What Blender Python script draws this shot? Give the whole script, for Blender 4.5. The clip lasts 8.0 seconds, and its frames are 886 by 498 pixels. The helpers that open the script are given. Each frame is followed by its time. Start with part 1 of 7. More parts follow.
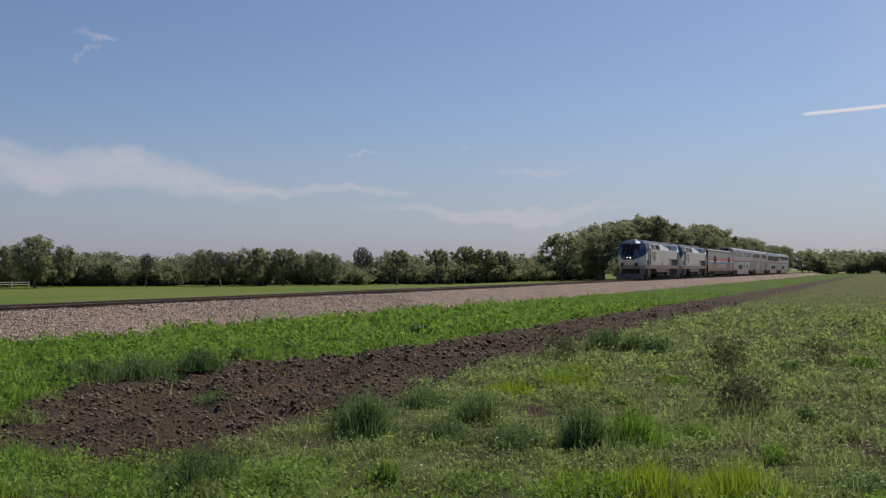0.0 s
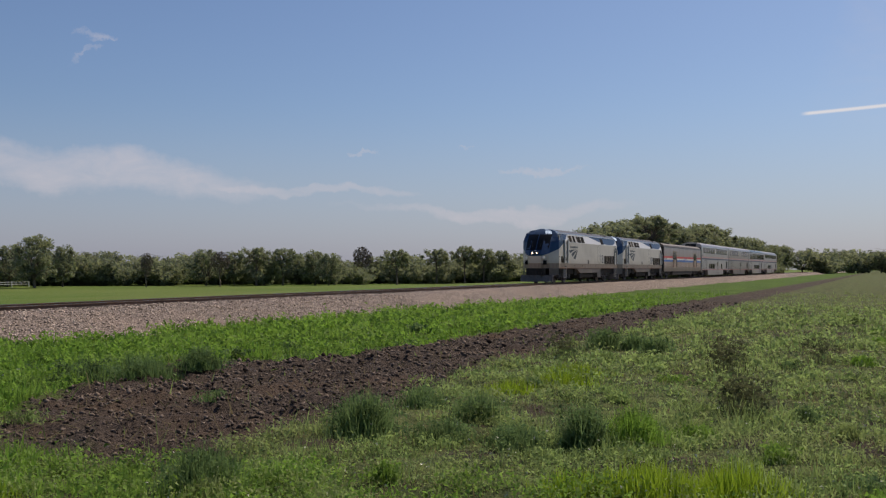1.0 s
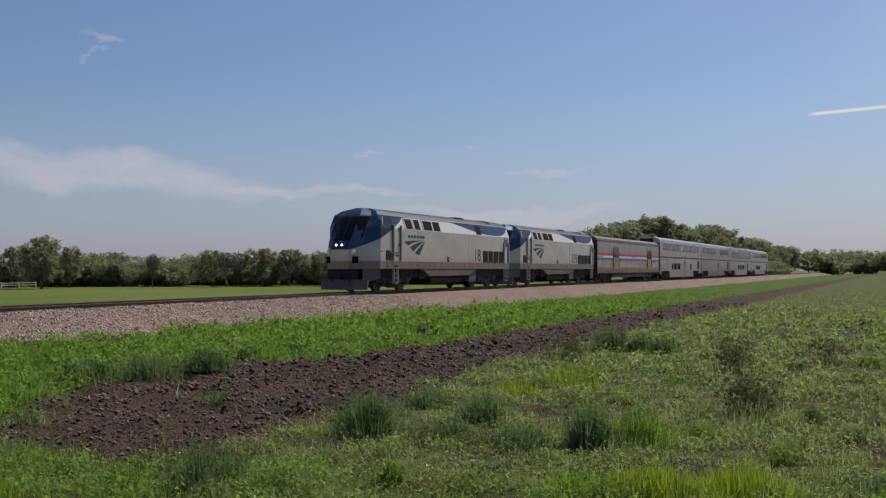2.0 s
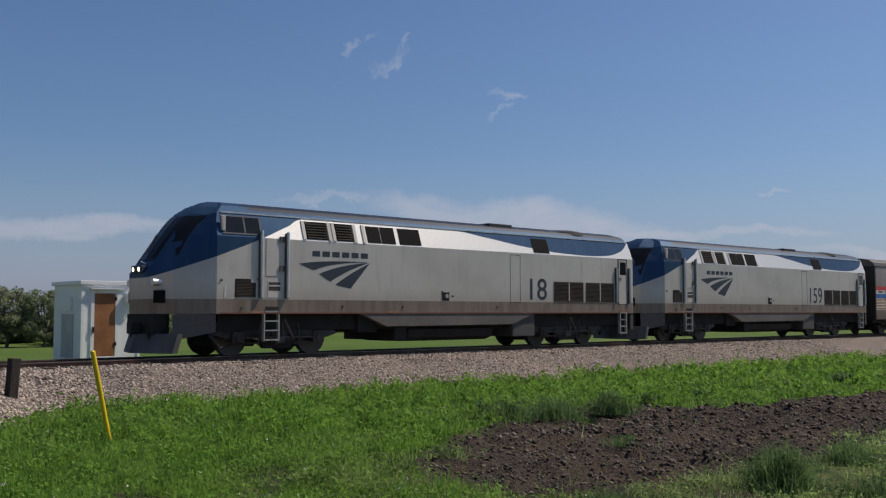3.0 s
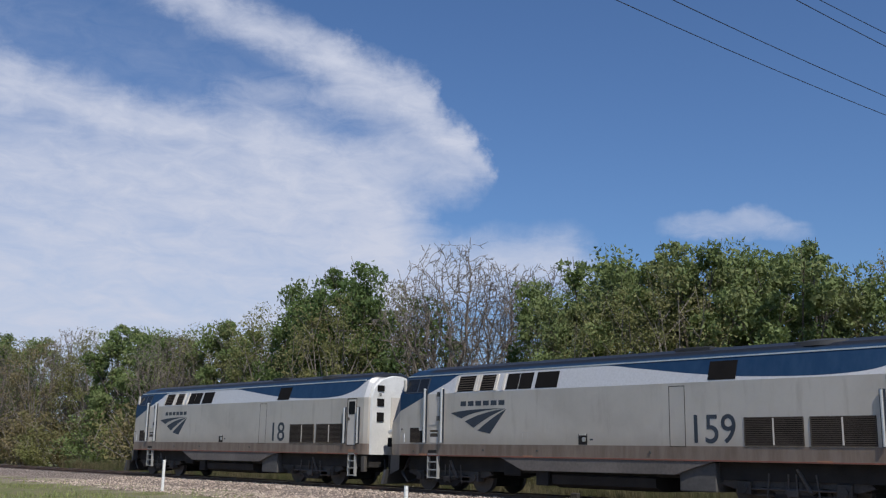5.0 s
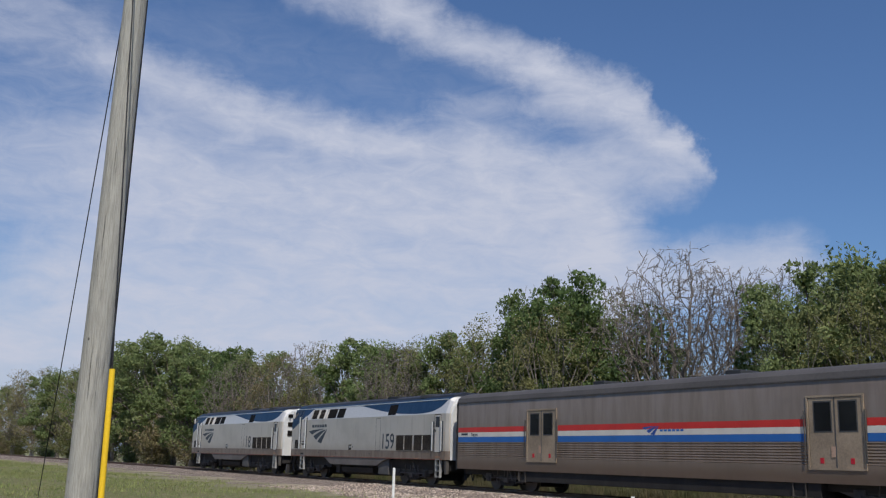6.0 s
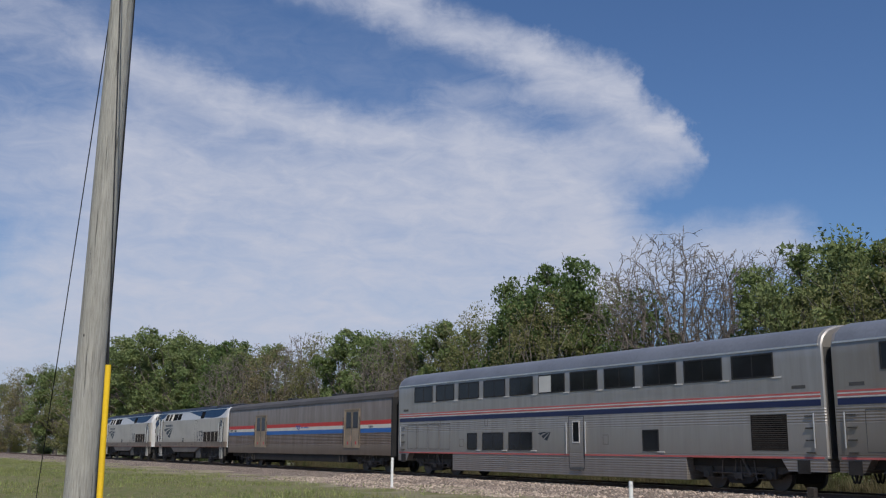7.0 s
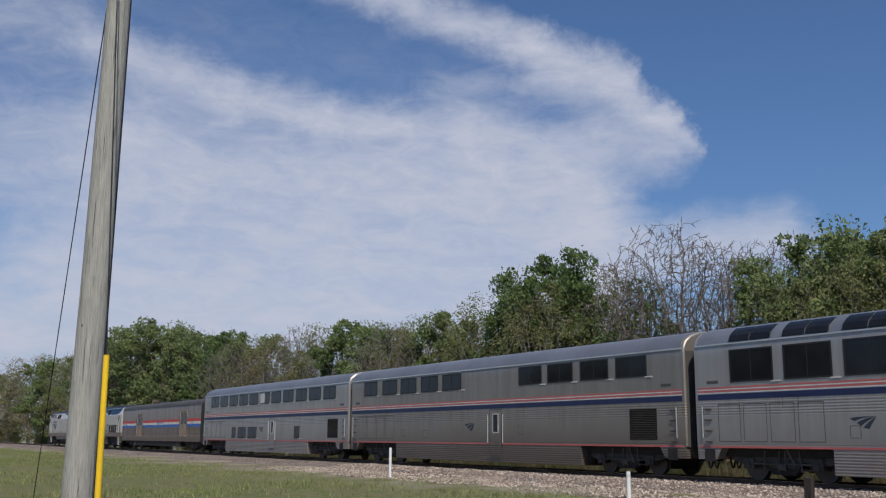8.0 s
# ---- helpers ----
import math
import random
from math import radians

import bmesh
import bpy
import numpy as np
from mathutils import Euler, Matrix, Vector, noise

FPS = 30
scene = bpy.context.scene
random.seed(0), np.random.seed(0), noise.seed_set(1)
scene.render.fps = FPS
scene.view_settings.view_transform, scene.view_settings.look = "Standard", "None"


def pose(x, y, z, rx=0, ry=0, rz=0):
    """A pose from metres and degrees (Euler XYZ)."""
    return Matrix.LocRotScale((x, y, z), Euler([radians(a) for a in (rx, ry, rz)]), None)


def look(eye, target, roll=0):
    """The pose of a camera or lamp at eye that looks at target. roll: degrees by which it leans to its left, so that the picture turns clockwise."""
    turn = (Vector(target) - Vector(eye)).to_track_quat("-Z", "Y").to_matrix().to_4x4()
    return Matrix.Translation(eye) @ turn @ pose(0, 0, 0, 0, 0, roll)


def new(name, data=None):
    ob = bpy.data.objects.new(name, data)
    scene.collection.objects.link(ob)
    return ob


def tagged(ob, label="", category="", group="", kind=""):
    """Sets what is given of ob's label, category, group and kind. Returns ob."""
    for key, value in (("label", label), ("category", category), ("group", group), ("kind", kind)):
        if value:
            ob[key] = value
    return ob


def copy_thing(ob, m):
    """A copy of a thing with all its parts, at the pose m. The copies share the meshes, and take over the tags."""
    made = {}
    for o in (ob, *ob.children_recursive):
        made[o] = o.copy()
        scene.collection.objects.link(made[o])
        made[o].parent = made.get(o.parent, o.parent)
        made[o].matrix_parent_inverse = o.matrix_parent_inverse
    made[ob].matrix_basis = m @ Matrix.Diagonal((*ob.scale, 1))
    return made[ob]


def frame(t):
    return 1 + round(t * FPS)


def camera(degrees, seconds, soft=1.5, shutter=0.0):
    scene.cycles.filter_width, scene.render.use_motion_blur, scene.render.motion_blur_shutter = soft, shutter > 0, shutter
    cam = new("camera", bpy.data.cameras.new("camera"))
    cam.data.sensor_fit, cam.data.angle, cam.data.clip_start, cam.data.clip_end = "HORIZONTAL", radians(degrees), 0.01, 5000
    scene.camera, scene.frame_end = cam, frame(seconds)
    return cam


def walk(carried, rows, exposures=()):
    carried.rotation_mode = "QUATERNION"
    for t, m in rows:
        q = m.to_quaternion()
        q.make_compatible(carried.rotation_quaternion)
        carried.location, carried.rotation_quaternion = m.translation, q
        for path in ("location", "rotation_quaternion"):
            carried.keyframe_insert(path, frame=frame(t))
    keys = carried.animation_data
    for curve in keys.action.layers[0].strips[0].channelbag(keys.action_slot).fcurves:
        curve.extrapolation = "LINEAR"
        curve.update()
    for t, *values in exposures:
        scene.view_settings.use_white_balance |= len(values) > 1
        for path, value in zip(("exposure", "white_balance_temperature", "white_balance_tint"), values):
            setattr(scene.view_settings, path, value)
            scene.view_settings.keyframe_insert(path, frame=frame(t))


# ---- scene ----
# ---------------------------------------------------------------- camera
EYE = (0.0, 0.0, 1.21)          # z = 0 is the top of the rails
cam = camera(48.1, 8.0, soft=1.25)
TURNS = [  # seconds, yaw, pitch, roll
    (0.0, -65.84, 1.12, -0.07), (1.2, -65.84, 1.10, -0.06), (2.3, -64.95, 1.22, -0.06), (2.5, -61.22, 1.64, -0.07),
    (2.8, -51.54, 2.66, -0.34), (3.0, -42.65, 3.70, 0.07), (3.3, -29.22, 5.27, 0.72), (3.5, -17.53, 6.66, 1.26),
    (3.7, -5.96, 7.87, 1.50), (4.0, 10.47, 9.34, 1.60), (4.2, 21.80, 10.18, 1.40), (5.3, 51.08, 11.86, -1.27),
    (5.5, 53.81, 11.86, -0.96), (6.0, 59.32, 11.99, -1.55), (6.5, 59.27, 11.64, -0.80), (7.0, 59.20, 11.37, -0.38),
    (7.5, 59.15, 11.05, -0.36), (8.0, 59.09, 10.82, -0.39)]
walk(cam, [(t, pose(*EYE, 90 + p, r, y)) for t, y, p, r in TURNS],
     exposures=[(0.0, -0.31, 7500, 16), (2.3, -0.33, 7500, 16), (2.6, -0.42, 7250, 14), (3.0, -0.44, 6900, 12), (3.5, -0.27, 6450, 9), (4.2, -0.15, 6300, 8), (5.3, -0.14, 6400, 10), (5.6, -0.16, 6400, 10), (6.2, -0.27, 6450, 10), (8.0, -0.33, 6450, 10)])

# ---------------------------------------------------------------- sun, sky
SUN_YAW, SUN_UP = -110.0, 52.0  # yaw 0 looks along +y, -90 along +x


def way(yaw, up):
    a, e = radians(yaw), radians(up)
    return Vector((-math.sin(a) * math.cos(e), math.cos(a) * math.cos(e), math.sin(e)))


sun = new("sun", bpy.data.lights.new("sun", "SUN"))
sun.data.energy, sun.data.angle, sun.data.color = 4.8, radians(0.6), (1.0, 0.93, 0.82)
sun.matrix_world = look((0, 0, 60), Vector((0, 0, 60)) - way(SUN_YAW, SUN_UP))


class Nodes:
    """Short hand for node trees."""

    def __init__(self, tree):
        self.t = tree
        tree.nodes.clear()

    def n(self, kind, **inputs):
        node = self.t.nodes.new("ShaderNode" + kind)
        for k, v in inputs.items():
            key = int(k[1:]) if k[0] == "i" and k[1:].isdigit() else k.replace("_", " ")
            self.put(node.inputs[key], v)
        return node

    def put(self, socket, v):
        if isinstance(v, bpy.types.NodeSocket):
            self.t.links.new(v, socket)
        elif isinstance(v, bpy.types.Node):
            self.t.links.new(v.outputs[0], socket)
        else:
            if socket.type == "RGBA" and len(v) == 3:
                v = (*v, 1)
            socket.default_value = v

    def math(self, op, a, b=0.0, c=0.0):
        node = self.t.nodes.new("ShaderNodeMath")
        node.operation = op
        for i, v in enumerate((a, b, c)):
            self.put(node.inputs[i], v)
        return node.outputs[0]

    def mix(self, f, a, b, blend="MIX"):
        node = self.t.nodes.new("ShaderNodeMix")
        node.data_type, node.blend_type = "RGBA", blend
        self.put(node.inputs[0], f), self.put(node.inputs[6], a), self.put(node.inputs[7], b)
        return node.outputs[2]

    def ramp(self, f, lo, hi, a=0.0, b=1.0, smooth=True):
        node = self.t.nodes.new("ShaderNodeMapRange")
        node.interpolation_type = "SMOOTHSTEP" if smooth else "LINEAR"
        for i, v in enumerate((f, lo, hi, a, b)):
            self.put(node.inputs[i], v)
        return node.outputs[0]

    def noise(self, vec, scale, detail=4.0, rough=0.55, warp=0.0):
        node = self.n("TexNoise", Scale=scale, Detail=detail, Roughness=rough, Distortion=warp)
        if vec is not None:
            self.put(node.inputs["Vector"], vec)
        return node.outputs[0]

    def scaled(self, vec, xyz):
        node = self.t.nodes.new("ShaderNodeVectorMath")
        node.operation = "MULTIPLY"
        self.put(node.inputs[0], vec)
        node.inputs[1].default_value = xyz
        return node.outputs[0]


world = bpy.data.worlds.new("world")
scene.world = world
world.use_nodes = True
w = Nodes(world.node_tree)
sky = w.n("TexSky")
sky.sky_type, sky.sun_disc = "NISHITA", False
sky.sun_elevation, sky.sun_rotation = radians(SUN_UP), radians(-SUN_YAW)
sky.air_density, sky.dust_density, sky.ozone_density, sky.altitude = 1.0, 1.1, 3.0, 0
dirs = w.n("TexCoord").outputs["Generated"]
sep = w.n("SeparateXYZ", Vector=dirs)
az = w.math("MULTIPLY", w.math("ARCTAN2", w.math("MULTIPLY", sep.outputs[0], -1.0), sep.outputs[1]), 57.2958)
el = w.math("MULTIPLY", w.math("ARCSINE", sep.outputs[2]), 57.2958)
nz = w.n("TexNoise", Vector=dirs, Scale=7.0, Detail=6.0, Roughness=0.6)
nc = w.n("SeparateXYZ", Vector=nz.outputs[1])
az2 = w.math("ADD", az, w.math("MULTIPLY", w.math("SUBTRACT", nc.outputs[0], 0.5), 9.0))
el2 = w.math("ADD", el, w.math("MULTIPLY", w.math("SUBTRACT", nc.outputs[1], 0.5), 4.5))
nf = w.n("SeparateXYZ", Vector=w.n("TexNoise", Vector=dirs, Scale=28.0, Detail=6.0, Roughness=0.68).outputs[1])
az3 = w.math("ADD", az, w.math("MULTIPLY", w.math("SUBTRACT", nf.outputs[0], 0.5), 4.0))
el3 = w.math("ADD", el, w.math("MULTIPLY", w.math("SUBTRACT", nf.outputs[1], 0.5), 2.6))
# small and low clouds: yaw, height, half length, half width, slope, softness, density
CLOUDS = [(-47, 5.3, 10.0, 1.35, 0.10, 1.0, 0.56), (-58, 4.5, 5.5, 0.35, 0.02, 0.9, 0.4), (-69, 3.3, 9, 0.5, 0.0, 0.9, 0.45), (-71.5, 5.6, 2.6, 0.3, 0.03, 1.0, 0.32), (-60.8, 6.8, 0.9, 0.15, 0.0, 1.0, 0.3),
          (-66.8, 6.7, 0.5, 0.12, 0.0, 1.0, 0.3), (-22, 4.6, 8, 0.7, 0.0, 0.9, 0.45), (-46.4, 12.5, 1.0, 0.3, -0.05, 1.2, 0.34), (-46.0, 11.5, 1.1, 0.22, -0.25, 1.2, 0.25), (-37.2, 14.9, 0.6, 0.4, -0.9, 1.2, 0.32),
          (-38.4, 15.7, 0.6, 0.3, -0.7, 1.2, 0.28), (-39.6, 14.3, 1.3, 0.45, -0.5, 1.2, 0.34), (-40.4, 15.4, 0.6, 0.3, -0.9, 1.2, 0.3), (-46.7, 12.3, 0.8, 0.25, -0.3, 1.2, 0.3), (30, 13.0, 4.5, 1.2, 0.0, 1.0, 0.45),
          (18.5, 10.8, 4.0, 1.3, 0.0, 0.9, 0.5), (5, 6.6, 14, 2.6, 0.02, 1.0, 0.62), (-91, 12, 5, 6.0, -0.5, 1.0, 0.12), (-36, 6.6, 3.0, 0.4, -0.1, 1.0, 0.3)]
# the long cirrus sheet to the west, stroke by stroke: from yaw, height to yaw, height, half width, softness, density
STROKES = [(69.0, 26.8, 61.0, 25.2, 1.7, 1.0, 0.62), (63.0, 25.2, 54.0, 22.6, 1.5, 1.0, 0.76), (54.0, 22.6, 49.0, 20.2, 1.4, 1.0, 0.82), (49.0, 20.2, 46.0, 18.1, 1.15, 1.0, 0.82), (46.0, 18.1, 44.3, 16.5, 0.8, 1.0, 0.7),
           (59.0, 19.4, 50.0, 20.6, 1.5, 1.0, 0.38), (53.0, 20.6, 46.5, 17.4, 1.5, 1.0, 0.5), (80.0, 21.2, 72.0, 19.1, 1.6, 1.0, 0.76), (72.0, 19.1, 66.0, 17.9, 1.6, 1.0, 0.78), (66.0, 17.9, 57.0, 17.2, 1.6, 1.0, 0.76), (57.0, 17.2, 46.0, 16.2, 1.8, 1.0, 0.68),
           (77.0, 15.0, 51.0, 14.4, 3.6, 1.0, 0.85), (80.0, 10.0, 51.5, 11.6, 4.4, 1.0, 0.85), (90.0, 5.0, 52.0, 7.5, 4.6, 1.0, 0.85), (52.0, 10.2, 40.0, 10.8, 2.4, 1.0, 0.8), (92.0, 13.0, 76.0, 16.5, 4.4, 1.0, 0.6), (92.0, 21.5, 83.0, 22.3, 3.4, 1.0, 0.4),
           (84.0, 23.0, 58.0, 20.5, 5.0, 1.0, 0.13)]
cover = None


def lay(cover, m):
    return m if cover is None else w.math("SUBTRACT", w.math("ADD", cover, m), w.math("MULTIPLY", cover, m))


for a0, e0, la, wa, slope, soft, dens in CLOUDS:
    big = la > 4
    da = w.math("SUBTRACT", az2 if big else az3, a0)
    de = w.math("SUBTRACT", w.math("SUBTRACT", el2 if big else el3, e0), w.math("MULTIPLY", da, slope))
    q = w.math("ADD", w.math("POWER", w.math("ABSOLUTE", w.math("DIVIDE", da, la)), 2.0), w.math("POWER", w.math("ABSOLUTE", w.math("DIVIDE", de, wa)), 2.0))
    cover = lay(cover, w.ramp(q, 1.25, 1.25 - 1.25 * soft, 0.0, dens))
az4 = w.math("ADD", w.math("MULTIPLY", w.math("ADD", az, az3), 0.5), w.math("MULTIPLY", w.math("SUBTRACT", nc.outputs[0], 0.5), 4.0))
el4 = w.math("ADD", w.math("MULTIPLY", w.math("ADD", el, el3), 0.5), w.math("MULTIPLY", w.math("SUBTRACT", nc.outputs[1], 0.5), 2.2))
for a0, e0, a1, e1, wide, soft, dens in STROKES:
    pa, pe, ba, be = w.math("SUBTRACT", az4, a0), w.math("SUBTRACT", el4, e0), a1 - a0, e1 - e0
    along = w.math("DIVIDE", w.math("ADD", w.math("MULTIPLY", pa, ba), w.math("MULTIPLY", pe, be)), ba * ba + be * be)
    along = w.math("MINIMUM", w.math("MAXIMUM", along, 0.0), 1.0)
    da, de = w.math("SUBTRACT", pa, w.math("MULTIPLY", along, ba)), w.math("SUBTRACT", pe, w.math("MULTIPLY", along, be))
    gap = w.math("SQRT", w.math("ADD", w.math("MULTIPLY", da, da), w.math("MULTIPLY", de, de)))
    cover = lay(cover, w.ramp(gap, wide * 1.35, wide * 1.35 * (1 - soft), 0.0, dens))
streaks = w.noise(w.scaled(dirs, (7.0, 7.0, 26.0)), 1.0, 6.0, 0.55, 0.9)
feather = w.noise(w.scaled(dirs, (9.0, 9.0, 24.0)), 2.4, 8.0, 0.66, 0.6)
cover = w.ramp(w.math("ADD", cover, w.math("MULTIPLY", w.math("SUBTRACT", feather, 0.5), w.ramp(cover, 0.0, 0.3, 0.0, 0.75))), 0.04, 1.0, 0.0, 1.0, False)
cover = w.math("MULTIPLY", cover, w.ramp(streaks, 0.25, 0.65, 0.80, 1.02))
trail_e = w.math("SUBTRACT", w.math("SUBTRACT", el, 8.36), w.math("MULTIPLY", w.math("ADD", az, 86.0), -0.05))
trail = w.math("MULTIPLY", w.ramp(w.math("ABSOLUTE", trail_e), 0.14, 0.02), w.math("MULTIPLY", w.ramp(az, -85.6, -86.2), w.ramp(az, -100.0, -94.0)))
haze = w.ramp(el, 10.0, 0.0, 0.0, 0.46)
blue = w.mix(1.0, sky.outputs[0], (0.74, 0.92, 1.16), 'MULTIPLY')
sky_c = w.mix(haze, blue, (4.3, 4.75, 7.2))
sky_c = w.mix(cover, sky_c, (6.3, 6.65, 7.9))
sky_c = w.mix(w.math("MULTIPLY", trail, 0.8), sky_c, (8.5, 9.0, 9.8))
w.n("OutputWorld", Surface=w.n("Background", Color=sky_c, Strength=0.102))

# ---------------------------------------------------------------- materials


def material(name, build, rough=0.7, metal=0.0, spec=0.4):
    """build(k, where) returns the colour and, if it likes, bump height, bump strength and roughness sockets."""
    m = bpy.data.materials.new(name)
    m.use_nodes = True
    k = Nodes(m.node_tree)
    made = build(k, k.n("TexCoord").outputs["Object"])
    colour, height, strength, rsock = (*made, None, None, None)[:4] if isinstance(made, tuple) and not isinstance(made[0], float) else (made, None, None, None)
    b = k.n("BsdfPrincipled", Base_Color=colour, Roughness=rough if rsock is None else rsock, Metallic=metal)
    b.inputs["Specular IOR Level"].default_value = spec
    if height is not None:
        bump = k.n("Bump", Height=height, Strength=strength or 0.5)
        bump.inputs["Distance"].default_value = 0.02
        k.put(b.inputs["Normal"], bump.outputs[0])
    k.n("OutputMaterial", Surface=b)
    return m


def plain(name, c, rough=0.6, metal=0.0, vary=0.25, scale=6.0, bump=0.15, spec=0.4):
    """Colour with stains at two scales."""
    def build(k, where):
        big = k.noise(where, scale * 0.22, 4.0)
        fine = k.noise(where, scale * 5.0, 5.0, 0.65)
        f = k.math("ADD", k.math("MULTIPLY", big, 0.6), k.math("MULTIPLY", fine, 0.4))
        lo = tuple(v * (1 - vary) for v in c)
        hi = tuple(min(1, v * (1 + vary * 0.7)) for v in c)
        return k.mix(k.ramp(f, 0.3, 0.7), lo, hi), fine, bump
    return material(name, build, rough, metal, spec)


def glow(name, c, strength):
    m = bpy.data.materials.new(name)
    m.use_nodes = True
    k = Nodes(m.node_tree)
    k.n("OutputMaterial", Surface=k.n("Emission", Color=c, Strength=strength))
    return m


def position(k):
    return k.n("NewGeometry").outputs["Position"]


def leaf_material(name, c1, c2, c3, through_light=0.3):
    m = bpy.data.materials.new(name)
    m.use_nodes = True
    k = Nodes(m.node_tree)
    rnd = k.n("NewGeometry").outputs["Random Per Island"]
    per = k.n("ObjectInfo").outputs["Random"]
    big = k.noise(position(k), 0.45, 3.0)
    c = k.mix(rnd, c1, c2)
    c = k.mix(k.math("MULTIPLY", k.ramp(big, 0.45, 0.7), 0.6), c, c3)
    c = k.mix(k.math("MULTIPLY", per, 0.25), c, c3)
    d = k.n("BsdfPrincipled", Base_Color=c, Roughness=0.6)
    d.inputs["Specular IOR Level"].default_value = 0.1
    tr = k.n("BsdfTranslucent", Color=k.mix(0.4, c, (0.20, 0.25, 0.05)))
    k.n("OutputMaterial", Surface=k.n("MixShader", Fac=through_light, i1=d, i2=tr))
    return m
M_steel = plain("worn steel", (0.20, 0.17, 0.15), 0.5, 0.7, 0.4)
M_railtop = plain("polished rail head", (0.55, 0.53, 0.5), 0.25, 1.0, 0.2)
M_rust = plain("rusty rail", (0.16, 0.098, 0.07), 0.85, 0.1, 0.4)
M_tie = plain("creosoted sleeper", (0.07, 0.055, 0.045), 0.9, 0.0, 0.4)
M_galv = plain("galvanised steel", (0.40, 0.40, 0.39), 0.5, 0.3, 0.22, 9.0)
M_alu = plain("cast aluminium", (0.50, 0.50, 0.49), 0.5, 0.25, 0.18)
M_black = plain("black painted metal", (0.018, 0.018, 0.02), 0.5, 0.0, 0.3)
M_white = plain("white sheeting", (0.78, 0.78, 0.76), 0.45, 0.0, 0.1)
M_red = plain("red sheeting", (0.52, 0.02, 0.035), 0.4, 0.0, 0.12)
M_yellow = plain("yellow plastic", (0.80, 0.52, 0.02), 0.45, 0.0, 0.15)
M_blueplate = plain("blue plate", (0.04, 0.22, 0.46), 0.45, 0.0, 0.15)
M_redlamp = glow("lit red lens", (1.0, 0.055, 0.02), 1.7)
M_amber = glow("lit red gate lamp", (1.0, 0.10, 0.03), 1.2)
M_deadlamp = plain("unlit red lens", (0.06, 0.008, 0.008), 0.2, 0.0, 0.2)
M_headlamp = glow("lit headlamp", (1.0, 0.84, 0.60), 4.5)
M_wire = plain("cable", (0.012, 0.012, 0.014), 0.6)
M_ceramic = plain("insulator", (0.10, 0.07, 0.06), 0.25)
M_hut = plain("white hut panel", (0.84, 0.85, 0.86), 0.5, 0.0, 0.08, 2.0)
M_plywood = plain("brown plywood", (0.34, 0.14, 0.06), 0.75, 0.0, 0.35)
M_concrete = plain("concrete", (0.42, 0.40, 0.37), 0.85, 0.0, 0.2)


def _wood(dark, light):
    def build(k, where):
        grain = k.noise(k.scaled(where, (55.0, 55.0, 2.4)), 1.6, 7.0, 0.75)
        crack = k.noise(k.scaled(where, (60.0, 60.0, 0.8)), 1.0, 4.0, 0.6)
        knot = k.n("TexVoronoi", Vector=k.scaled(where, (5.0, 5.0, 3.4)), Scale=1.0)
        big = k.noise(k.scaled(where, (6.0, 6.0, 2.2)), 1.0, 5.0, 0.65)
        c = k.mix(k.ramp(grain, 0.3, 0.7), dark, light)
        c = k.mix(k.math("MULTIPLY", k.ramp(big, 0.45, 0.75), 0.35), c, tuple(v * 0.6 for v in light))
        c = k.mix(k.ramp(crack, 0.37, 0.33), c, tuple(v * 0.25 for v in dark))
        c = k.mix(k.ramp(knot.outputs["Distance"], 0.085, 0.05), c, tuple(v * 0.35 for v in dark))
        return c, k.math("ADD", grain, k.ramp(crack, 0.33, 0.42)), 0.8
    return build


M_pole = material("weathered pole wood", _wood((0.27, 0.265, 0.235), (0.47, 0.46, 0.41)), 0.9)
M_darkpole = material("dark pole wood", _wood((0.018, 0.015, 0.013), (0.06, 0.05, 0.042)), 0.9)

# ---------------------------------------------------------------- lie of the land
YC = 25.75                       # the track's centre line


def step(a, b, v):
    t = np.clip((v - a) / (b - a), 0, 1)
    return t * t * (3 - 2 * t)


def road_mid(y):
    return -2.45 + 0.16 * (np.minimum(y, 40) - 24)


def road_level(y):
    return -0.36 + 0.33 * step(5.0, 21.0, y) - 0.55 * step(33.0, 60.0, y)


def bumps(x, y, s):
    return (np.sin(x * 1.7 * s + 1.3 * np.sin(y * 1.1 * s)) + np.sin(y * 2.1 * s + 1.7 * np.sin(x * 0.9 * s + 2))) * 0.5


def vnoise(x, y, per_metre, seed=0):
    """Smooth random heights from 0 to 1 on a lattice."""
    x, y = np.asarray(x, float) * per_metre + 31.7 * seed, np.asarray(y, float) * per_metre - 17.3 * seed
    i, j = np.floor(x), np.floor(y)
    u, v = x - i, y - j
    u, v = u * u * (3 - 2 * u), v * v * (3 - 2 * v)

    def h(a, b):
        t = np.sin(a * 127.1 + b * 311.7 + seed * 74.7) * 43758.5453
        return t - np.floor(t)
    return (h(i, j) * (1 - u) + h(i + 1, j) * u) * (1 - v) + (h(i, j + 1) * (1 - u) + h(i + 1, j + 1) * u) * v


def furrow(x, y):
    """1 in the ploughed strip."""
    edge = 0.35 * bumps(x, y, 0.8) + 0.15 * bumps(x, y, 3.1)
    lo = 6.1 + 0.7 * step(11, 18, x) + 0.003 * np.maximum(x - 20, 0)
    hi = 10.1 - 0.004 * np.maximum(x - 20, 0) + 2.2 * step(18, 13.5, x) - 0.50 * np.maximum(13.5 - x, 0)
    return step(-0.25, 0.25, y - lo + edge) * step(-0.25, 0.25, hi - y + edge) * step(6.7, 8.1, x + edge)


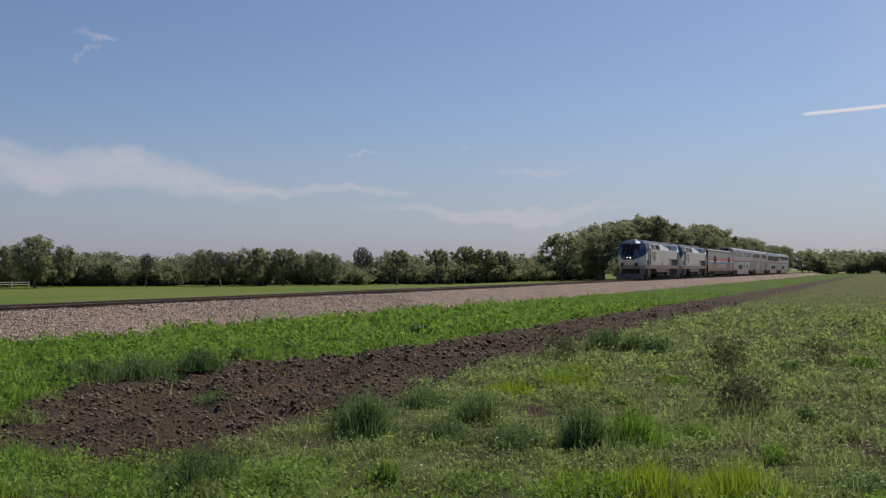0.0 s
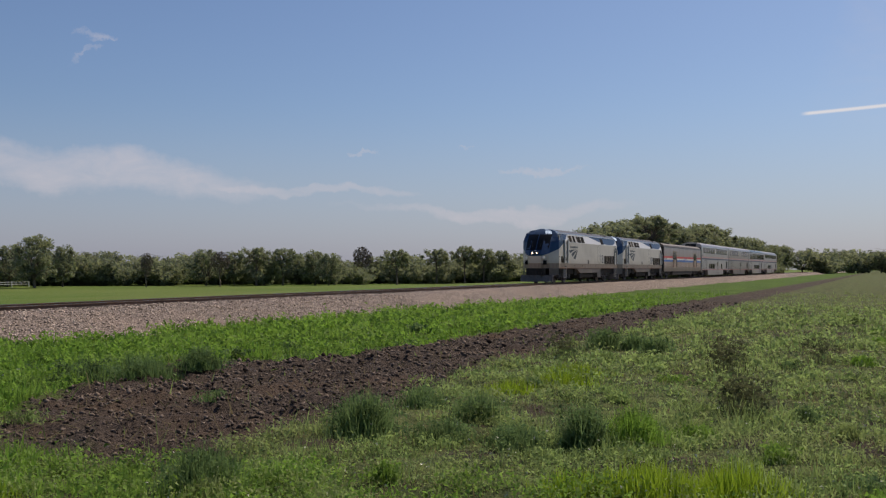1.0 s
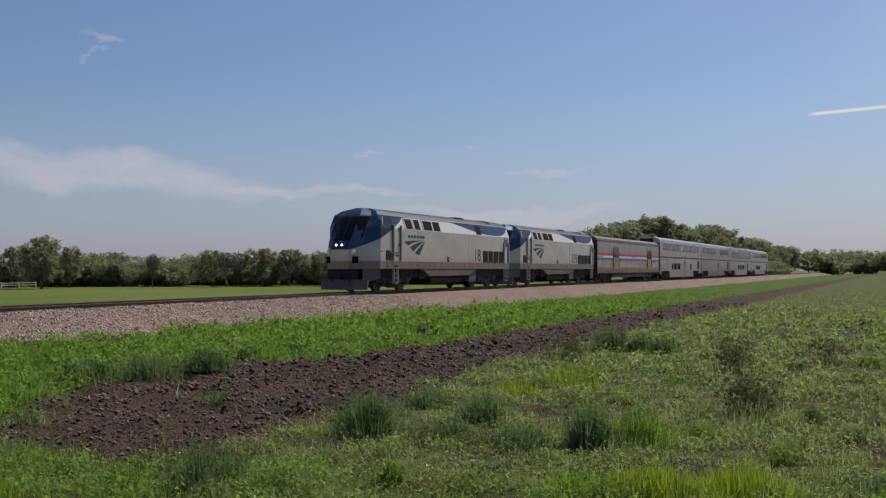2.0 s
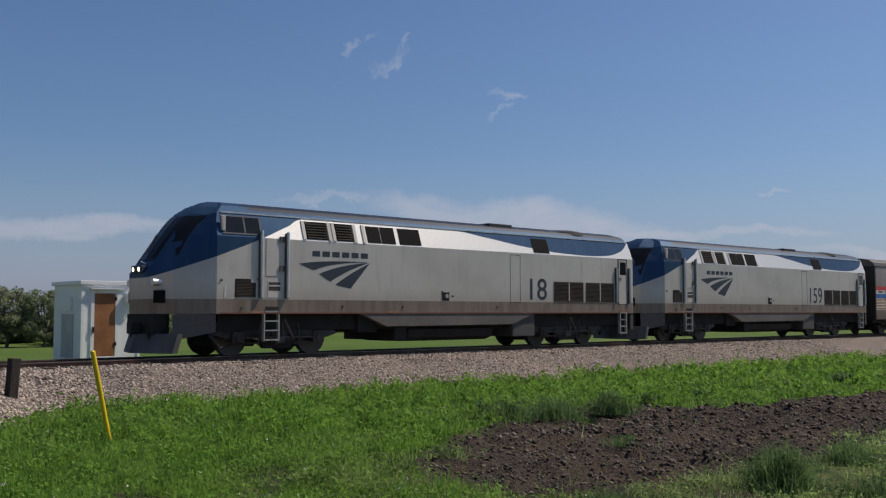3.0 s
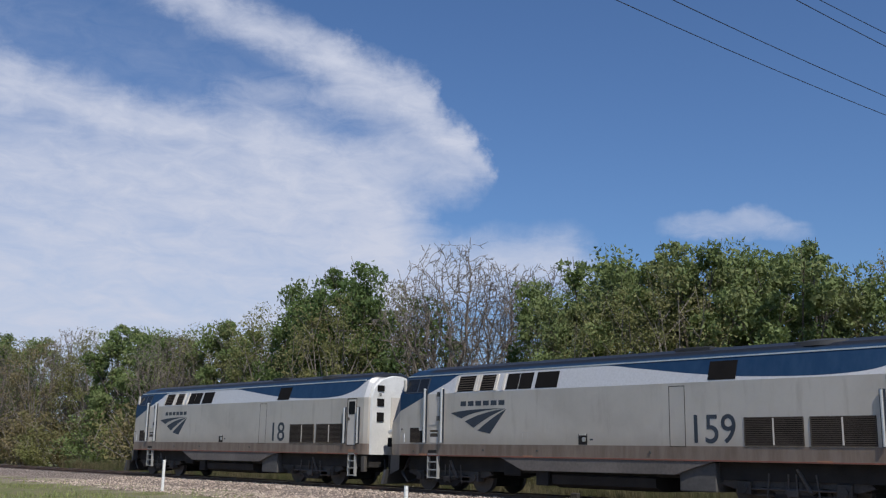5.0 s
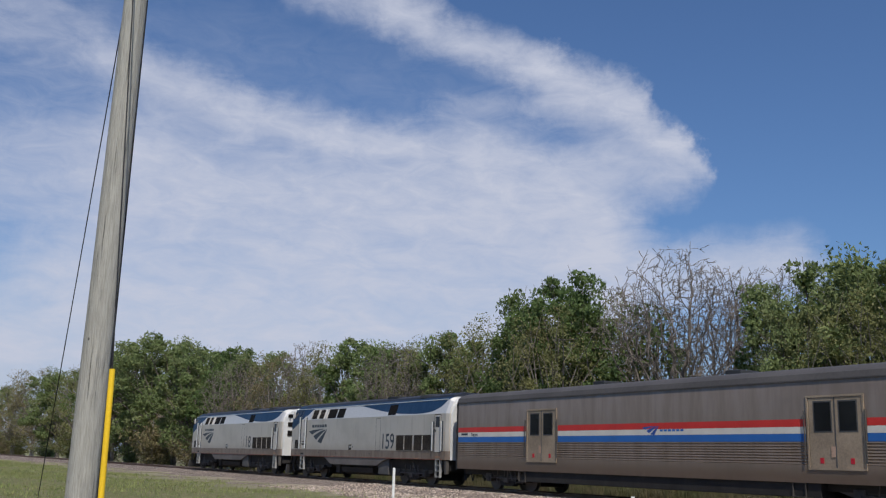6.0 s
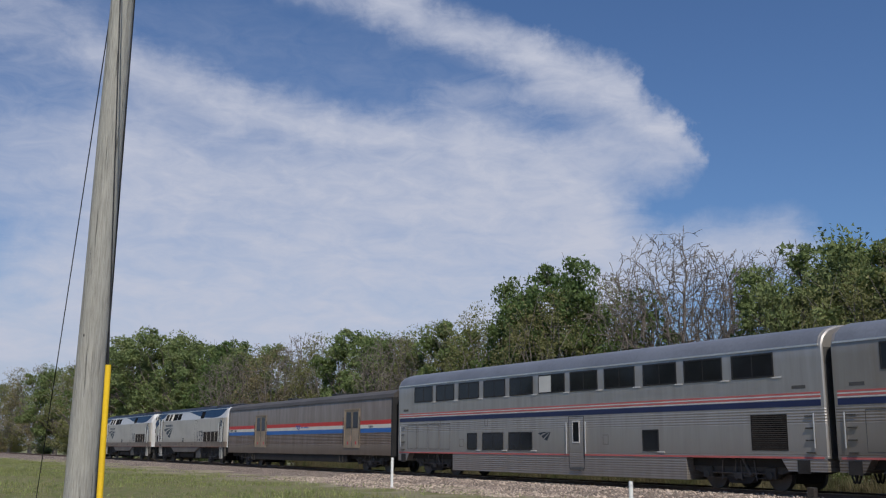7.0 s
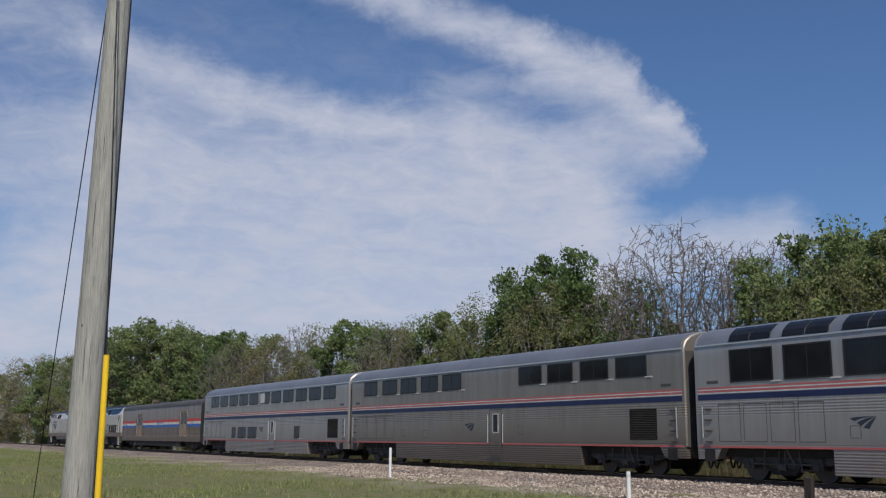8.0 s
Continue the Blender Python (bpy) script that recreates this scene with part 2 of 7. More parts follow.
def land(x, y):
    x, y = np.asarray(x, float), np.asarray(y, float)
    z = -0.60 + 0.30 * step(-4, -14, x) * step(40, 24, y) - 0.12 * step(14, 20, y) * step(-4, 4, x) - 0.25 * step(28, 50, y) - 1.45 * step(45, 100, y) * step(5, 25, x)
    r = np.hypot(x, y)
    z = z + 0.16 * np.exp(-(r / 5.0) ** 2) + 0.035 * bumps(x, y, 0.5) * step(400, 30, r) + 0.02 * bumps(x, y, 1.9) * step(120, 20, r)
    f = furrow(x, y) * step(150, 40, r)
    z = z + f * (-0.15 + 0.17 * vnoise(x, y, 2.6, 1) + 0.13 * vnoise(x, y, 5.0, 2))
    z = z + (1 - f) * step(60, 12, r) * step(1, 3, r) * 0.09 * (vnoise(x, y, 1.5, 3) - 0.5)
    off = np.abs(x - road_mid(y))
    k = step(5.6, 3.9, off) * step(75, 60, y) * step(-40, -25, y)
    z = z * (1 - k) + (road_level(y) - 0.06) * k
    return z


def mesh_object(name, verts, faces, mat, smooth=False):
    me = bpy.data.meshes.new(name)
    me.from_pydata(verts, [], faces)
    me.materials.append(mat)
    if smooth:
        me.polygons.foreach_set("use_smooth", [True] * len(me.polygons))
    return new(name, me)


def soup(name, verts, per, mat, smooth=False):
    """A mesh of separate faces with `per` corners each, from an array of corners."""
    verts = np.ascontiguousarray(verts, dtype=np.float32).reshape(-1, 3)
    n = len(verts)
    me = bpy.data.meshes.new(name)
    me.vertices.add(n), me.loops.add(n), me.polygons.add(n // per)
    me.vertices.foreach_set("co", verts.ravel())
    me.loops.foreach_set("vertex_index", np.arange(n, dtype=np.int32))
    me.polygons.foreach_set("loop_start", np.arange(0, n, per, dtype=np.int32))
    me.update(calc_edges=True)
    me.materials.append(mat)
    return me


def lumps(name, places, sizes, mat, seed):
    """Many small stones (squashed octahedra) in one mesh."""
    rng = np.random.default_rng(seed)
    n = len(places)
    base = np.array([(1, 0, 0), (0, 1, 0), (-1, 0, 0), (0, -1, 0), (0, 0, 1), (0, 0, -1)], float)
    tri = np.array([(0, 1, 4), (1, 2, 4), (2, 3, 4), (3, 0, 4), (1, 0, 5), (2, 1, 5), (3, 2, 5), (0, 3, 5)])
    a = rng.uniform(0, 6.28, n)
    b = rng.uniform(-0.6, 0.6, n)
    v = base[None] * rng.uniform(0.6, 1.25, (n, 6, 1)) * np.stack([np.ones(n), rng.uniform(.6, 1, n), rng.uniform(.5, .85, n)], 1)[:, None]
    v = v * np.asarray(sizes)[:, None, None]
    x, y, z = v[..., 0], v[..., 1], v[..., 2]
    y, z = y * np.cos(b)[:, None] - z * np.sin(b)[:, None], y * np.sin(b)[:, None] + z * np.cos(b)[:, None]
    x, y = x * np.cos(a)[:, None] - y * np.sin(a)[:, None], x * np.sin(a)[:, None] + y * np.cos(a)[:, None]
    v = np.stack([x, y, z], -1) + np.asarray(places)[:, None]
    me = bpy.data.meshes.new(name)
    me.vertices.add(n * 6), me.loops.add(n * 24), me.polygons.add(n * 8)
    me.vertices.foreach_set("co", v.astype(np.float32).ravel())
    me.loops.foreach_set("vertex_index", (tri[None] + 6 * np.arange(n)[:, None, None]).astype(np.int32).ravel())
    me.polygons.foreach_set("loop_start", np.arange(0, n * 24, 3, dtype=np.int32))
    me.update(calc_edges=True)
    me.materials.append(mat)
    return new(name, me)


def sheet(name, xs, ys, height, mat, keep=None):
    gx, gy = np.meshgrid(xs, ys)
    z = height(gx, gy)
    v = np.stack([gx, gy, z], -1).reshape(-1, 3)
    nx = len(xs)
    faces = [(j * nx + i, j * nx + i + 1, (j + 1) * nx + i + 1, (j + 1) * nx + i) for j in range(len(ys) - 1) for i in range(nx - 1)]
    return mesh_object(name, v.tolist(), faces, mat, True)


def spans(*rows):
    out = [np.arange(a, b, s) for a, b, s in rows]
    return np.concatenate(out)


def _ground(k, where):
    p = position(k)
    sp = k.n("SeparateXYZ", Vector=p)
    x, y = sp.outputs[0], sp.outputs[1]
    n1 = k.noise(p, 0.35, 5.0, 0.6)
    n2 = k.noise(p, 3.0, 6.0, 0.65)
    n3 = k.noise(p, 22.0, 5.0, 0.7)
    far = k.noise(p, 0.03, 4.0)
    edge = k.math("MULTIPLY", k.math("SUBTRACT", n2, 0.5), 1.6)
    ye = k.math("ADD", y, edge)
    xe = k.math("ADD", x, edge)
    green = k.mix(k.ramp(n1, 0.35, 0.65), (0.040, 0.085, 0.012), (0.080, 0.150, 0.018))
    green = k.mix(k.ramp(n3, 0.35, 0.75), green, (0.055, 0.10, 0.012))
    dull = k.mix(k.ramp(n2, 0.40, 0.62), (0.046, 0.066, 0.022), (0.130, 0.158, 0.056))
    dull = k.mix(k.ramp(n1, 0.55, 0.75), dull, (0.105, 0.085, 0.048))
    dull = k.mix(k.ramp(k.noise(p, 1.3, 4.0), 0.56, 0.66), dull, (0.055, 0.043, 0.030))
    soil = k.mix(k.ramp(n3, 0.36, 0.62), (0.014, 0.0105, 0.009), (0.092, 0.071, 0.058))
    soil = k.mix(k.ramp(n1, 0.5, 0.75), soil, (0.090, 0.062, 0.044))
    field = k.mix(k.ramp(far, 0.35, 0.65), (0.085, 0.145, 0.025), (0.12, 0.165, 0.04))
    band = k.math("MULTIPLY", k.ramp(ye, 9.2, 10.2), k.ramp(x, -6.0, 1.0))
    c = k.mix(band, dull, green)
    out = k.math("MAXIMUM", k.math("SUBTRACT", x, 20.0), 0.0)
    lo = k.math("ADD", k.math("ADD", 6.1, k.ramp(x, 11.0, 18.0, 0.0, 0.7)), k.math("MULTIPLY", out, 0.003))
    hi = k.math("ADD", k.math("ADD", 10.1, k.ramp(x, 18.0, 13.5, 0.0, 2.2)), k.math("MULTIPLY", out, -0.004))
    hi = k.math("ADD", hi, k.math("MULTIPLY", k.math("MAXIMUM", k.math("SUBTRACT", 13.5, x), 0.0), -0.50))
    strip = k.math("MULTIPLY", k.math("MULTIPLY", k.ramp(k.math("SUBTRACT", ye, lo), -0.3, 0.3), k.ramp(k.math("SUBTRACT", hi, ye), -0.3, 0.3)), k.ramp(xe, 6.7, 8.1))
    # bare wheel ruts across the near field
    for rx, y0, y1 in ((8.85, 1.6, 4.0), (10.5, -3.0, 1.9)):
        worn = k.math("MULTIPLY", k.ramp(k.math("ABSOLUTE", k.math("SUBTRACT", xe, rx)), 0.34, 0.16), k.math("MULTIPLY", k.ramp(ye, y0 - 0.3, y0 + 0.3), k.ramp(ye, y1 + 0.3, y1 - 0.3)))
        c = k.mix(worn, c, (0.040, 0.031, 0.025))
    c = k.mix(strip, c, soil)
    c = k.mix(k.ramp(y, 30.0, 34.0), c, field)
    dry = k.mix(k.ramp(n2, 0.4, 0.6), (0.20, 0.175, 0.10), (0.12, 0.15, 0.045))
    c = k.mix(k.math("MULTIPLY", k.ramp(x, -5.0, -12.0), k.ramp(y, 30.0, 26.0)), c, dry)
    c = k.mix(k.math("MULTIPLY", k.math("MULTIPLY", k.ramp(x, -5.0, -12.0), k.ramp(y, 12.0, 21.0)), k.ramp(n1, 0.42, 0.55)), c, (0.30, 0.26, 0.20))
    # gritty verge along the road
    off = k.math("ABSOLUTE", k.math("SUBTRACT", x, k.math("ADD", k.math("MULTIPLY", y, 0.16), -6.29)))
    verge = k.math("MULTIPLY", k.ramp(k.math("ADD", off, edge), 4.9, 4.3), k.ramp(y, 30.0, 26.0))
    c = k.mix(verge, c, k.mix(k.ramp(n3, 0.35, 0.65), (0.15, 0.125, 0.095), (0.33, 0.28, 0.225)))
    return c, k.math("ADD", k.math("MULTIPLY", n3, 2.5), k.math("MULTIPLY", n2, 3.0)), 1.0


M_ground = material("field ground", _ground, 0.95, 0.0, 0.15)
GX = spans((-3000, -500, 500), (-500, -120, 40), (-120, -20, 2.5), (-20, 6, 0.45), (6, 30, 0.16), (30, 60, 0.4), (60, 130, 2), (130, 500, 25), (500, 3001, 500))
GY = spans((-3000, -300, 450), (-300, -20, 40), (-20, -4, 1.5), (-4, 5, 0.4), (5, 11, 0.13), (11, 23, 0.45), (23, 80, 2.5), (80, 400, 30), (400, 3001, 520))
ground = tagged(sheet("ground", GX, GY, land, M_ground), "green field of grass and weeds with bare ploughed soil", "ground", kind="structure")

# ---------------------------------------------------------------- ballast, sleepers, rails


def _stone(k, where):
    p = position(k)
    v = k.n("TexVoronoi", Vector=p, Scale=19.0)
    rnd = k.n("SeparateXYZ", Vector=v.outputs["Color"]).outputs[0]
    big = k.noise(p, 0.5, 4.0)
    c = k.mix(rnd, (0.17, 0.137, 0.118), (0.50, 0.415, 0.36))
    # shade in the gaps between stones, painted as a darker colour
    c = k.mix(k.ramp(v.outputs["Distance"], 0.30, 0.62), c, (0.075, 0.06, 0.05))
    c = k.mix(k.math("MULTIPLY", k.ramp(big, 0.45, 0.7), 0.4), c, (0.30, 0.23, 0.19))
    return c, k.math("SUBTRACT", 1.0, v.outputs["Distance"]), 1.0


def _stones(k, where):
    rnd = k.n("NewGeometry").outputs["Random Per Island"]
    c = k.mix(rnd, (0.12, 0.094, 0.078), (0.66, 0.545, 0.455))
    return k.mix(k.ramp(k.noise(position(k), 0.6, 3.0), 0.5, 0.75, 0.0, 0.5), c, (0.30, 0.23, 0.19)), k.noise(where, 40.0, 3.0), 0.3


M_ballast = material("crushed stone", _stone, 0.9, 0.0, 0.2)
M_stones = material("loose crushed stones", _stones, 0.9, 0.0, 0.2)


def bed(x, y):
    """The ballast's surface; it sinks below the land beyond its toe."""
    d = np.abs(y - YC)
    by_road = np.exp(-(np.abs(x - 4.3) / 2.5) ** 3) * (y < YC)
    level = -0.13 - 0.58 * step(2.5 + 2.6 * by_road, 5.9 + 5.4 * by_road + 1.2 * (x < -6), d)
    level = level + 0.02 * bumps(x, y, 2.3) + 0.04 * bumps(x, y, 0.35) * step(3, 5, d)
    toe = 6.3 + 6.0 * by_road + 0.5 * bumps(x, y, 0.7) + 0.25 * bumps(y, x, 2.9)
    level = np.where(x < -4, np.maximum(level, -0.30), level)
    return level - 0.7 * step(0.0, 0.9, d - toe - 1.4 * (x < -6))


BX = spans((-600, -80, 20), (-80, 70, 0.6), (70, 200, 6), (200, 901, 50))
BY = np.arange(13.0, 34.4, 0.35)
ballast = tagged(sheet("ballast_bed", BX, BY, lambda x, y: np.where((y < 13.4) | (y > 34.0), -1.4, bed(x, y)), M_ballast), "pinkish grey crushed stone bed under the track", "ballast", kind="structure")
rng = np.random.default_rng(3)


def scatter_stones(n, x0, x1, y0, y1, seed):
    r = np.random.default_rng(seed)
    x, y = r.uniform(x0, x1, n), r.uniform(y0, y1, n)
    ok = (np.abs(x - road_mid(y)) > 3.9) & (bed(x, y) > land(x, y) - 0.05)
    x, y = x[ok], y[ok]
    return np.stack([x, y, np.maximum(bed(x, y), land(x, y)) + 0.005], 1), r.uniform(0.026, 0.062, len(x))


pl, sz = scatter_stones(27000, -48, 45, 17.8, 24.9, 5)
pl2, sz2 = scatter_stones(14000, 0.8, 9.5, 13.3, 23.5, 6)
tagged(lumps("loose_ballast", np.concatenate([pl, pl2]), np.concatenate([sz, sz2]), M_stones, 8), "loose pinkish grey crushed stones beside the rails", "stones", kind="stuff")

track = tagged(new("railway_track"), "single railway track of worn steel rails on dark wooden sleepers", "railway track", kind="structure")


def part(name, bm, mat, parent=None, label="", smooth=False, crease=35):
    """One mesh object out of a bmesh, under a thing or a part."""
    me = bpy.data.meshes.new(name)
    bm.normal_update()
    bm.to_mesh(me)
    bm.free()
    for m in mat if isinstance(mat, (list, tuple)) else [mat]:
        me.materials.append(m)
    if smooth:
        me.polygons.foreach_set("use_smooth", [True] * len(me.polygons))
        me.set_sharp_from_angle(angle=radians(crease))
    ob = new(name, me)
    ob.parent = parent
    return tagged(ob, label)


def box(bm, x0, x1, y0, y1, z0, z1, bevel=0.0):
    v = [bm.verts.new(c) for c in ((x0, y0, z0), (x1, y0, z0), (x1, y1, z0), (x0, y1, z0), (x0, y0, z1), (x1, y0, z1), (x1, y1, z1), (x0, y1, z1))]
    f = [bm.faces.new([v[i] for i in q]) for q in ((3, 2, 1, 0), (4, 5, 6, 7), (0, 1, 5, 4), (1, 2, 6, 5), (2, 3, 7, 6), (3, 0, 4, 7))]
    if bevel:
        bmesh.ops.bevel(bm, geom=list({e for q in f for e in q.edges}), offset=bevel, segments=2, affect="EDGES", profile=0.6)
    return bm


def rod(bm, a, b, r0, r1=None, n=10):
    """A round bar from a to b."""
    a, b = Vector(a), Vector(b)
    r1 = r0 if r1 is None else r1
    turn = (b - a).to_track_quat("Z", "Y").to_matrix()
    rings = []
    for p, r in ((a, r0), (b, r1)):
        rings.append([bm.verts.new(p + turn @ Vector((math.cos(i * 2 * math.pi / n) * r, math.sin(i * 2 * math.pi / n) * r, 0))) for i in range(n)])
    for i in range(n):
        bm.faces.new((rings[0][i], rings[0][(i + 1) % n], rings[1][(i + 1) % n], rings[1][i]))
    bm.faces.new(rings[0][::-1]), bm.faces.new(rings[1])
    return bm


def tube(bm, pts, r, n=8):
    for a, b in zip(pts, pts[1:]):
        rod(bm, a, b, r, r, n)
    return bm


def slab(bm, outline, y0, y1, axis="y"):
    """A plate from an outline in x and z, from y0 to y1."""
    rings = [[bm.verts.new((x, y, z) if axis == "y" else (y, x, z)) for x, z in outline] for y in (y0, y1)]
    n = len(outline)
    bm.faces.new(rings[0]), bm.faces.new(rings[1][::-1])
    for i in range(n):
        bm.faces.new((rings[0][i], rings[1][i], rings[1][(i + 1) % n], rings[0][(i + 1) % n]))
    bmesh.ops.recalc_face_normals(bm, faces=bm.faces[:])
    return bm


def fresh():
    return bmesh.new()


for side in (-1, 1):
    yr = YC + side * 0.755
    prof = [(-.07, -.18), (.07, -.18), (.07, -.165), (.012, -.13), (.012, -.045), (.036, -.03), (.036, -.006), (-.036, -.006), (-.036, -.03), (-.012, -.045), (-.012, -.13), (-.07, -.165)]
    rail = part("rail", slab(fresh(), [(yr + a, b) for a, b in prof], -650, 900, axis="x"), M_rust, track, "rust brown steel rail")
    part("rail_head", box(fresh(), -650, 900, yr - 0.030, yr + 0.030, -0.006, 0.0), M_railtop, rail, "shiny worn running surface")
tie_mesh = bpy.data.meshes.new("sleeper")
bm = box(fresh(), -0.115, 0.115, -1.3, 1.3, -0.20, -0.165 + 0.05, 0.012)
bm.to_mesh(tie_mesh), bm.free()
tie_mesh.materials.append(M_tie)
for i in range(280):
    tie = new("sleeper", tie_mesh)
    tie.parent, tie.location = track, (-78 + i * 0.54, YC + random.uniform(-.03, .03), random.uniform(-.01, .004))

# ---------------------------------------------------------------- road


def _asphalt(k, where):
    p = position(k)
    n1, n2 = k.noise(p, 0.5, 5.0, 0.6), k.noise(p, 60.0, 4.0, 0.7)
    crack = k.n("TexVoronoi", Vector=k.n("VectorMath", i0=p, i1=k.n("TexNoise", Vector=p, Scale=0.9).outputs[1]).outputs[0], Scale=0.55)
    crack.feature = "DISTANCE_TO_EDGE"
    c = k.mix(k.ramp(n2, 0.3, 0.7), (0.33, 0.275, 0.222), (0.45, 0.382, 0.312))
    c = k.mix(k.ramp(n1, 0.45, 0.7, 0.0, 0.5), c, (0.30, 0.265, 0.22))
    c = k.mix(k.ramp(crack.outputs["Distance"], 0.006, 0.001, 0.0, 0.6), c, (0.24, 0.215, 0.18))
    return c, n2, 0.4


M_asphalt = material("pale worn asphalt", _asphalt, 0.9, 0.0, 0.2)
ry = spans((-60, 5, 2.0), (5, 24.60, 0.5))


def road_sheet(ys):
    v, f = [], []
    for j, yy in enumerate(ys):
        for i in range(9):
            s = i / 8 * 2 - 1
            xx = float(road_mid(yy)) + s * (3.65 + 0.12 * float(bumps(yy, s * 9, 1.3)) * (abs(s) > .9))
            v.append((xx, yy, float(road_level(yy)) + 0.035 * (1 - s * s) - 0.05 * (abs(s) > .95)))
    for j in range(len(ys) - 1):
        for i in range(8):
            a = j * 9 + i
            f.append((a, a + 1, a + 10, a + 9))
    return mesh_object("road", v, f, M_asphalt, True)


tagged(road_sheet(list(ry) + [24.90]), "pale worn asphalt road leading to the crossing", "road", kind="structure")
tagged(road_sheet([26.60, 27, 28, 29, 30, 32, 35, 40, 46, 53, 60]), "pale worn asphalt road beyond the crossing", "road", kind="structure")
mid = part("crossing_panel", box(fresh(), -6.3, 1.9, 25.10, 26.40, -0.15, -0.012), M_concrete)
tagged(mid, "worn grey crossing slab between the rails", "crossing panel", kind="structure")
for a, b in ((-4.2, -0.55), (-0.15, 0.75)):
    bm = fresh()
    zz = lambda x, y: float(road_level(y)) + 0.035 * (1 - ((x - float(road_mid(y))) / 3.65) ** 2) + 0.006
    n = 10
    vs = [[bm.verts.new((a + (b - a) * i / n, yy + 0.02 * math.sin(i * 2.1), zz(a + (b - a) * i / n, yy))) for i in range(n + 1)] for yy in (19.75, 20.15)]
    for i in range(n):
        bm.faces.new((vs[0][i], vs[0][i + 1], vs[1][i + 1], vs[1][i]))
    tagged(part("stop_line", bm, plain("worn white road paint", (0.60, 0.56, 0.50), 0.8, 0, 0.35, 12.0)), "worn white stop line painted on the road", "road marking", kind="structure")

# ================================================================ the train
# Each vehicle stands in its own space: x rearwards, y across (the platform side is -y), z from the rail top.


def curve_of(k, x, lo, hi, points, zlo, zhi):
    """A height that follows x along a smooth line of points."""
    node = k.n("FloatCurve")
    c = node.mapping.curves[0]
    pts = [((a - lo) / (hi - lo), (b - zlo) / (zhi - zlo)) for a, b in points]
    while len(c.points) < len(pts):
        c.points.new(0.5, 0.5)
    for p, q in zip(c.points, pts):
        p.location = q
    node.mapping.update()
    k.put(node.inputs["Value"], k.ramp(x, lo, hi, 0.0, 1.0, False))
    return k.math("ADD", zlo, k.math("MULTIPLY", node.outputs[0], zhi - zlo))


def _livery(k, where):
    sp = k.n("SeparateXYZ", Vector=where)
    x, z = sp.outputs[0], sp.outputs[2]
    line = curve_of(k, x, -17, 6, [(-17, 1.85), (-15.6, 2.18), (-15.0, 2.40), (-14.0, 2.78), (-12.6, 3.32), (-11.6, 3.75), (-10.9, 4.02), (-8, 4.05), (-5, 4.02), (-3.4, 3.84),
                                   (-1.2, 3.57), (0.7, 3.43), (3.0, 3.43), (4.0, 3.60), (4.65, 3.95), (5.0, 4.2), (6, 4.45)], 1.5, 4.5)
    d = k.math("SUBTRACT", z, line)
    streak = k.noise(k.scaled(where, (1.6, 1.6, 0.25)), 2.0, 5.0, 0.6)
    big = k.noise(where, 0.5, 4.0)
    fine = k.noise(where, 14.0, 5.0, 0.7)
    silver = k.mix(k.ramp(big, 0.35, 0.7), (0.63, 0.58, 0.52), (0.535, 0.49, 0.435))
    silver = k.mix(k.ramp(streak, 0.52, 0.8, 0.0, 0.4), silver, (0.33, 0.28, 0.23))
    grime = k.math("MULTIPLY", k.ramp(k.math("ADD", z, k.math("MULTIPLY", streak, 0.5)), 2.35, 1.75), 0.35)
    silver = k.mix(grime, silver, (0.34, 0.28, 0.22))
    white = k.mix(k.ramp(fine, 0.3, 0.8), (0.72, 0.70, 0.67), (0.63, 0.61, 0.58))
    c = k.mix(k.ramp(z, 3.352, 3.362), silver, white)
    blue = k.mix(k.ramp(streak, 0.35, 0.75), (0.022, 0.060, 0.125), (0.034, 0.078, 0.145))
    c = k.mix(k.ramp(d, -0.008, 0.008), c, blue)
    roof = k.mix(k.ramp(fine, 0.3, 0.7), (0.020, 0.024, 0.034), (0.045, 0.047, 0.055))
    c = k.mix(k.math("MULTIPLY", k.ramp(z, 4.10, 4.20), k.ramp(x, -13.0, -12.6)), c, roof)
    sill = k.mix(k.ramp(streak, 0.3, 0.7), (0.22, 0.165, 0.13), (0.31, 0.25, 0.205))
    c = k.mix(k.ramp(z, 1.612, 1.602), c, sill)
    return c, k.math("ADD", k.math("MULTIPLY", big, 2.0), k.math("MULTIPLY", fine, 0.15)), 0.12, k.ramp(fine, 0.2, 0.8, 0.42, 0.58)


M_livery = material("silver and blue paint", _livery, 0.45, 0.58, 0.3)
M_sill = plain("grimy grey skirt paint", (0.14, 0.125, 0.115), 0.65, 0.0, 0.35, 2.0)
M_skirt = plain("dark grey skirt paint", (0.085, 0.082, 0.08), 0.6, 0.0, 0.3, 2.0)
M_sillred = plain("dull red sill line", (0.24, 0.085, 0.06), 0.6, 0.0, 0.25)
M_noseskirt = plain("grey lower nose paint", (0.23, 0.22, 0.21), 0.6, 0.0, 0.25, 2.0)
M_under = plain("grimy underframe", (0.022, 0.020, 0.019), 0.8, 0.0, 0.5)
M_bogie = plain("dusty bogie steel", (0.072, 0.066, 0.060), 0.75, 0.2, 0.5)
M_wheel = plain("worn wheel steel", (0.105, 0.095, 0.088), 0.55, 0.5, 0.4)
M_grille = plain("dark louvre", (0.010, 0.009, 0.009), 0.8, 0.0, 0.3, spec=0.1)
M_slat = plain("brown dusty slat", (0.075, 0.062, 0.052), 0.75, 0.0, 0.3, spec=0.15)
M_decal = plain("dark blue grey lettering", (0.035, 0.045, 0.062), 0.5, 0.0, 0.2)
M_panel = plain("silver door paint", (0.54, 0.51, 0.47), 0.45, 0.0, 0.12, 3.0)
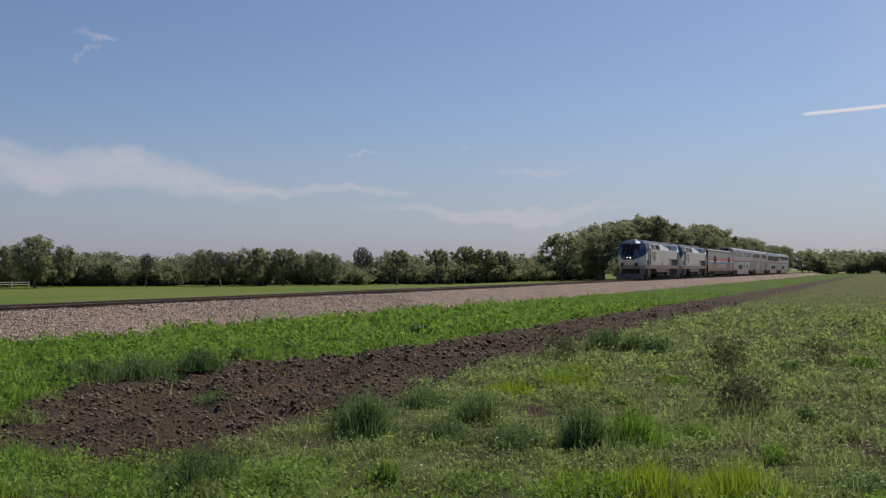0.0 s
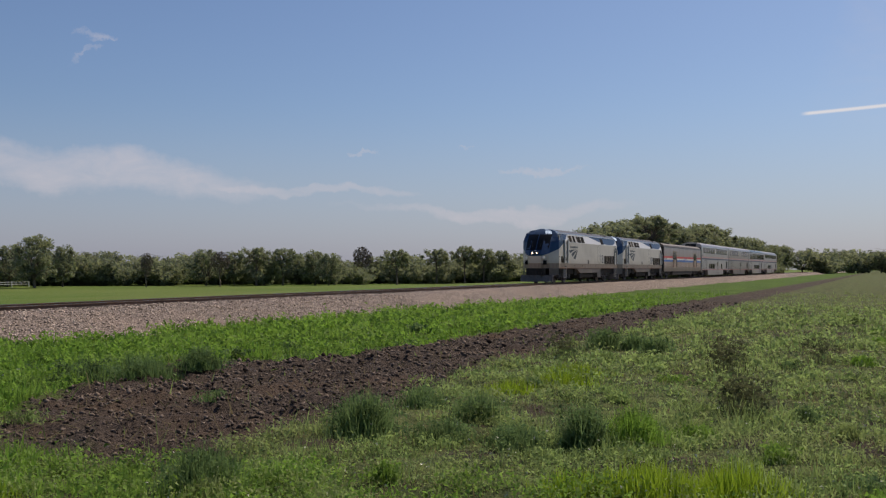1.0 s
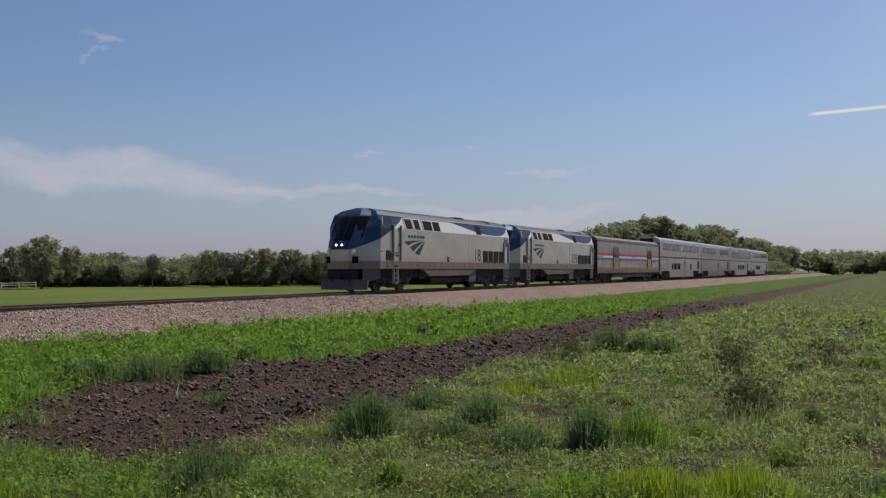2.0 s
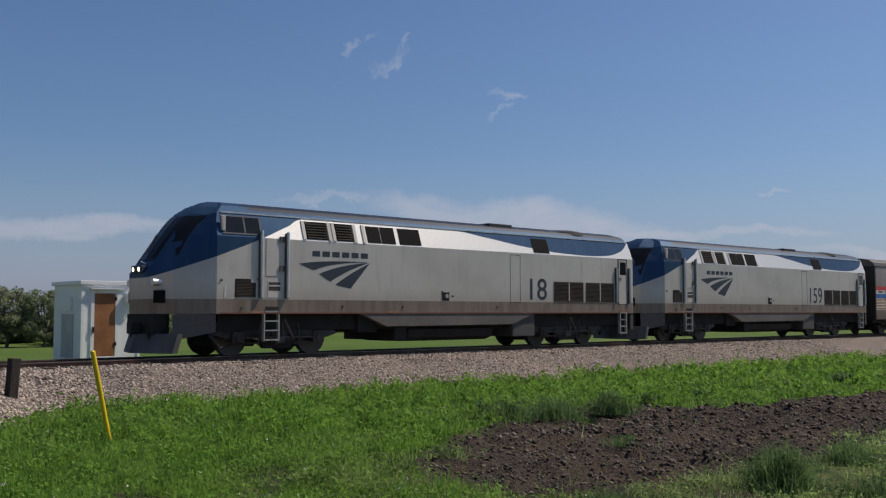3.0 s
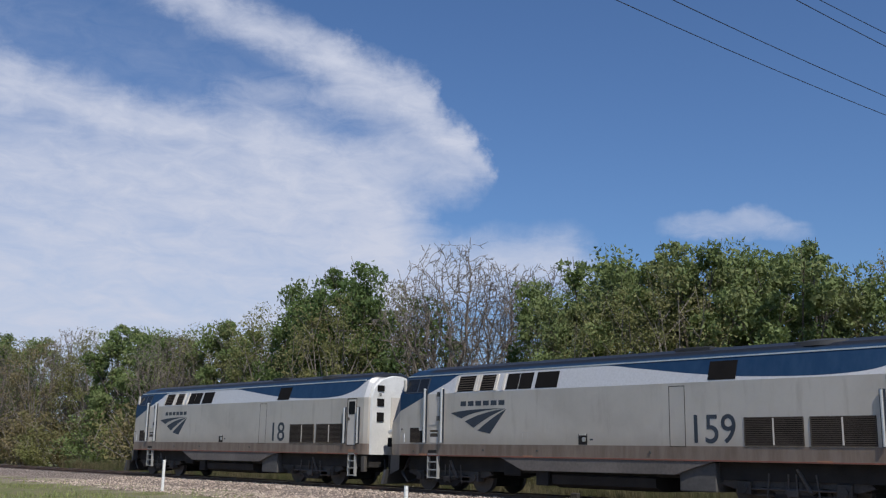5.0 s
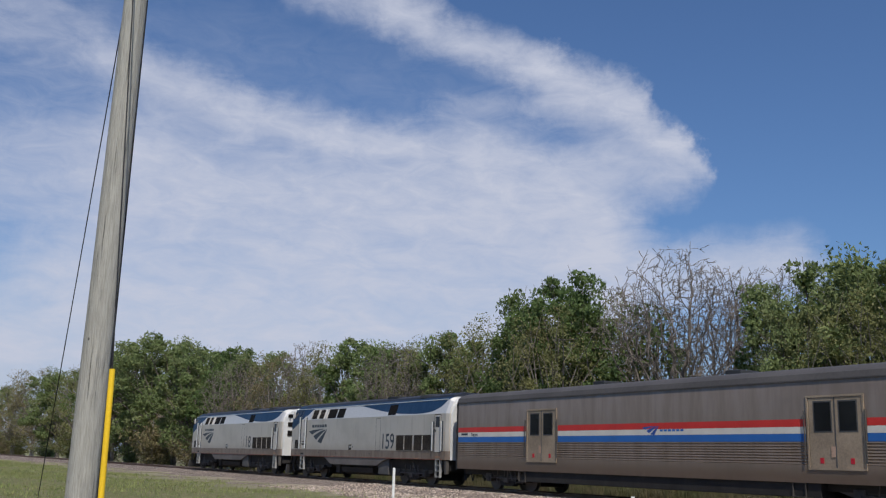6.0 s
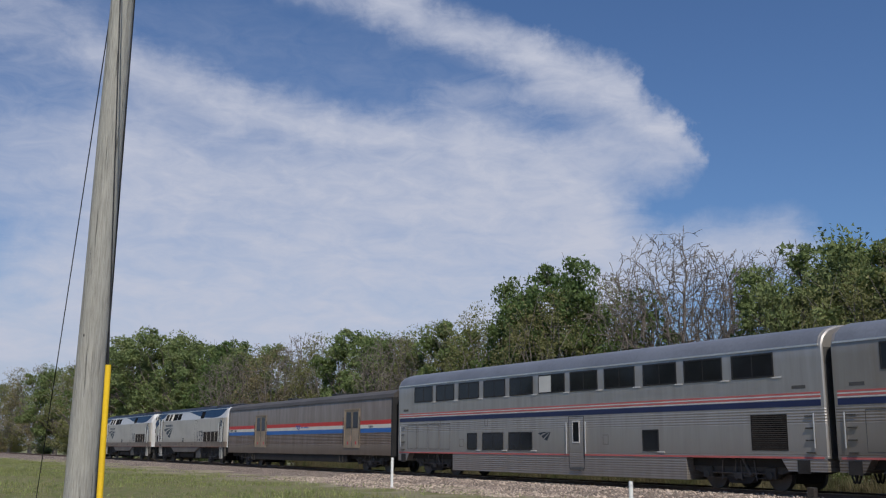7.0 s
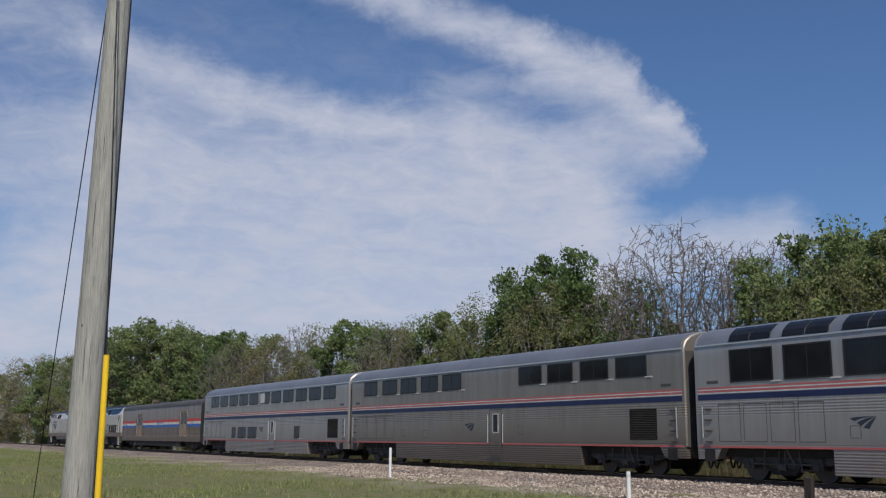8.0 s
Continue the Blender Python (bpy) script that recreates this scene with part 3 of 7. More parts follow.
M_bright = plain("bright handrail", (0.72, 0.71, 0.69), 0.3, 0.6, 0.15)
M_endwhite = plain("pale end paint", (0.66, 0.66, 0.65), 0.4, 0.1, 0.15, 3.0)
M_roofgear = plain("dark roof gear", (0.03, 0.032, 0.036), 0.7, 0.0, 0.3)
M_orange = plain("faded reflector", (0.38, 0.20, 0.12), 0.4)


def _glass(k, where):
    return k.mix(k.noise(where, 1.5, 2.0), (0.006, 0.007, 0.009), (0.022, 0.024, 0.028))


M_glass = material("tinted carriage glass", _glass, 0.08, 0.0, 0.3)


M_shield = material("dark windshield glass", _glass, 0.25, 0.0, 0.1)


def text_mesh(name, words, size, mat, parent, m, label="", thick=0.003, align="LEFT", stretch=1.0, bold=0.0):
    cu = bpy.data.curves.new(name, "FONT")
    cu.body, cu.size, cu.extrude, cu.align_x, cu.offset = words, size, thick, align, bold
    tmp = bpy.data.objects.new("tmp", cu)
    scene.collection.objects.link(tmp)
    me = bpy.data.meshes.new_from_object(tmp.evaluated_get(bpy.context.evaluated_depsgraph_get()))
    bpy.data.objects.remove(tmp)
    bpy.data.curves.remove(cu)
    me.name = name
    me.transform(m @ Matrix.Diagonal((stretch, 1, 1, 1)))
    me.materials.clear()
    me.materials.append(mat)
    ob = new(name, me)
    ob.parent = parent
    return tagged(ob, label)


UP = pose(0, 0, 0, 90)          # lettering that stands up and faces -y


def swoosh(parent, x0, x1, z0, z1, y, mat=None):
    """Three sweeping track-like bands of the operator's emblem."""
    def pt(u, v):
        return (x0 + (x1 - x0) * u, z0 + (z1 - z0) * v)
    bands = (((0.0, 0.84), (0.26, 1.0), (0.98, 0.99), (0.42, 0.92), (0.20, 0.62)),
             ((0.27, 0.50), (0.56, 0.86), (0.985, 0.97), (0.66, 0.66), (0.43, 0.24)),
             ((0.50, 0.13), (0.74, 0.62), (1.0, 0.95), (0.88, 0.55), (0.72, 0.0)))
    for a, b, c, d, e in bands:
        top = [tuple((1 - t) ** 2 * np.array(a) + 2 * t * (1 - t) * np.array(b) + t * t * np.array(c)) for t in np.linspace(0, 1, 9)]
        low = [tuple((1 - t) ** 2 * np.array(c) + 2 * t * (1 - t) * np.array(d) + t * t * np.array(e)) for t in np.linspace(0, 1, 9)][1:]
        part("emblem_band", slab(fresh(), [pt(*q) for q in top + low], y - 0.004, y), mat or M_decal, parent, "dark blue sweeping emblem band")


def frame_bars(bm, x0, x1, z0, z1, y0, y1, w):
    box(bm, x0, x1, y0, y1, z0, z0 + w), box(bm, x0, x1, y0, y1, z1 - w, z1)
    box(bm, x0, x0 + w, y0, y1, z0 + w, z1 - w), box(bm, x1 - w, x1, y0, y1, z0 + w, z1 - w)
    return bm


def ladder(parent, x0, x1, z0, z1, y, n, mat):
    ob = part("step_ladder", box(fresh(), x0, x0 + 0.04, y, y + 0.12, z0, z1), mat, parent, "worn steel cab steps")
    part("stile", box(fresh(), x1 - 0.04, x1, y, y + 0.12, z0, z1), mat, ob)
    for i in range(n):
        z = z0 + 0.02 + i * (z1 - z0 - 0.06) / max(1, n - 1)
        part("tread", box(fresh(), x0 + 0.04, x1 - 0.04, y - 0.01, y + 0.16, z, z + 0.035), mat, ob)


def bogie(parent, xm, base, r=0.5, side=-1):
    """Two-axle bogie with both side frames."""
    bg = part("bogie", box(fresh(), xm - base / 2 - 0.55, xm + base / 2 + 0.55, -0.95, 0.95, 0.50, 0.72, 0.03), M_under, parent, "grimy two-axle bogie")
    for s in (-1, 1):
        y = s * 1.08
        o = [(-base / 2 - 0.75, 0.62), (-base / 2 - 0.55, 0.80), (-0.6, 0.84), (0.6, 0.84), (base / 2 + 0.55, 0.80), (base / 2 + 0.75, 0.62), (base / 2 + 0.35, 0.50), (0.75, 0.58), (0.5, 0.40), (-0.5, 0.40), (-0.75, 0.58), (-base / 2 - 0.35, 0.50)]
        part("side_frame", slab(fresh(), [(xm + a, b) for a, b in o], y - 0.07, y + 0.07), M_bogie, bg)
        for ax in (-base / 2, base / 2):
            part("axle_box", box(fresh(), xm + ax - 0.2, xm + ax + 0.2, y - 0.17, y + 0.1, 0.36, 0.70, 0.03), M_bogie, bg)
            for o in (-0.34, 0.34):
                part("spring", rod(fresh(), (xm + ax + o, y, 0.5), (xm + ax + o, y, 0.98), 0.075, n=10), M_bogie, bg, smooth=True)
        for o in (-0.2, 0.2):
            part("spring", rod(fresh(), (xm + o, y, 0.42), (xm + o, y, 1.0), 0.11), M_bogie, bg, smooth=True)
        part("damper", rod(fresh(), (xm + 0.5, y - 0.12, 0.45), (xm + 0.15, y - 0.12, 1.05), 0.05), M_wheel, bg, smooth=True)
        part("brake_cylinder", rod(fresh(), (xm - 0.55, y - 0.1 * (1 if y > 0 else -1), 0.66), (xm - 0.95, y - 0.1 * (1 if y > 0 else -1), 0.66), 0.10, n=12), M_bogie, bg, smooth=True)
        part("brake_rod", rod(fresh(), (xm - base / 2 + 0.2, y + 0.02, 0.36), (xm + base / 2 - 0.2, y + 0.02, 0.36), 0.03), M_wheel, bg, smooth=True)
    for s in (-1, 1):
        # brake rigging and pipes outside the frame
        y = s * 1.20
        part("spring_plank", slab(fresh(), [(xm - 0.62, 0.40), (xm + 0.62, 0.40), (xm + 0.42, 0.20), (xm - 0.42, 0.20)], s * 1.02 - 0.12, s * 1.02 + 0.12), M_under, bg)
        part("equaliser", rod(fresh(), (xm - base / 2, y, 0.52), (xm + base / 2, y, 0.52), 0.028, n=8), M_wheel, bg, smooth=True)
        for o in (-0.72, -0.12, 0.12, 0.72):
            part("brake_lever", rod(fresh(), (xm + o, y, 0.30), (xm + o * 0.9, y, 0.92), 0.026, n=8), M_wheel, bg, smooth=True)
        for ax in (-base / 2 + 0.56, base / 2 - 0.56):
            part("brake_shoe", box(fresh(), xm + ax - 0.07, xm + ax + 0.07, s * 0.78 - 0.1, s * 0.78 + 0.1, 0.28, 0.72, 0.02), M_bogie, bg)
        part("bolster_bracket", box(fresh(), xm - 0.16, xm + 0.16, y - 0.05, y + 0.05, 0.34, 0.52, 0.02), M_wheel, bg)
    for ax in (-base / 2, base / 2):
        bm = rod(fresh(), (xm + ax, -0.86, r), (xm + ax, 0.86, r), 0.09, n=12)
        for s in (-1, 1):
            rod(bm, (xm + ax, s * 0.70, r), (xm + ax, s * 0.83, r), r, n=36)
            rod(bm, (xm + ax, s * 0.67, r), (xm + ax, s * 0.70, r), r + 0.025, n=36)
            rod(bm, (xm + ax, s * 0.83, r), (xm + ax, s * 0.86, r), r * 0.30, n=18)
        part("wheelset", bm, M_wheel, bg, "worn steel wheels on an axle", smooth=True)
        part("traction_motor", box(fresh(), xm + ax - 0.42, xm + ax + 0.42, -0.62, 0.62, 0.22, 0.80, 0.06), M_under, bg)
        for s in (-1, 1):
            part("axle_cap", rod(fresh(), (xm + ax, s * 1.18, r), (xm + ax, s * 1.29, r), 0.11, n=14), M_bogie, bg, smooth=True)
    return bg


def coupler(parent, x, d):
    bm = box(fresh(), min(x, x + d * 0.55), max(x, x + d * 0.55), -0.1, 0.1, 0.72, 0.92, 0.02)
    box(bm, min(x + d * 0.3, x + d * 0.6), max(x + d * 0.3, x + d * 0.6), -0.16, 0.16, 0.66, 0.98, 0.03)
    part("coupler", bm, M_under, parent, "knuckle coupler")
    for y in (-0.55, 0.5):
        pts = [(x + d * 0.34 * t, y, 1.05 - 0.75 * math.sin(t * math.pi * 0.9)) for t in np.linspace(0, 1, 7)]
        part("brake_hose", tube(fresh(), pts, 0.03, 6), M_black, parent)


def loft(rings, caps=(True, True)):
    bm = fresh()
    vs = [[bm.verts.new(p) for p in r] for r in rings]
    n = len(rings[0])
    for a, b in zip(vs, vs[1:]):
        for i in range(n):
            bm.faces.new((a[i], b[i], b[(i + 1) % n], a[(i + 1) % n]))
    if caps[0]:
        bm.faces.new(vs[0])
    if caps[1]:
        bm.faces.new(vs[-1][::-1])
    bmesh.ops.recalc_face_normals(bm, faces=bm.faces[:])
    return bm


def side_point(z, out=0.0):
    """y of the locomotive's near side at a height: upright to 3.36, then leaning in."""
    return -(1.52 - max(0.0, z - 3.36) * (0.22 / 0.66)) - out


def lean_panel(x0, x1, z0, z1, out0, out1):
    """A plate that lies on the leaning upper side."""
    bm = fresh()
    v = []
    for o in (out0, out1):
        v.append([bm.verts.new((x, side_point(z, o), z)) for x, z in ((x0, z0), (x1, z0), (x1, z1), (x0, z1))])
    bm.faces.new(v[0]), bm.faces.new(v[1])
    for i in range(4):
        bm.faces.new((v[0][i], v[0][(i + 1) % 4], v[1][(i + 1) % 4], v[1][i]))
    bmesh.ops.recalc_face_normals(bm, faces=bm.faces[:])
    return bm


def both(name, bm, mat, parent, label=""):
    """The near part and its twin on the far side."""
    far = bm.copy()
    bmesh.ops.scale(far, vec=(1, -1, 1), verts=far.verts[:])
    bmesh.ops.recalc_face_normals(far, faces=far.faces[:])
    part(name, far, mat, parent, label)
    return part(name, bm, mat, parent, label)


def locomotive(number):
    loco = new("locomotive")
    half = [(1.52, 1.20), (1.52, 2.30), (1.52, 2.80), (1.52, 3.36), (1.407, 3.70), (1.30, 4.02), (1.02, 4.26), (0.45, 4.41)]

    def ring(x, inset=0.0, xs=None):
        pts = []
        for i, (y, z) in enumerate(half):
            pts.append((x if xs is None else xs[i], -(y - inset), z - (inset * 0.8 if z > 3.9 else 0)))
        return pts + [(a, -b, c) for a, b, c in reversed(pts)]

    # the raked front: its corner posts, and the flat face between them
    post = [(-15.0, 1.02, 1.20), (-15.02, 1.02, 2.32), (-14.83, 1.02, 2.80), (-14.53, 1.0, 3.36), (-14.28, 0.97, 3.70), (-13.95, 0.92, 3.98), (-13.6, 0.75, 4.22), (-13.3, 0.35, 4.42)]
    face = [(-15.56, 0.5, 1.20), (-15.58, 0.5, 2.31), (-15.24, 0.5, 2.80), (-14.85, 0.5, 3.36), (-14.60, 0.48, 3.70), (-14.28, 0.45, 4.04), (-13.98, 0.38, 4.25), (-13.6, 0.2, 4.42)]
    front, tip = ([(x, -y, z) for x, y, z in q] + [(x, y, z) for x, y, z in reversed(q)] for q in (post, face))
    rings = [tip, front, ring(0, 0, (-14.0,) * 4 + (-13.98, -13.9, -13.6, -13.3)), ring(-12.6), ring(-9), ring(-5), ring(0), ring(4.62), ring(4.84, 0.035), ring(5.0, 0.13), ring(5.04, 0.26)]
    bm = loft(rings, (False, True))
    bm.verts.ensure_lookup_table()
    for i in range(7):
        bm.faces.new([bm.verts[j] for j in (i, i + 1, 14 - i, 15 - i)])
    bmesh.ops.recalc_face_normals(bm, faces=bm.faces[:])
    part("body", bm, M_livery, loco, "silver and blue painted car body, grimy along the sill", smooth=True, crease=13)
    part("end_frame", loft([ring(5.03, 0.20), ring(5.10, 0.24)]), M_endwhite, loco, "pale rear end")
    part("end_door", box(fresh(), 5.10, 5.13, -0.35, 0.35, 1.4, 3.4), M_panel, loco)
    for a, b in ((3.62, 3.84), (3.05, 3.33), (2.45, 2.8)):
        part("end_vent", box(fresh(), 5.09, 5.14, -1.05, -0.72, a, b), M_grille, loco)
    # windshields, each bent round the edge of the face
    def at_height(q, z):
        return np.interp(z, [p[2] for p in q], [p[0] for p in q])
    for s in (-1, 1):
        bm = fresh()
        rows = []
        for z in (2.66, 2.80, 3.05, 3.36, 3.55, 3.70, 3.94):
            xf, xp = at_height(face, z), at_height(post, z)
            rows.append([bm.verts.new((x - 0.012, s * y, z + 0.008)) for x, y in ((xf, 0.04), (xf, 0.46), (xf + (xp - xf) * 0.94, 0.5 + 0.5 * 0.94))])
        for p, q in zip(rows, rows[1:]):
            for i in (0, 1):
                bm.faces.new((p[i], p[i + 1], q[i + 1], q[i]))
        bmesh.ops.recalc_face_normals(bm, faces=bm.faces[:])
        bmesh.ops.solidify(bm, geom=bm.faces[:], thickness=0.02)
        part("windshield", bm, M_shield, loco, "dark raked windshield pane", smooth=True)
        part("wiper", rod(fresh(), (at_height(face, 2.92) - 0.04, s * 0.30, 2.92), (at_height(face, 3.45) - 0.04, s * 0.42, 3.45), 0.012, n=6), M_black, loco)
    part("nose_badge", slab(fresh(), [(-0.22, 2.56), (0.18, 2.66), (0.0, 2.60)], -15.42, -15.36, axis="x"), M_white, loco)
    for y in (-0.17, 0.17):
        part("headlamp", rod(fresh(), (-15.636, y, 2.42), (-15.40, y, 2.42), 0.06, n=14), M_headlamp, loco, "lit round headlamp")
    part("headlamp_housing", box(fresh(), -15.63, -15.3, -0.30, 0.30, 2.31, 2.53, 0.03), M_decal, loco)
    for y in (-0.72, 0.72):
        part("ditch_light", rod(fresh(), (-15.50, y, 2.06), (-15.25, y, 2.06), 0.1, n=14), M_bright, loco)
        part("nose_marker", box(fresh(), -15.42, -15.2, y - 0.16, y + 0.16, 1.50, 1.84), M_grille, loco)
    # lower nose, plough, front skirt
    low = [(-15.05, 1.02, 1.19), (-14.0, 1.5, 1.19), (-14.0, 1.5, 0.70), (-15.05, 1.05, 0.48)]
    for s in (-1, 1):
        bm = fresh()
        bm.faces.new([bm.verts.new((x, s * y, z)) for x, y, z in low])
        bmesh.ops.solidify(bm, geom=bm.faces[:], thickness=0.05)
        part("nose_skirt", bm, M_noseskirt, loco, "grey lower nose panel")
    pl = [(-15.62, 0.0), (-15.25, 1.15), (-15.05, 1.35), (-14.9, 1.35), (-15.0, 1.1), (-15.3, 0.0), (-15.0, -1.1), (-14.9, -1.35), (-15.05, -1.35), (-15.25, -1.15)]
    bm = fresh()
    lo = [bm.verts.new((x - 0.16, y, 0.14)) for x, y in pl]
    hi = [bm.verts.new((x, y, 0.66)) for x, y in pl]
    bm.faces.new(lo[::-1]), bm.faces.new(hi)
    for i in range(10):
        bm.faces.new((lo[i], lo[(i + 1) % 10], hi[(i + 1) % 10], hi[i]))
    part("plough", bm, plain("dark plough paint", (0.10, 0.098, 0.098), 0.7, 0, 0.35), loco, "dark grey snow plough")
    part("nose_recess", box(fresh(), -15.5, -15.0, -0.75, 0.75, 0.66, 1.20), M_under, loco)
    coupler(loco, -15.2, -1)
    coupler(loco, 5.05, 1)
    for k in range(3):
        pts = [(-13.75 + 0.05 * k, -1.25 + 0.1 * k, 1.1), (-14.0 - 0.05 * k, -1.3, 0.6), (-13.75, -1.28, 0.25), (-13.4, -1.2, 0.35)]
        part("hose", tube(fresh(), pts, 0.028, 6), M_black, loco)
    # sill, skirt, tank
    part("underframe", box(fresh(), -13.8, 4.9, -1.2, 1.2, 0.72, 1.22), M_under, loco)
    trap = [(-8.95, 1.20), (-0.95, 1.20), (-1.6, 1.02), (-2.2, 0.82), (-7.95, 0.80), (-8.5, 1.02)]
    part("side_skirt", slab(fresh(), trap, -1.50, 1.50), M_sill, loco, "grimy grey tapered side skirt")
    part("fuel_tank", loft([[(x, y, z) for y, z in ((-1.1, .82), (-1.3, .68), (-1.25, .42), (-0.9, .30), (0.9, .30), (1.25, .42), (1.3, .68), (1.1, .82))] for x in (-6.9, -3.0)]), M_under, loco, "dark fuel tank")
    part("equipment_box", box(fresh(), -7.5, -7.0, -1.35, 1.35, 0.35, 0.82, 0.03), M_under, loco)
    part("equipment_box", box(fresh(), -2.1, -0.95, -1.42, 1.42, 0.38, 1.16, 0.03), M_skirt, loco, "dark grey equipment box")
    part("equipment_box", box(fresh(), -8.95, -8.2, -1.30, 1.30, 0.62, 1.16, 0.03), M_under, loco)
    bogie(loco, -11.75, 2.75, 0.5)
    bogie(loco, 1.15, 2.75, 0.5)
    # cab side windows, louvres and dark upper windows, on both leaning sides
    for a, b in ((-13.72, -13.12), (-13.08, -12.62)):
        both("cab_window", lean_panel(a, b, 3.46, 3.92, -0.005, 0.012), M_glass, loco, "dark cab side window")
    bm = lean_panel(-13.82, -12.55, 3.42, 3.46, 0, 0.02)
    for q in ((-13.82, -12.55, 3.92, 3.955), (-13.82, -13.73, 3.46, 3.92), (-12.61, -12.56, 3.46, 3.92), (-13.125, -13.075, 3.46, 3.92)):
        src = lean_panel(*q, 0, 0.02)
        me = bpy.data.meshes.new("tmp")
        src.to_mesh(me), src.free(), bm.from_mesh(me), bpy.data.meshes.remove(me)
    both("window_frame", bm, M_decal, loco)
    part("mirror", box(fresh(), -13.86, -13.74, -1.52, -1.44, 3.5, 3.92, 0.02), M_panel, loco)
    for a, b in ((-11.02, -10.22), (-9.92, -9.26)):
        lv = both("louvre", lean_panel(a, b, 3.40, 3.94, 0.0, 0.008), M_grille, loco, "dark louvred intake")
        for i in range(6):
            z = 3.44 + i * 0.082
            both("slat", lean_panel(a + 0.03, b - 0.03, z, z + 0.028, 0.008, 0.04), M_slat, lv)
    for a in (-11.14, -10.21, -10.05, -9.25, -8.90):
        both("louvre_post", lean_panel(a, a + 0.11, 3.39, 3.95, 0.0, 0.03), M_panel, loco)
    for a, b in ((-8.72, -8.18), (-8.15, -7.58), (-7.42, -6.50), (-1.06, -0.20)):
        both("upper_window", lean_panel(a, b, 3.40, 3.93, 0.0, 0.012), M_grille, loco, "dark radiator window")
    # roof edge strip and gear
    both("roof_gutter", box(fresh(), -13.8, 4.7, -1.32, -1.27, 4.02, 4.06), M_bright, loco)
    for a, b, h, y in ((-13.1, -12.5, 0.10, 0.3), (-11.6, -10.7, 0.08, 0.6), (-2.6, -1.4, 0.15, 0.75), (-7.4, -6.7, 0.05, 0.7)):
        part("roof_hatch", box(fresh(), a, b, -y, y, 4.25, 4.29 + h, 0.03), M_roofgear, loco)
    fan = fresh()
    for r0, z0, r1, z1 in ((1.15, 4.2, 1.1, 4.33), (1.1, 4.33, 0.7, 4.42)):
        rod(fan, (1.9, 0, z0), (1.9, 0, z1), r0, r1, 28)
    part("roof_fan", fan, M_roofgear, loco, "dark round roof fan housing", smooth=True)
    part("horn", rod(rod(fresh(), (-12.2, 0.25, 4.34), (-11.9, 0.25, 4.36), 0.06, 0.02), (-12.2, 0.1, 4.34), (-11.85, 0.1, 4.36), 0.06, 0.02), M_roofgear, loco)
    part("aerial", box(fresh(), -12.9, -12.7, -0.2, 0.2, 4.32, 4.44, 0.02), M_roofgear, loco)
    # front door, handrails, steps
    y0 = -1.52
    part("crew_door", box(fresh(), -12.42, -11.88, y0 - 0.012, y0, 2.28, 3.36), M_panel, loco, "silver crew door")
    part("door_recess", box(fresh(), -12.36, -11.92, y0 - 0.008, y0, 1.66, 2.14), M_panel, loco)
    part("recess_hole", box(fresh(), -12.33, -11.95, y0 - 0.012, y0, 1.86, 2.10), M_slat, loco)
    part("recess_bar", box(fresh(), -12.33, -11.95, y0 - 0.02, y0 - 0.012, 1.98, 2.02), M_bright, loco)
    for z in (3.26, 2.42):
        part("door_hinge", box(fresh(), -11.98, -11.80, y0 - 0.05, y0, z, z + 0.16), M_skirt, loco)
    for x in (-12.60, -11.72):
        rail = part("handrail", rod(fresh(), (x, y0 - 0.07, 1.66), (x, y0 - 0.07, 3.56), 0.042), M_bright, loco, "bright steel handrail", smooth=True)
        part("rail_recess", box(fresh(), x - 0.075, x + 0.075, y0 - 0.01, y0, 1.64, 3.52), M_decal, rail)
        for z in (1.68, 3.53):
            part("rail_foot", rod(fresh(), (x, y0 - 0.07, z), (x, y0, z), 0.022), M_bright, rail)
    ladder(loco, -12.48, -11.95, 0.42, 1.28, y0, 4, M_galv)
    part("step_hole", box(fresh(), -12.44, -12.0, y0 - 0.006, y0, 1.30, 1.40), M_under, loco)
    gr = part("front_grille", box(fresh(), -13.42, -12.76, y0 - 0.008, y0, 1.66, 2.18), M_grille, loco, "dark square vent")
    for i in range(12):
        part("slat", box(fresh(), -13.40, -12.78, y0 - 0.02, y0 - 0.008, 1.68 + i * 0.041, 1.70 + i * 0.041), M_slat, gr)
    part("vent_notch", box(fresh(), -12.92, -12.74, y0 - 0.022, y0, 2.08, 2.19), M_panel, loco)
    part("reflector", box(fresh(), -13.76, -13.72, y0 - 0.01, y0, 1.66, 1.98), M_endwhite, loco)
    for x, z in ((-13.86, 2.13), (-12.70, 2.17), (-13.2, 1.36)):
        part("rivet_lamp", rod(fresh(), (x, y0 - 0.03, z), (x, y0, z), 0.035), M_skirt, loco)
    # rear: access panel, grilles, door
    part("panel_outline", frame_bars(fresh(), -2.33, -1.80, 1.58, 3.28, y0 - 0.004, y0, 0.018), M_slat, loco)
    for a, b in ((0.02, 1.70), (1.87, 3.56)):
        g = part("radiator_grille", box(fresh(), a, b, y0 - 0.006, y0, 1.62, 2.37), M_grille, loco, "brown dusty louvred grille")
        part("grille_frame", frame_bars(fresh(), a, b, 1.62, 2.37, y0 - 0.022, y0 - 0.006, 0.03), M_slat, g)
        part("mullion", box(fresh(), (a + b) / 2 - 0.02, (a + b) / 2 + 0.02, y0 - 0.026, y0 - 0.006, 1.65, 2.34), M_panel, g)
        for i in range(14):
            part("slat", box(fresh(), a + 0.03, b - 0.03, y0 - 0.018, y0 - 0.006, 1.665 + i * 0.049, 1.69 + i * 0.049), M_slat, g)
    d = part("rear_door", box(fresh(), 3.92, 4.40, y0 - 0.014, y0, 1.56, 3.28), M_panel, loco, "silver side door")
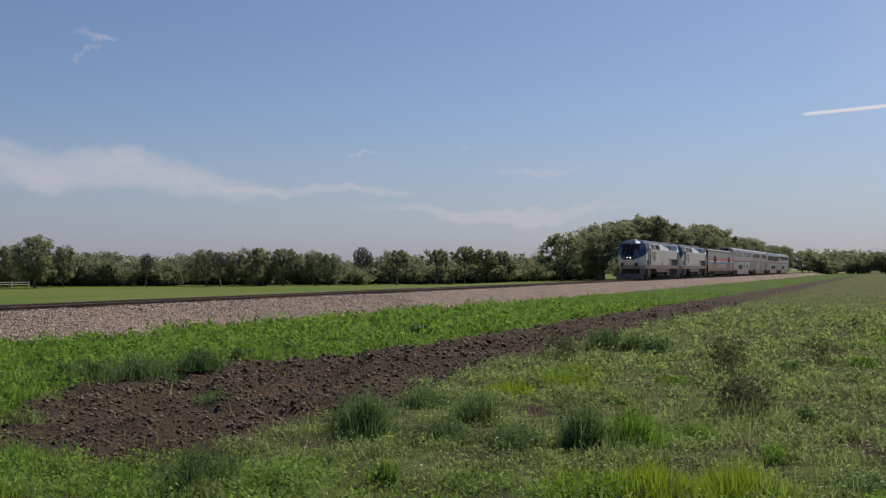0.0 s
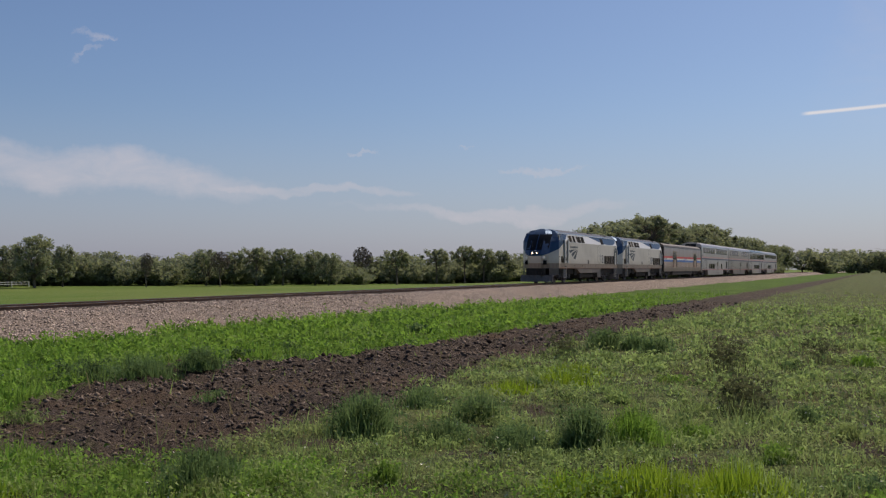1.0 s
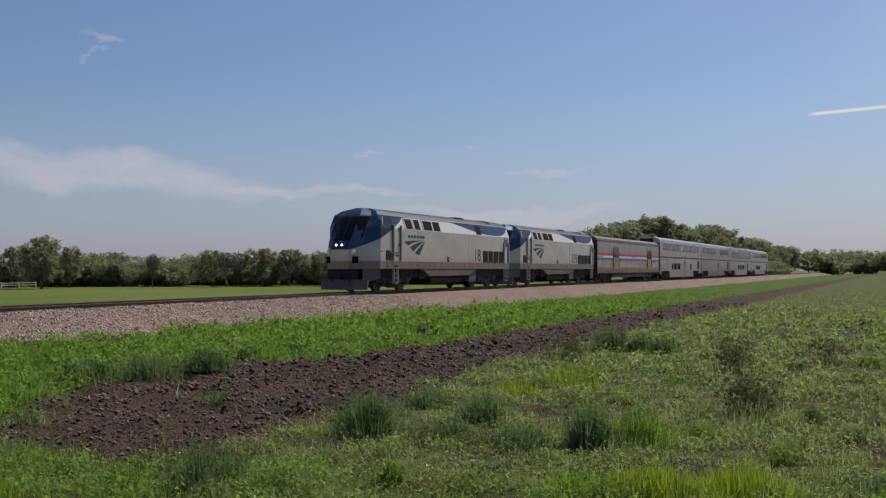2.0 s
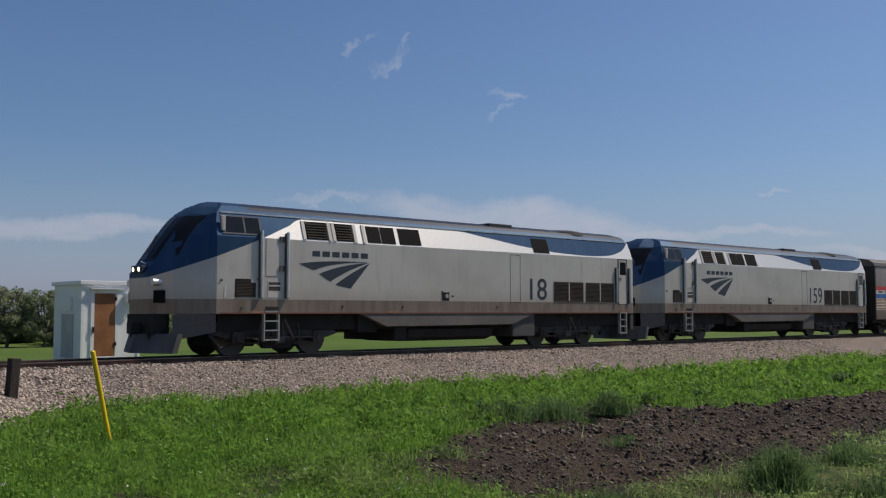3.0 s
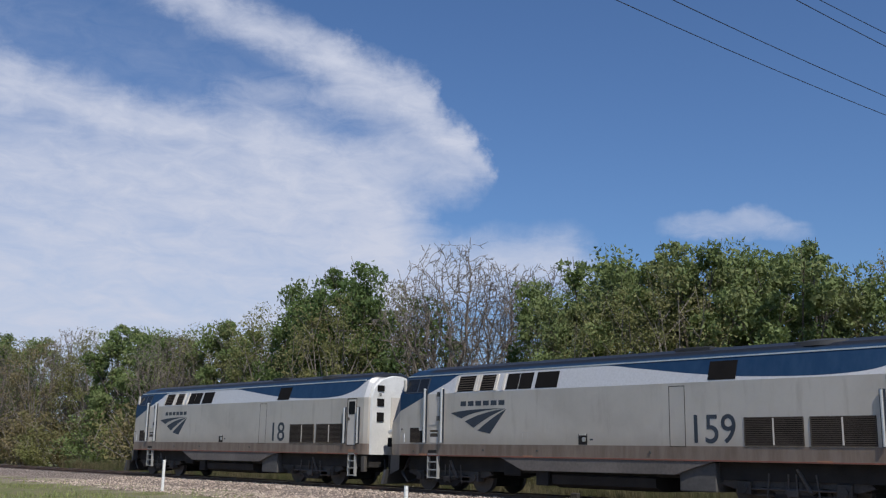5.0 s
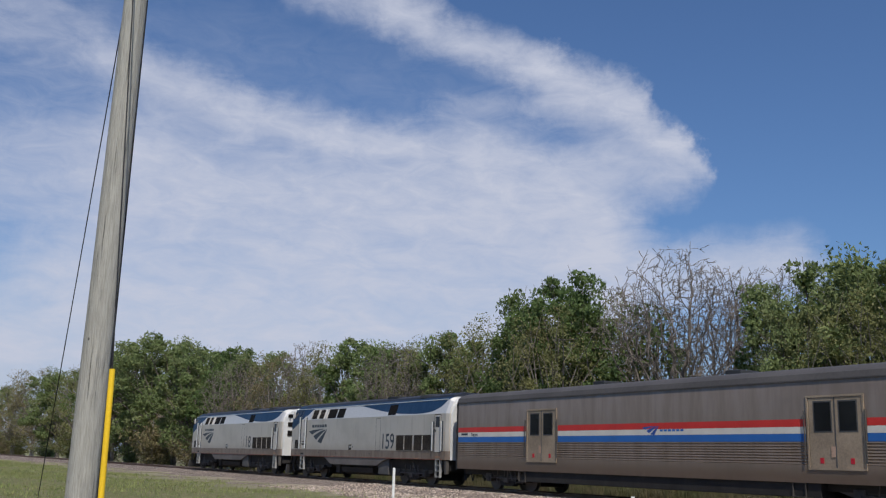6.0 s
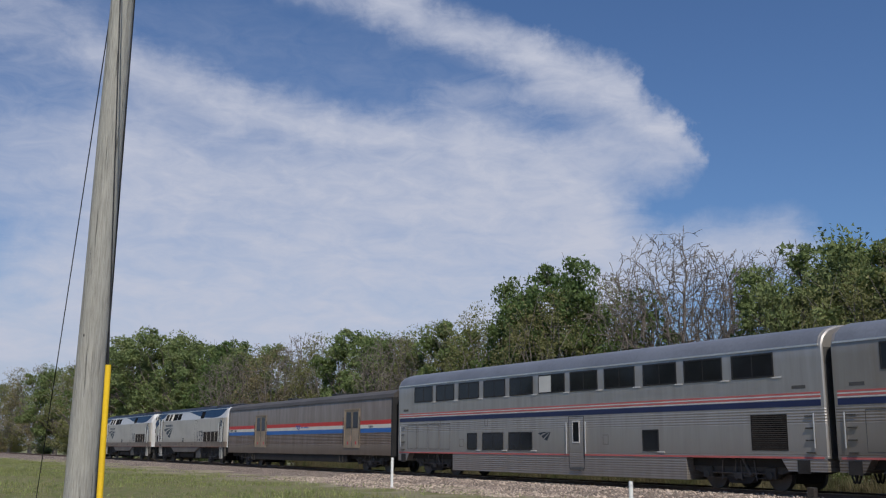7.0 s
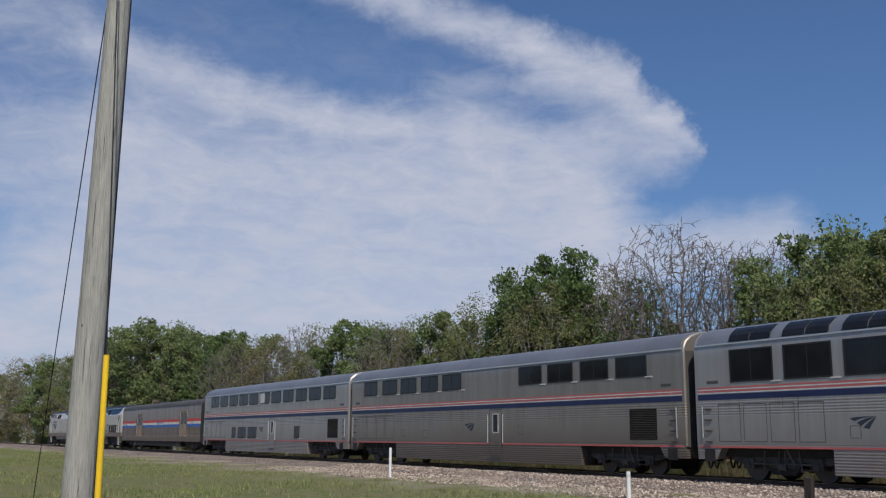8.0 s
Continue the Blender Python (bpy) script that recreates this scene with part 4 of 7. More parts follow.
    part("door_outline", frame_bars(fresh(), 3.86, 4.46, 1.54, 3.34, y0 - 0.010, y0, 0.03), M_slat, d)
    part("door_window", box(fresh(), 3.98, 4.36, y0 - 0.022, y0 - 0.014, 2.72, 3.22, 0.003), M_glass, d)
    part("door_handle", box(fresh(), 3.96, 4.04, y0 - 0.04, y0 - 0.014, 2.50, 2.60), M_skirt, d)
    for x in (3.74, 4.58):
        rail = part("handrail", rod(fresh(), (x, y0 - 0.06, 1.62), (x, y0 - 0.06, 2.98), 0.038), M_bright, loco, "bright steel handrail", smooth=True)
        part("rail_recess", box(fresh(), x - 0.08, x + 0.08, y0 - 0.008, y0, 1.60, 3.0), M_decal, rail)
    ladder(loco, 3.98, 4.42, 0.38, 1.24, y0, 4, M_galv)
    part("step_hole", box(fresh(), 4.0, 4.4, y0 - 0.006, y0, 1.30, 1.38), M_orange, loco)
    part("rear_bracket", box(fresh(), 4.72, 4.92, -1.45, -1.3, 0.55, 1.15, 0.02), M_bogie, loco)
    port = part("fuel_port", box(fresh(), -5.62, -5.28, y0 - 0.006, y0, 1.62, 1.95), M_under, loco, "open fuel filler recess")
    part("filler_cap", rod(fresh(), (-5.40, y0 - 0.03, 1.78), (-5.40, y0 - 0.006, 1.78), 0.075), M_galv, port)
    part("filler_lid", box(fresh(), -5.58, -5.32, y0 - 0.03, y0 - 0.006, 1.90, 1.95), M_panel, port)
    part("small_mark", box(fresh(), -5.18, -5.06, y0 - 0.006, y0, 1.75, 1.80), M_decal, loco)
    for x in (-7.3, -3.0, -9.7):
        part("sill_bolt", rod(fresh(), (x, y0 - 0.03, 1.42), (x, y0, 1.42), 0.035), M_skirt, loco)
    for x in (-7.9, 2.0, -12.9):
        part("sill_reflector", box(fresh(), x, x + 0.4, y0 - 0.006, y0, 1.23, 1.27), M_orange, loco)
    part("plate_outline", frame_bars(fresh(), -7.95, -7.70, 1.80, 2.0, y0 - 0.004, y0, 0.012), M_panel, loco)
    both("sill_line", box(fresh(), -13.9, 4.6, y0 - 0.004, y0, 1.205, 1.235), M_sillred, loco, "dull red line along the sill")
    # emblem, the operator's name as bars, running number
    swoosh(loco, -11.30, -8.66, 1.96, 2.80, y0 - 0.002)
    for i in range(6):
        x = -10.82 + i * 0.362
        part("name_bar", box(fresh(), x, x + 0.27, y0 - 0.005, y0, 2.90, 3.06), M_decal, loco, "dark bar of lettering")
    x0 = -1.52 if number == "18" else -1.72
    text_mesh("running_number", number, 1.10, M_decal, loco, pose(x0, y0 - 0.004, 1.70) @ UP, "dark blue running number %s" % number, stretch=1.06 if number == "18" else 0.92, bold=0.006)
    text_mesh("end_number", number, 0.2, M_decal, loco, pose(5.135, -1.02, 3.42) @ pose(0, 0, 0, 90, 0, 90), stretch=0.8)
    return tagged(loco, "silver and blue diesel passenger locomotive number %s" % number, "locomotive", "train")


# ---------------------------------------------------------------- coaches


def _stainless(tone, tint=(1, 0.985, 0.965), ribs=True, metal=0.55, grime=0.5):
    def build(k, where):
        sp = k.n("SeparateXYZ", Vector=where)
        z = sp.outputs[2]
        streak = k.noise(k.scaled(where, (1.2, 1.2, 0.12)), 2.5, 5.0, 0.6)
        big = k.noise(where, 0.35, 4.0)
        c = k.mix(k.ramp(streak, 0.3, 0.75), tuple(tone * t for t in tint), tuple(tone * t * f for t, f in zip(tint, (0.84, 0.82, 0.80))))
        c = k.mix(k.ramp(big, 0.5, 0.75, 0.0, 0.45), c, tuple(tone * f for f in (0.80, 0.76, 0.71)))
        c = k.mix(k.math("MULTIPLY", k.ramp(k.math("ADD", z, k.math("MULTIPLY", k.math("ADD", streak, big), 0.9)), 3.0, 1.3), grime), c, tuple(tone * f for f in (0.45, 0.365, 0.29)))
        wave = k.math("SINE", k.math("MULTIPLY", z, 2 * math.pi / 0.085))
        flutes = k.math("MULTIPLY", wave, k.math("ADD", k.math("MULTIPLY", k.ramp(z, 1.05, 1.06), k.ramp(z, 1.12, 1.11)), k.math("MULTIPLY", k.ramp(z, 1.98, 1.99), k.ramp(z, 2.46, 2.45))))
        low = k.math("MULTIPLY", wave, k.ramp(z, 1.0, 0.98))
        return c, k.math("ADD", k.math("ADD", flutes, low), k.math("MULTIPLY", streak, 0.3)), 0.3 if ribs else 0.2, k.ramp(streak, 0.2, 0.8, 0.40, 0.52)
    return material("brushed stainless steel", build, 0.4, metal, 0.5)


M_steel_a = _stainless(0.46, (1.0, 0.945, 0.89), metal=0.62)
M_steel_b = _stainless(0.36, (1.0, 0.90, 0.79), metal=0.62, grime=0.95)
M_steel_roof = plain("blue grey coach roof", (0.19, 0.205, 0.24), 0.45, 0.35, 0.2, 2.0)
M_navy = plain("navy stripe", (0.020, 0.028, 0.085), 0.45, 0.0, 0.15)
M_pink = plain("faded red stripe", (0.50, 0.13, 0.12), 0.5, 0.0, 0.15)
M_offwhite = plain("off white stripe", (0.62, 0.60, 0.58), 0.5, 0.0, 0.15)
M_rubber = plain("black rubber diaphragm", (0.02, 0.02, 0.022), 0.8, 0.0, 0.3)
M_blind = plain("drawn white blind", (0.60, 0.59, 0.56), 0.7, 0.0, 0.1)


def coach_rings(half, x0, x1, round_end=0.035):
    def ring(x, s=0.0):
        pts = [(x, -(y - s), z - (s if z > 3 else 0)) for y, z in half]
        return pts + [(a, -b, c) for a, b, c in reversed(pts)]
    return [ring(x0, 0.035), ring(x0 + round_end), ring((x0 + x1) / 2), ring(x1 - round_end), ring(x1, 0.035)]


def window(parent, a, b, z0, z1, y, name="window", split=True, blind=False):
    wn = part(name, box(fresh(), a, b, y - 0.008, y, z0, z1), M_glass, parent, "dark tinted window")
    part("window_frame", frame_bars(fresh(), a - 0.05, b + 0.05, z0 - 0.05, z1 + 0.05, y - 0.016, y, 0.05), M_rubber, wn)
    part("window_sill", box(fresh(), b - 0.05, b + 0.32, y - 0.02, y, z0 - 0.09, z0 - 0.05), M_offwhite, wn)
    if split:
        m = (a + b) / 2
        part("mullion", box(fresh(), m - 0.015, m + 0.015, y - 0.014, y - 0.008, z0, z1), M_rubber, wn)
    if blind:
        part("blind", box(fresh(), a, (a + b) / 2, y - 0.013, y - 0.008, z0, z1), M_blind, wn, "drawn white blind")


def superliner(length, steel, upper, lower, door_x, grille, label, lounge=False, emblem=True, bays=(1.15, 5.1, 20.0, 24.0)):
    """A two-level stainless coach; x from its front end."""
    L = length
    car = new("passenger_coach")
    half = [(1.52, 1.00), (1.52, 3.9), (1.52, 4.28), (1.42, 4.52), (1.18, 4.72), (0.75, 4.86), (0.3, 4.91)]
    part("body", loft(coach_rings(half, 0, L)), steel, car, "brushed stainless steel coach side with fluted bands", smooth=True)
    rh = [(1.525, 4.29), (1.432, 4.535), (1.19, 4.738), (0.755, 4.878), (0.3, 4.928)]
    rp = [(-y, z) for y, z in rh] + [(y, z) for y, z in reversed(rh)]
    part("roof", loft([[(x, y, z) for y, z in rp] for x in (0.15, L / 2, L - 0.15)]), M_steel_roof, car, "blue grey metal roof", smooth=True)
    both("roof_gutter", box(fresh(), 0.1, L - 0.1, -1.545, -1.52, 4.25, 4.30), M_bright, car)
    for x in (-0.02, L - 0.06):
        part("end_wall", box(fresh(), x, x + 0.08, -1.44, 1.44, 1.0, 4.2), M_skirt, car, "dark end wall")
    b0, b1, b2, b3 = bays
    y = -1.52
    part("side_skirt", box(fresh(), b1, b2, -1.515, 1.515, 0.25, 1.0, 0.01), steel, car, "stainless lower skirt")
    part("underframe", box(fresh(), 0.3, L - 0.3, -1.2, 1.2, 0.72, 1.0), M_under, car)
    for a, b in ((0.05, b0), (b3, L - 0.05)):
        o = [(a, 1.0), (b, 1.0), (b - (0.25 if a < 1 else -0.0), 0.62), (a + (0.0 if a < 1 else 0.25), 0.62)]
        part("end_skirt", slab(fresh(), o, -1.515, 1.515), steel, car)
        part("step_well", box(fresh(), (a + b) / 2 - 0.22, (a + b) / 2 + 0.22, -1.53, -1.2, 0.56, 0.95), M_under, car)
    bogie(car, (b0 + b1) / 2, 2.6, 0.46)
    bogie(car, (b2 + b3) / 2, 2.6, 0.46)
    coupler(car, 0.1, -1)
    coupler(car, L - 0.1, 1)
    for x in (-0.12, L):
        part("diaphragm", box(fresh(), x, x + 0.12, -0.75, 0.75, 2.6, 4.7, 0.05), M_rubber, car, "black rubber gangway bellows")
    for z0, z1, m in ((2.50, 2.68, M_navy), (2.70, 2.735, M_offwhite), (2.745, 2.80, M_pink), (2.81, 2.845, M_offwhite), (2.855, 2.905, M_pink), (0.985, 1.045, M_pink)):
        part("stripe", box(fresh(), 0.14, L - 0.14, y - 0.005, y, z0, z1), m, car)
    zt = (3.08, 4.02) if lounge else (3.47, 4.12)
    for i, (a, b) in enumerate(upper):
        window(car, a, b, zt[0], zt[1], y, blind=(label[0] == "two-level stainless coach with a drawn white blind" and i == 5))
    for a, b in lower:
        window(car, a, b, 1.22, 1.86, y, split=b - a > 1)
    if door_x:
        d = part("side_door", box(fresh(), door_x, door_x + 0.86, y - 0.012, y, 0.55, 2.42, 0.004), steel, car, "stainless vestibule door")
        part("door_outline", frame_bars(fresh(), door_x - 0.05, door_x + 0.91, 0.50, 2.47, y - 0.009, y, 0.03), M_skirt, d)
        part("door_window", box(fresh(), door_x + 0.24, door_x + 0.60, y - 0.02, y - 0.012, 1.50, 2.25), M_glass, d)
        part("window_frame", frame_bars(fresh(), door_x + 0.20, door_x + 0.64, 1.46, 2.29, y - 0.026, y - 0.012, 0.04), M_offwhite, d, "pale door window frame")
        for x in (door_x - 0.14, door_x + 1.02):
            part("grab_rail", rod(fresh(), (x, y - 0.05, 1.05), (x, y - 0.05, 2.25), 0.022), M_bright, d)
        part("door_step", box(fresh(), door_x + 0.04, door_x + 0.82, y - 0.05, y, 0.44, 0.50), M_skirt, d)
    if grille:
        g = part("vent_grille", box(fresh(), grille[0], grille[1], y - 0.006, y, 1.22, 2.29), M_grille, car, "dark louvred equipment vent")
        for i in range(17):
            part("slat", box(fresh(), grille[0] + 0.02, grille[1] - 0.02, y - 0.018, y - 0.006, 1.25 + i * 0.061, 1.275 + i * 0.061), M_slat if not i % 2 else M_bogie, g)
    if emblem:
        swoosh(car, emblem, emblem + 0.85, 1.55, 1.90, y - 0.002)
    for x in (0.55, L - 1.15):
        part("number_bar", box(fresh(), x, x + 0.5, y - 0.005, y, 3.02, 3.12), M_skirt, car, "dark bar of lettering")
    for x in (0.35, L - 0.4):
        part("grab_rail", rod(fresh(), (x, y - 0.05, 1.3), (x, y - 0.05, 2.3), 0.018), M_bright, car)
    for i in range(4):
        part("equipment_hatch", frame_bars(fresh(), 1.0 + i * 1.05, 1.92 + i * 1.05, 1.18, 2.36, y - 0.006, y, 0.018), M_skirt, car, "flush equipment hatch")
    for x in (0.42, L - 0.72):
        for z in (1.15, 1.5, 1.85, 2.2):
            part("side_step", box(fresh(), x, x + 0.3, y - 0.05, y, z, z + 0.035), M_bogie, car)
    for x, z, wd in ((8.0, 1.25, 0.5), (3.6, 2.2, 0.6), (5.9, 1.3, 0.35), (16.0, 1.4, 0.3), (8.0, 2.2, 0.25)):
        part("hatch_outline", frame_bars(fresh(), x, x + wd, z, z + 0.35, y - 0.005, y, 0.014), M_skirt, car)
    if lounge:
        for i in range(10):
            a = 1.55 + i * 2.14
            for j in (0, 1):
                p0, p1 = a + 0.05 + j * 0.86, a + 0.05 + j * 0.86 + 0.80
                bm = fresh()
                prof = [(1.535, 4.335), (1.47, 4.51), (1.30, 4.665), (1.12, 4.765)]
                va = [bm.verts.new((p0, -yy, zz)) for yy, zz in prof]
                vb = [bm.verts.new((p1, -yy, zz)) for yy, zz in prof]
                for q in range(3):
                    bm.faces.new((va[q], vb[q], vb[q + 1], va[q + 1]))
                bmesh.ops.recalc_face_normals(bm, faces=bm.faces[:])
                bmesh.ops.solidify(bm, geom=bm.faces[:], thickness=-0.025)
                both("roof_window", bm, M_glass, car, "curved dark roof window")
    return tagged(car, label[1], "railway coach", "train")


def baggage_car(L=25.4):
    car = new("baggage_car")

    def steel(k, where):
        sp = k.n("SeparateXYZ", Vector=where)
        z = sp.outputs[2]
        streak = k.noise(k.scaled(where, (1.0, 1.0, 0.15)), 2.5, 5.0, 0.6)
        big = k.noise(where, 0.4, 4.0)
        c = k.mix(k.ramp(streak, 0.3, 0.75), (0.29, 0.235, 0.195), (0.22, 0.175, 0.14))
        c = k.mix(k.ramp(big, 0.45, 0.7, 0.0, 0.5), c, (0.19, 0.15, 0.12))
        c = k.mix(k.math("MULTIPLY", k.ramp(k.math("ADD", z, k.math("MULTIPLY", streak, 0.5)), 1.75, 1.2), 0.75), c, (0.15, 0.10, 0.07))
        wave = k.math("SINE", k.math("MULTIPLY", z, 2 * math.pi / 0.085))
        flutes = k.math("MULTIPLY", wave, k.math("MULTIPLY", k.ramp(z, 1.35, 1.36), k.ramp(z, 2.0, 1.99)))
        return c, k.math("ADD", k.math("MULTIPLY", flutes, 1.2), k.math("MULTIPLY", big, 0.5)), 1.0, k.ramp(streak, 0.2, 0.8, 0.36, 0.5)
    m_body = material("dirty brown stainless steel", steel, 0.42, 0.4, 0.3)
    m_roof = plain("dark brown grey roof", (0.085, 0.078, 0.075), 0.6, 0.2, 0.25, 2.0)
    half = [(1.52, 0.84), (1.52, 2.2), (1.52, 3.80), (1.44, 3.98), (1.22, 4.12), (0.8, 4.22), (0.3, 4.26)]
    part("body", loft(coach_rings(half, 0, L)), m_body, car, "dirty brown fluted stainless side", smooth=True)
    rh = [(1.527, 3.80), (1.45, 3.992), (1.226, 4.135), (0.805, 4.237), (0.3, 4.277)]
    rp = [(-y, z) for y, z in rh] + [(y, z) for y, z in reversed(rh)]
    part("roof", loft([[(x, y, z) for y, z in rp] for x in (-0.03, L / 2, L + 0.03)]), m_roof, car, "dark brown grey roof", smooth=True)
    both("roof_gutter", box(fresh(), 0.1, L - 0.1, -1.55, -1.52, 3.77, 3.81), m_roof, car)
    y = -1.52
    doors = ((5.62, 7.50), (19.75, 21.55))
    cuts = [0.14, doors[0][0] - 0.14, doors[0][1] + 0.14, doors[1][0] - 0.14, doors[1][1] + 0.14, L - 0.14]
    m_sr, m_sw, m_sb = plain("red stripe", (0.56, 0.035, 0.03), 0.45, 0, 0.12), plain("white stripe", (0.66, 0.63, 0.57), 0.5, 0, 0.12), plain("blue stripe", (0.025, 0.13, 0.42), 0.45, 0, 0.12)
    for a, b in zip(cuts[::2], cuts[1::2]):
        for z0, z1, m in ((2.45, 2.67, m_sr), (2.25, 2.45, m_sw), (2.02, 2.25, m_sb)):
            part("stripe", box(fresh(), a, b, y - 0.005, y, z0 + 0.002, z1 - 0.002), m, car)
    m_door = plain("rust stained door steel", (0.34, 0.265, 0.19), 0.55, 0.15, 0.35, 4.0)
    for a, b in doors:
        d = part("baggage_door", box(fresh(), a, b, y - 0.012, y, 1.28, 3.26), m_door, car, "rust stained double baggage door")
        part("door_outline", frame_bars(fresh(), a - 0.08, b + 0.08, 1.22, 3.34, y - 0.03, y, 0.06), m_door, d)
        m = (a + b) / 2
        part("door_seam", box(fresh(), m - 0.02, m + 0.02, y - 0.022, y - 0.012, 1.28, 3.26), M_skirt, d)
        for p in (a + 0.2, m + 0.16):
            part("door_window", box(fresh(), p, p + 0.56, y - 0.024, y - 0.012, 2.32, 3.14, 0.004), M_glass, d)
            part("window_frame", frame_bars(fresh(), p - 0.04, p + 0.60, 2.28, 3.18, y - 0.018, y - 0.012, 0.04), M_skirt, d)
        part("door_latch", box(fresh(), m - 0.16, m - 0.02, y - 0.03, y - 0.012, 1.58, 1.88), plain("pinkish latch plate", (0.45, 0.30, 0.22), 0.6), d)
        for p in (a + 0.34, b - 0.44):
            part("door_mark", box(fresh(), p, p + 0.13, y - 0.018, y - 0.012, 1.40, 1.56), M_red, d)
        for p in (a - 0.15, b + 0.12):
            part("grab_rail", rod(fresh(), (p, y - 0.05, 1.4), (p, y - 0.05, 2.9), 0.02), M_bogie, d)
    part("underframe", box(fresh(), 0.3, L - 0.3, -1.2, 1.2, 0.62, 0.85), M_under, car)
    part("side_sill", box(fresh(), 5.4, 20.0, -1.46, 1.46, 0.42, 0.84, 0.02), M_under, car, "dark equipment skirt")
    bogie(car, 3.6, 2.6, 0.46)
    bogie(car, L - 3.0, 2.6, 0.46)
    for x in (5.4, L - 5.9):
        ladder(car, x - 0.5, x, 0.40, 0.86, y + 0.02, 2, M_bogie)
    coupler(car, 0.1, -1)
    coupler(car, L - 0.1, 1)
    for x in (-0.12, L):
        part("diaphragm", box(fresh(), x, x + 0.12, -0.7, 0.7, 1.0, 3.6, 0.05), M_rubber, car)
    for x in (-0.02, L - 0.10):
        part("end_wall", box(fresh(), x, x + 0.12, -1.53, 1.53, 0.80, 3.80), M_rubber, car, "black end wall")
    swoosh(car, 12.55, 13.4, 2.24, 2.56, y - 0.006, plain("blue emblem", (0.03, 0.09, 0.36), 0.5))
    for i in range(6):
        part("name_bar", box(fresh(), 13.45 + i * 0.2, 13.60 + i * 0.2, y - 0.008, y, 2.37, 2.44), m_sb, car, "blue bar of lettering")
    part("number_bar", box(fresh(), 0.4, 0.95, y - 0.008, y, 2.32, 2.41), M_decal, car, "dark bar of lettering")
    text_mesh("car_lettering", "Baggage", 0.17, M_decal, car, pose(1.25, y - 0.007, 2.31) @ UP)
    text_mesh("car_lettering", "Baggage", 0.17, M_decal, car, pose(22.7, y - 0.007, 2.31) @ UP)
    for x in (8.5, 15.5):
        part("roof_vent", box(fresh(), x, x + 0.7, -0.45, 0.45, 4.22, 4.42, 0.04), M_roofgear, car)
    return tagged(car, "brown stainless baggage car with red white and blue stripes", "baggage car", "train")


loco_a = locomotive("18")
loco_b = locomotive("159")
bag = baggage_car()
S1 = 53.0
r1 = [(54.72, 56.39), (56.82, 58.38), (58.88, 60.51), (60.97, 62.57), (63.0, 64.59), (65.06, 66.71), (67.14, 68.71), (69.2, 70.79), (71.32, 72.89), (73.35, 74.97), (75.47, 77.06)]
sleeper = superliner(25.9, M_steel_a, [(a - S1, b - S1) for a, b in r1], [(6.62, 7.33), (7.88, 9.4), (9.9, 11.5), (18.2, 18.92)], 14.0, (23.1, 24.5),
                     ("two-level stainless coach with a drawn white blind", "two-level stainless coach with navy stripe and a drawn blind"), emblem=11.95, bays=(1.15, 5.3, 20.25, 24.2))
S2 = 79.2
r2 = [(80.85, 82.26), (82.97, 84.47), (84.96, 86.48), (87.04, 88.57), (89.09, 90.66), (95.31, 96.82), (97.31, 98.84), (99.39, 100.95), (101.46, 103.02)]
coach = superliner(25.7, M_steel_b, [(a - S2, b - S2) for a, b in r2], [], 13.9, (22.9, 24.3), ("coach", "dull two-level stainless steel coach without lower windows"), emblem=11.8, bays=(1.1, 5.3, 20.1, 24.4))
S3 = 105.35
lounge = superliner(25.7, M_steel_a, [(1.62 + i * 2.14, 3.26 + i * 2.14) for i in range(11)], [(8.5 + i * 2.1, 10.0 + i * 2.1) for i in range(4)], 17.2, (20.0, 21.3),
                    ("lounge", "two-level stainless lounge coach with tall and curved roof windows"), lounge=True, emblem=5.9, bays=(1.1, 5.3, 20.1, 24.4))
S4 = 131.3
rear = superliner(25.7, M_steel_a, [(1.6 + i * 2.1, 3.15 + i * 2.1) for i in range(11)], [(6.6 + i * 2.1, 8.1 + i * 2.1) for i in range(3)], 14.0, (22.9, 24.3),
                  ("rear", "two-level stainless steel coach at the end of the train"), emblem=11.9, bays=(1.1, 5.3, 20.1, 24.4))
TRAIN = [(loco_a, 0.0), (loco_b, 21.03), (bag, 26.95), (sleeper, S1), (coach, S2), (lounge, S3), (rear, S4)]
SPEED, AT = -31.493, 12.137      # metres a second along x, and the place of the first engine at 3.5 s

# ================================================================ the crossing


def flasher(parent, x, y, z, lens):
    """Round signal head that faces the road (-y)."""
    face = part("signal_background", rod(fresh(), (x, y - 0.06, z), (x, y - 0.03, z), 0.30, n=32), M_black, parent, "round black signal background", smooth=True)
    part("signal_housing", rod(fresh(), (x, y - 0.03, z), (x, y + 0.16, z), 0.17, 0.13, 24), M_black, face, smooth=True)
    part("lens", rod(fresh(), (x, y - 0.09, z), (x, y - 0.06, z), 0.165, n=28), lens, face, "lit red lens" if lens is M_redlamp else "unlit dark red lens", smooth=True)
    bm = fresh()
    n = 18
    a0 = [radians(-20 + 220 * i / n) for i in range(n + 1)]
    inner = [bm.verts.new((x + math.cos(a) * 0.19, y - 0.06, z + math.sin(a) * 0.19)) for a in a0]
    outer = [bm.verts.new((x + math.cos(a) * 0.20, y - 0.34 * (0.35 + 0.65 * max(0, math.sin(a))) - 0.06, z + math.sin(a) * 0.185)) for a in a0]
    for i in range(n):
        bm.faces.new((inner[i], inner[i + 1], outer[i + 1], outer[i]))
    bmesh.ops.solidify(bm, geom=bm.faces[:], thickness=0.008)
    part("visor", bm, M_black, face, smooth=True)


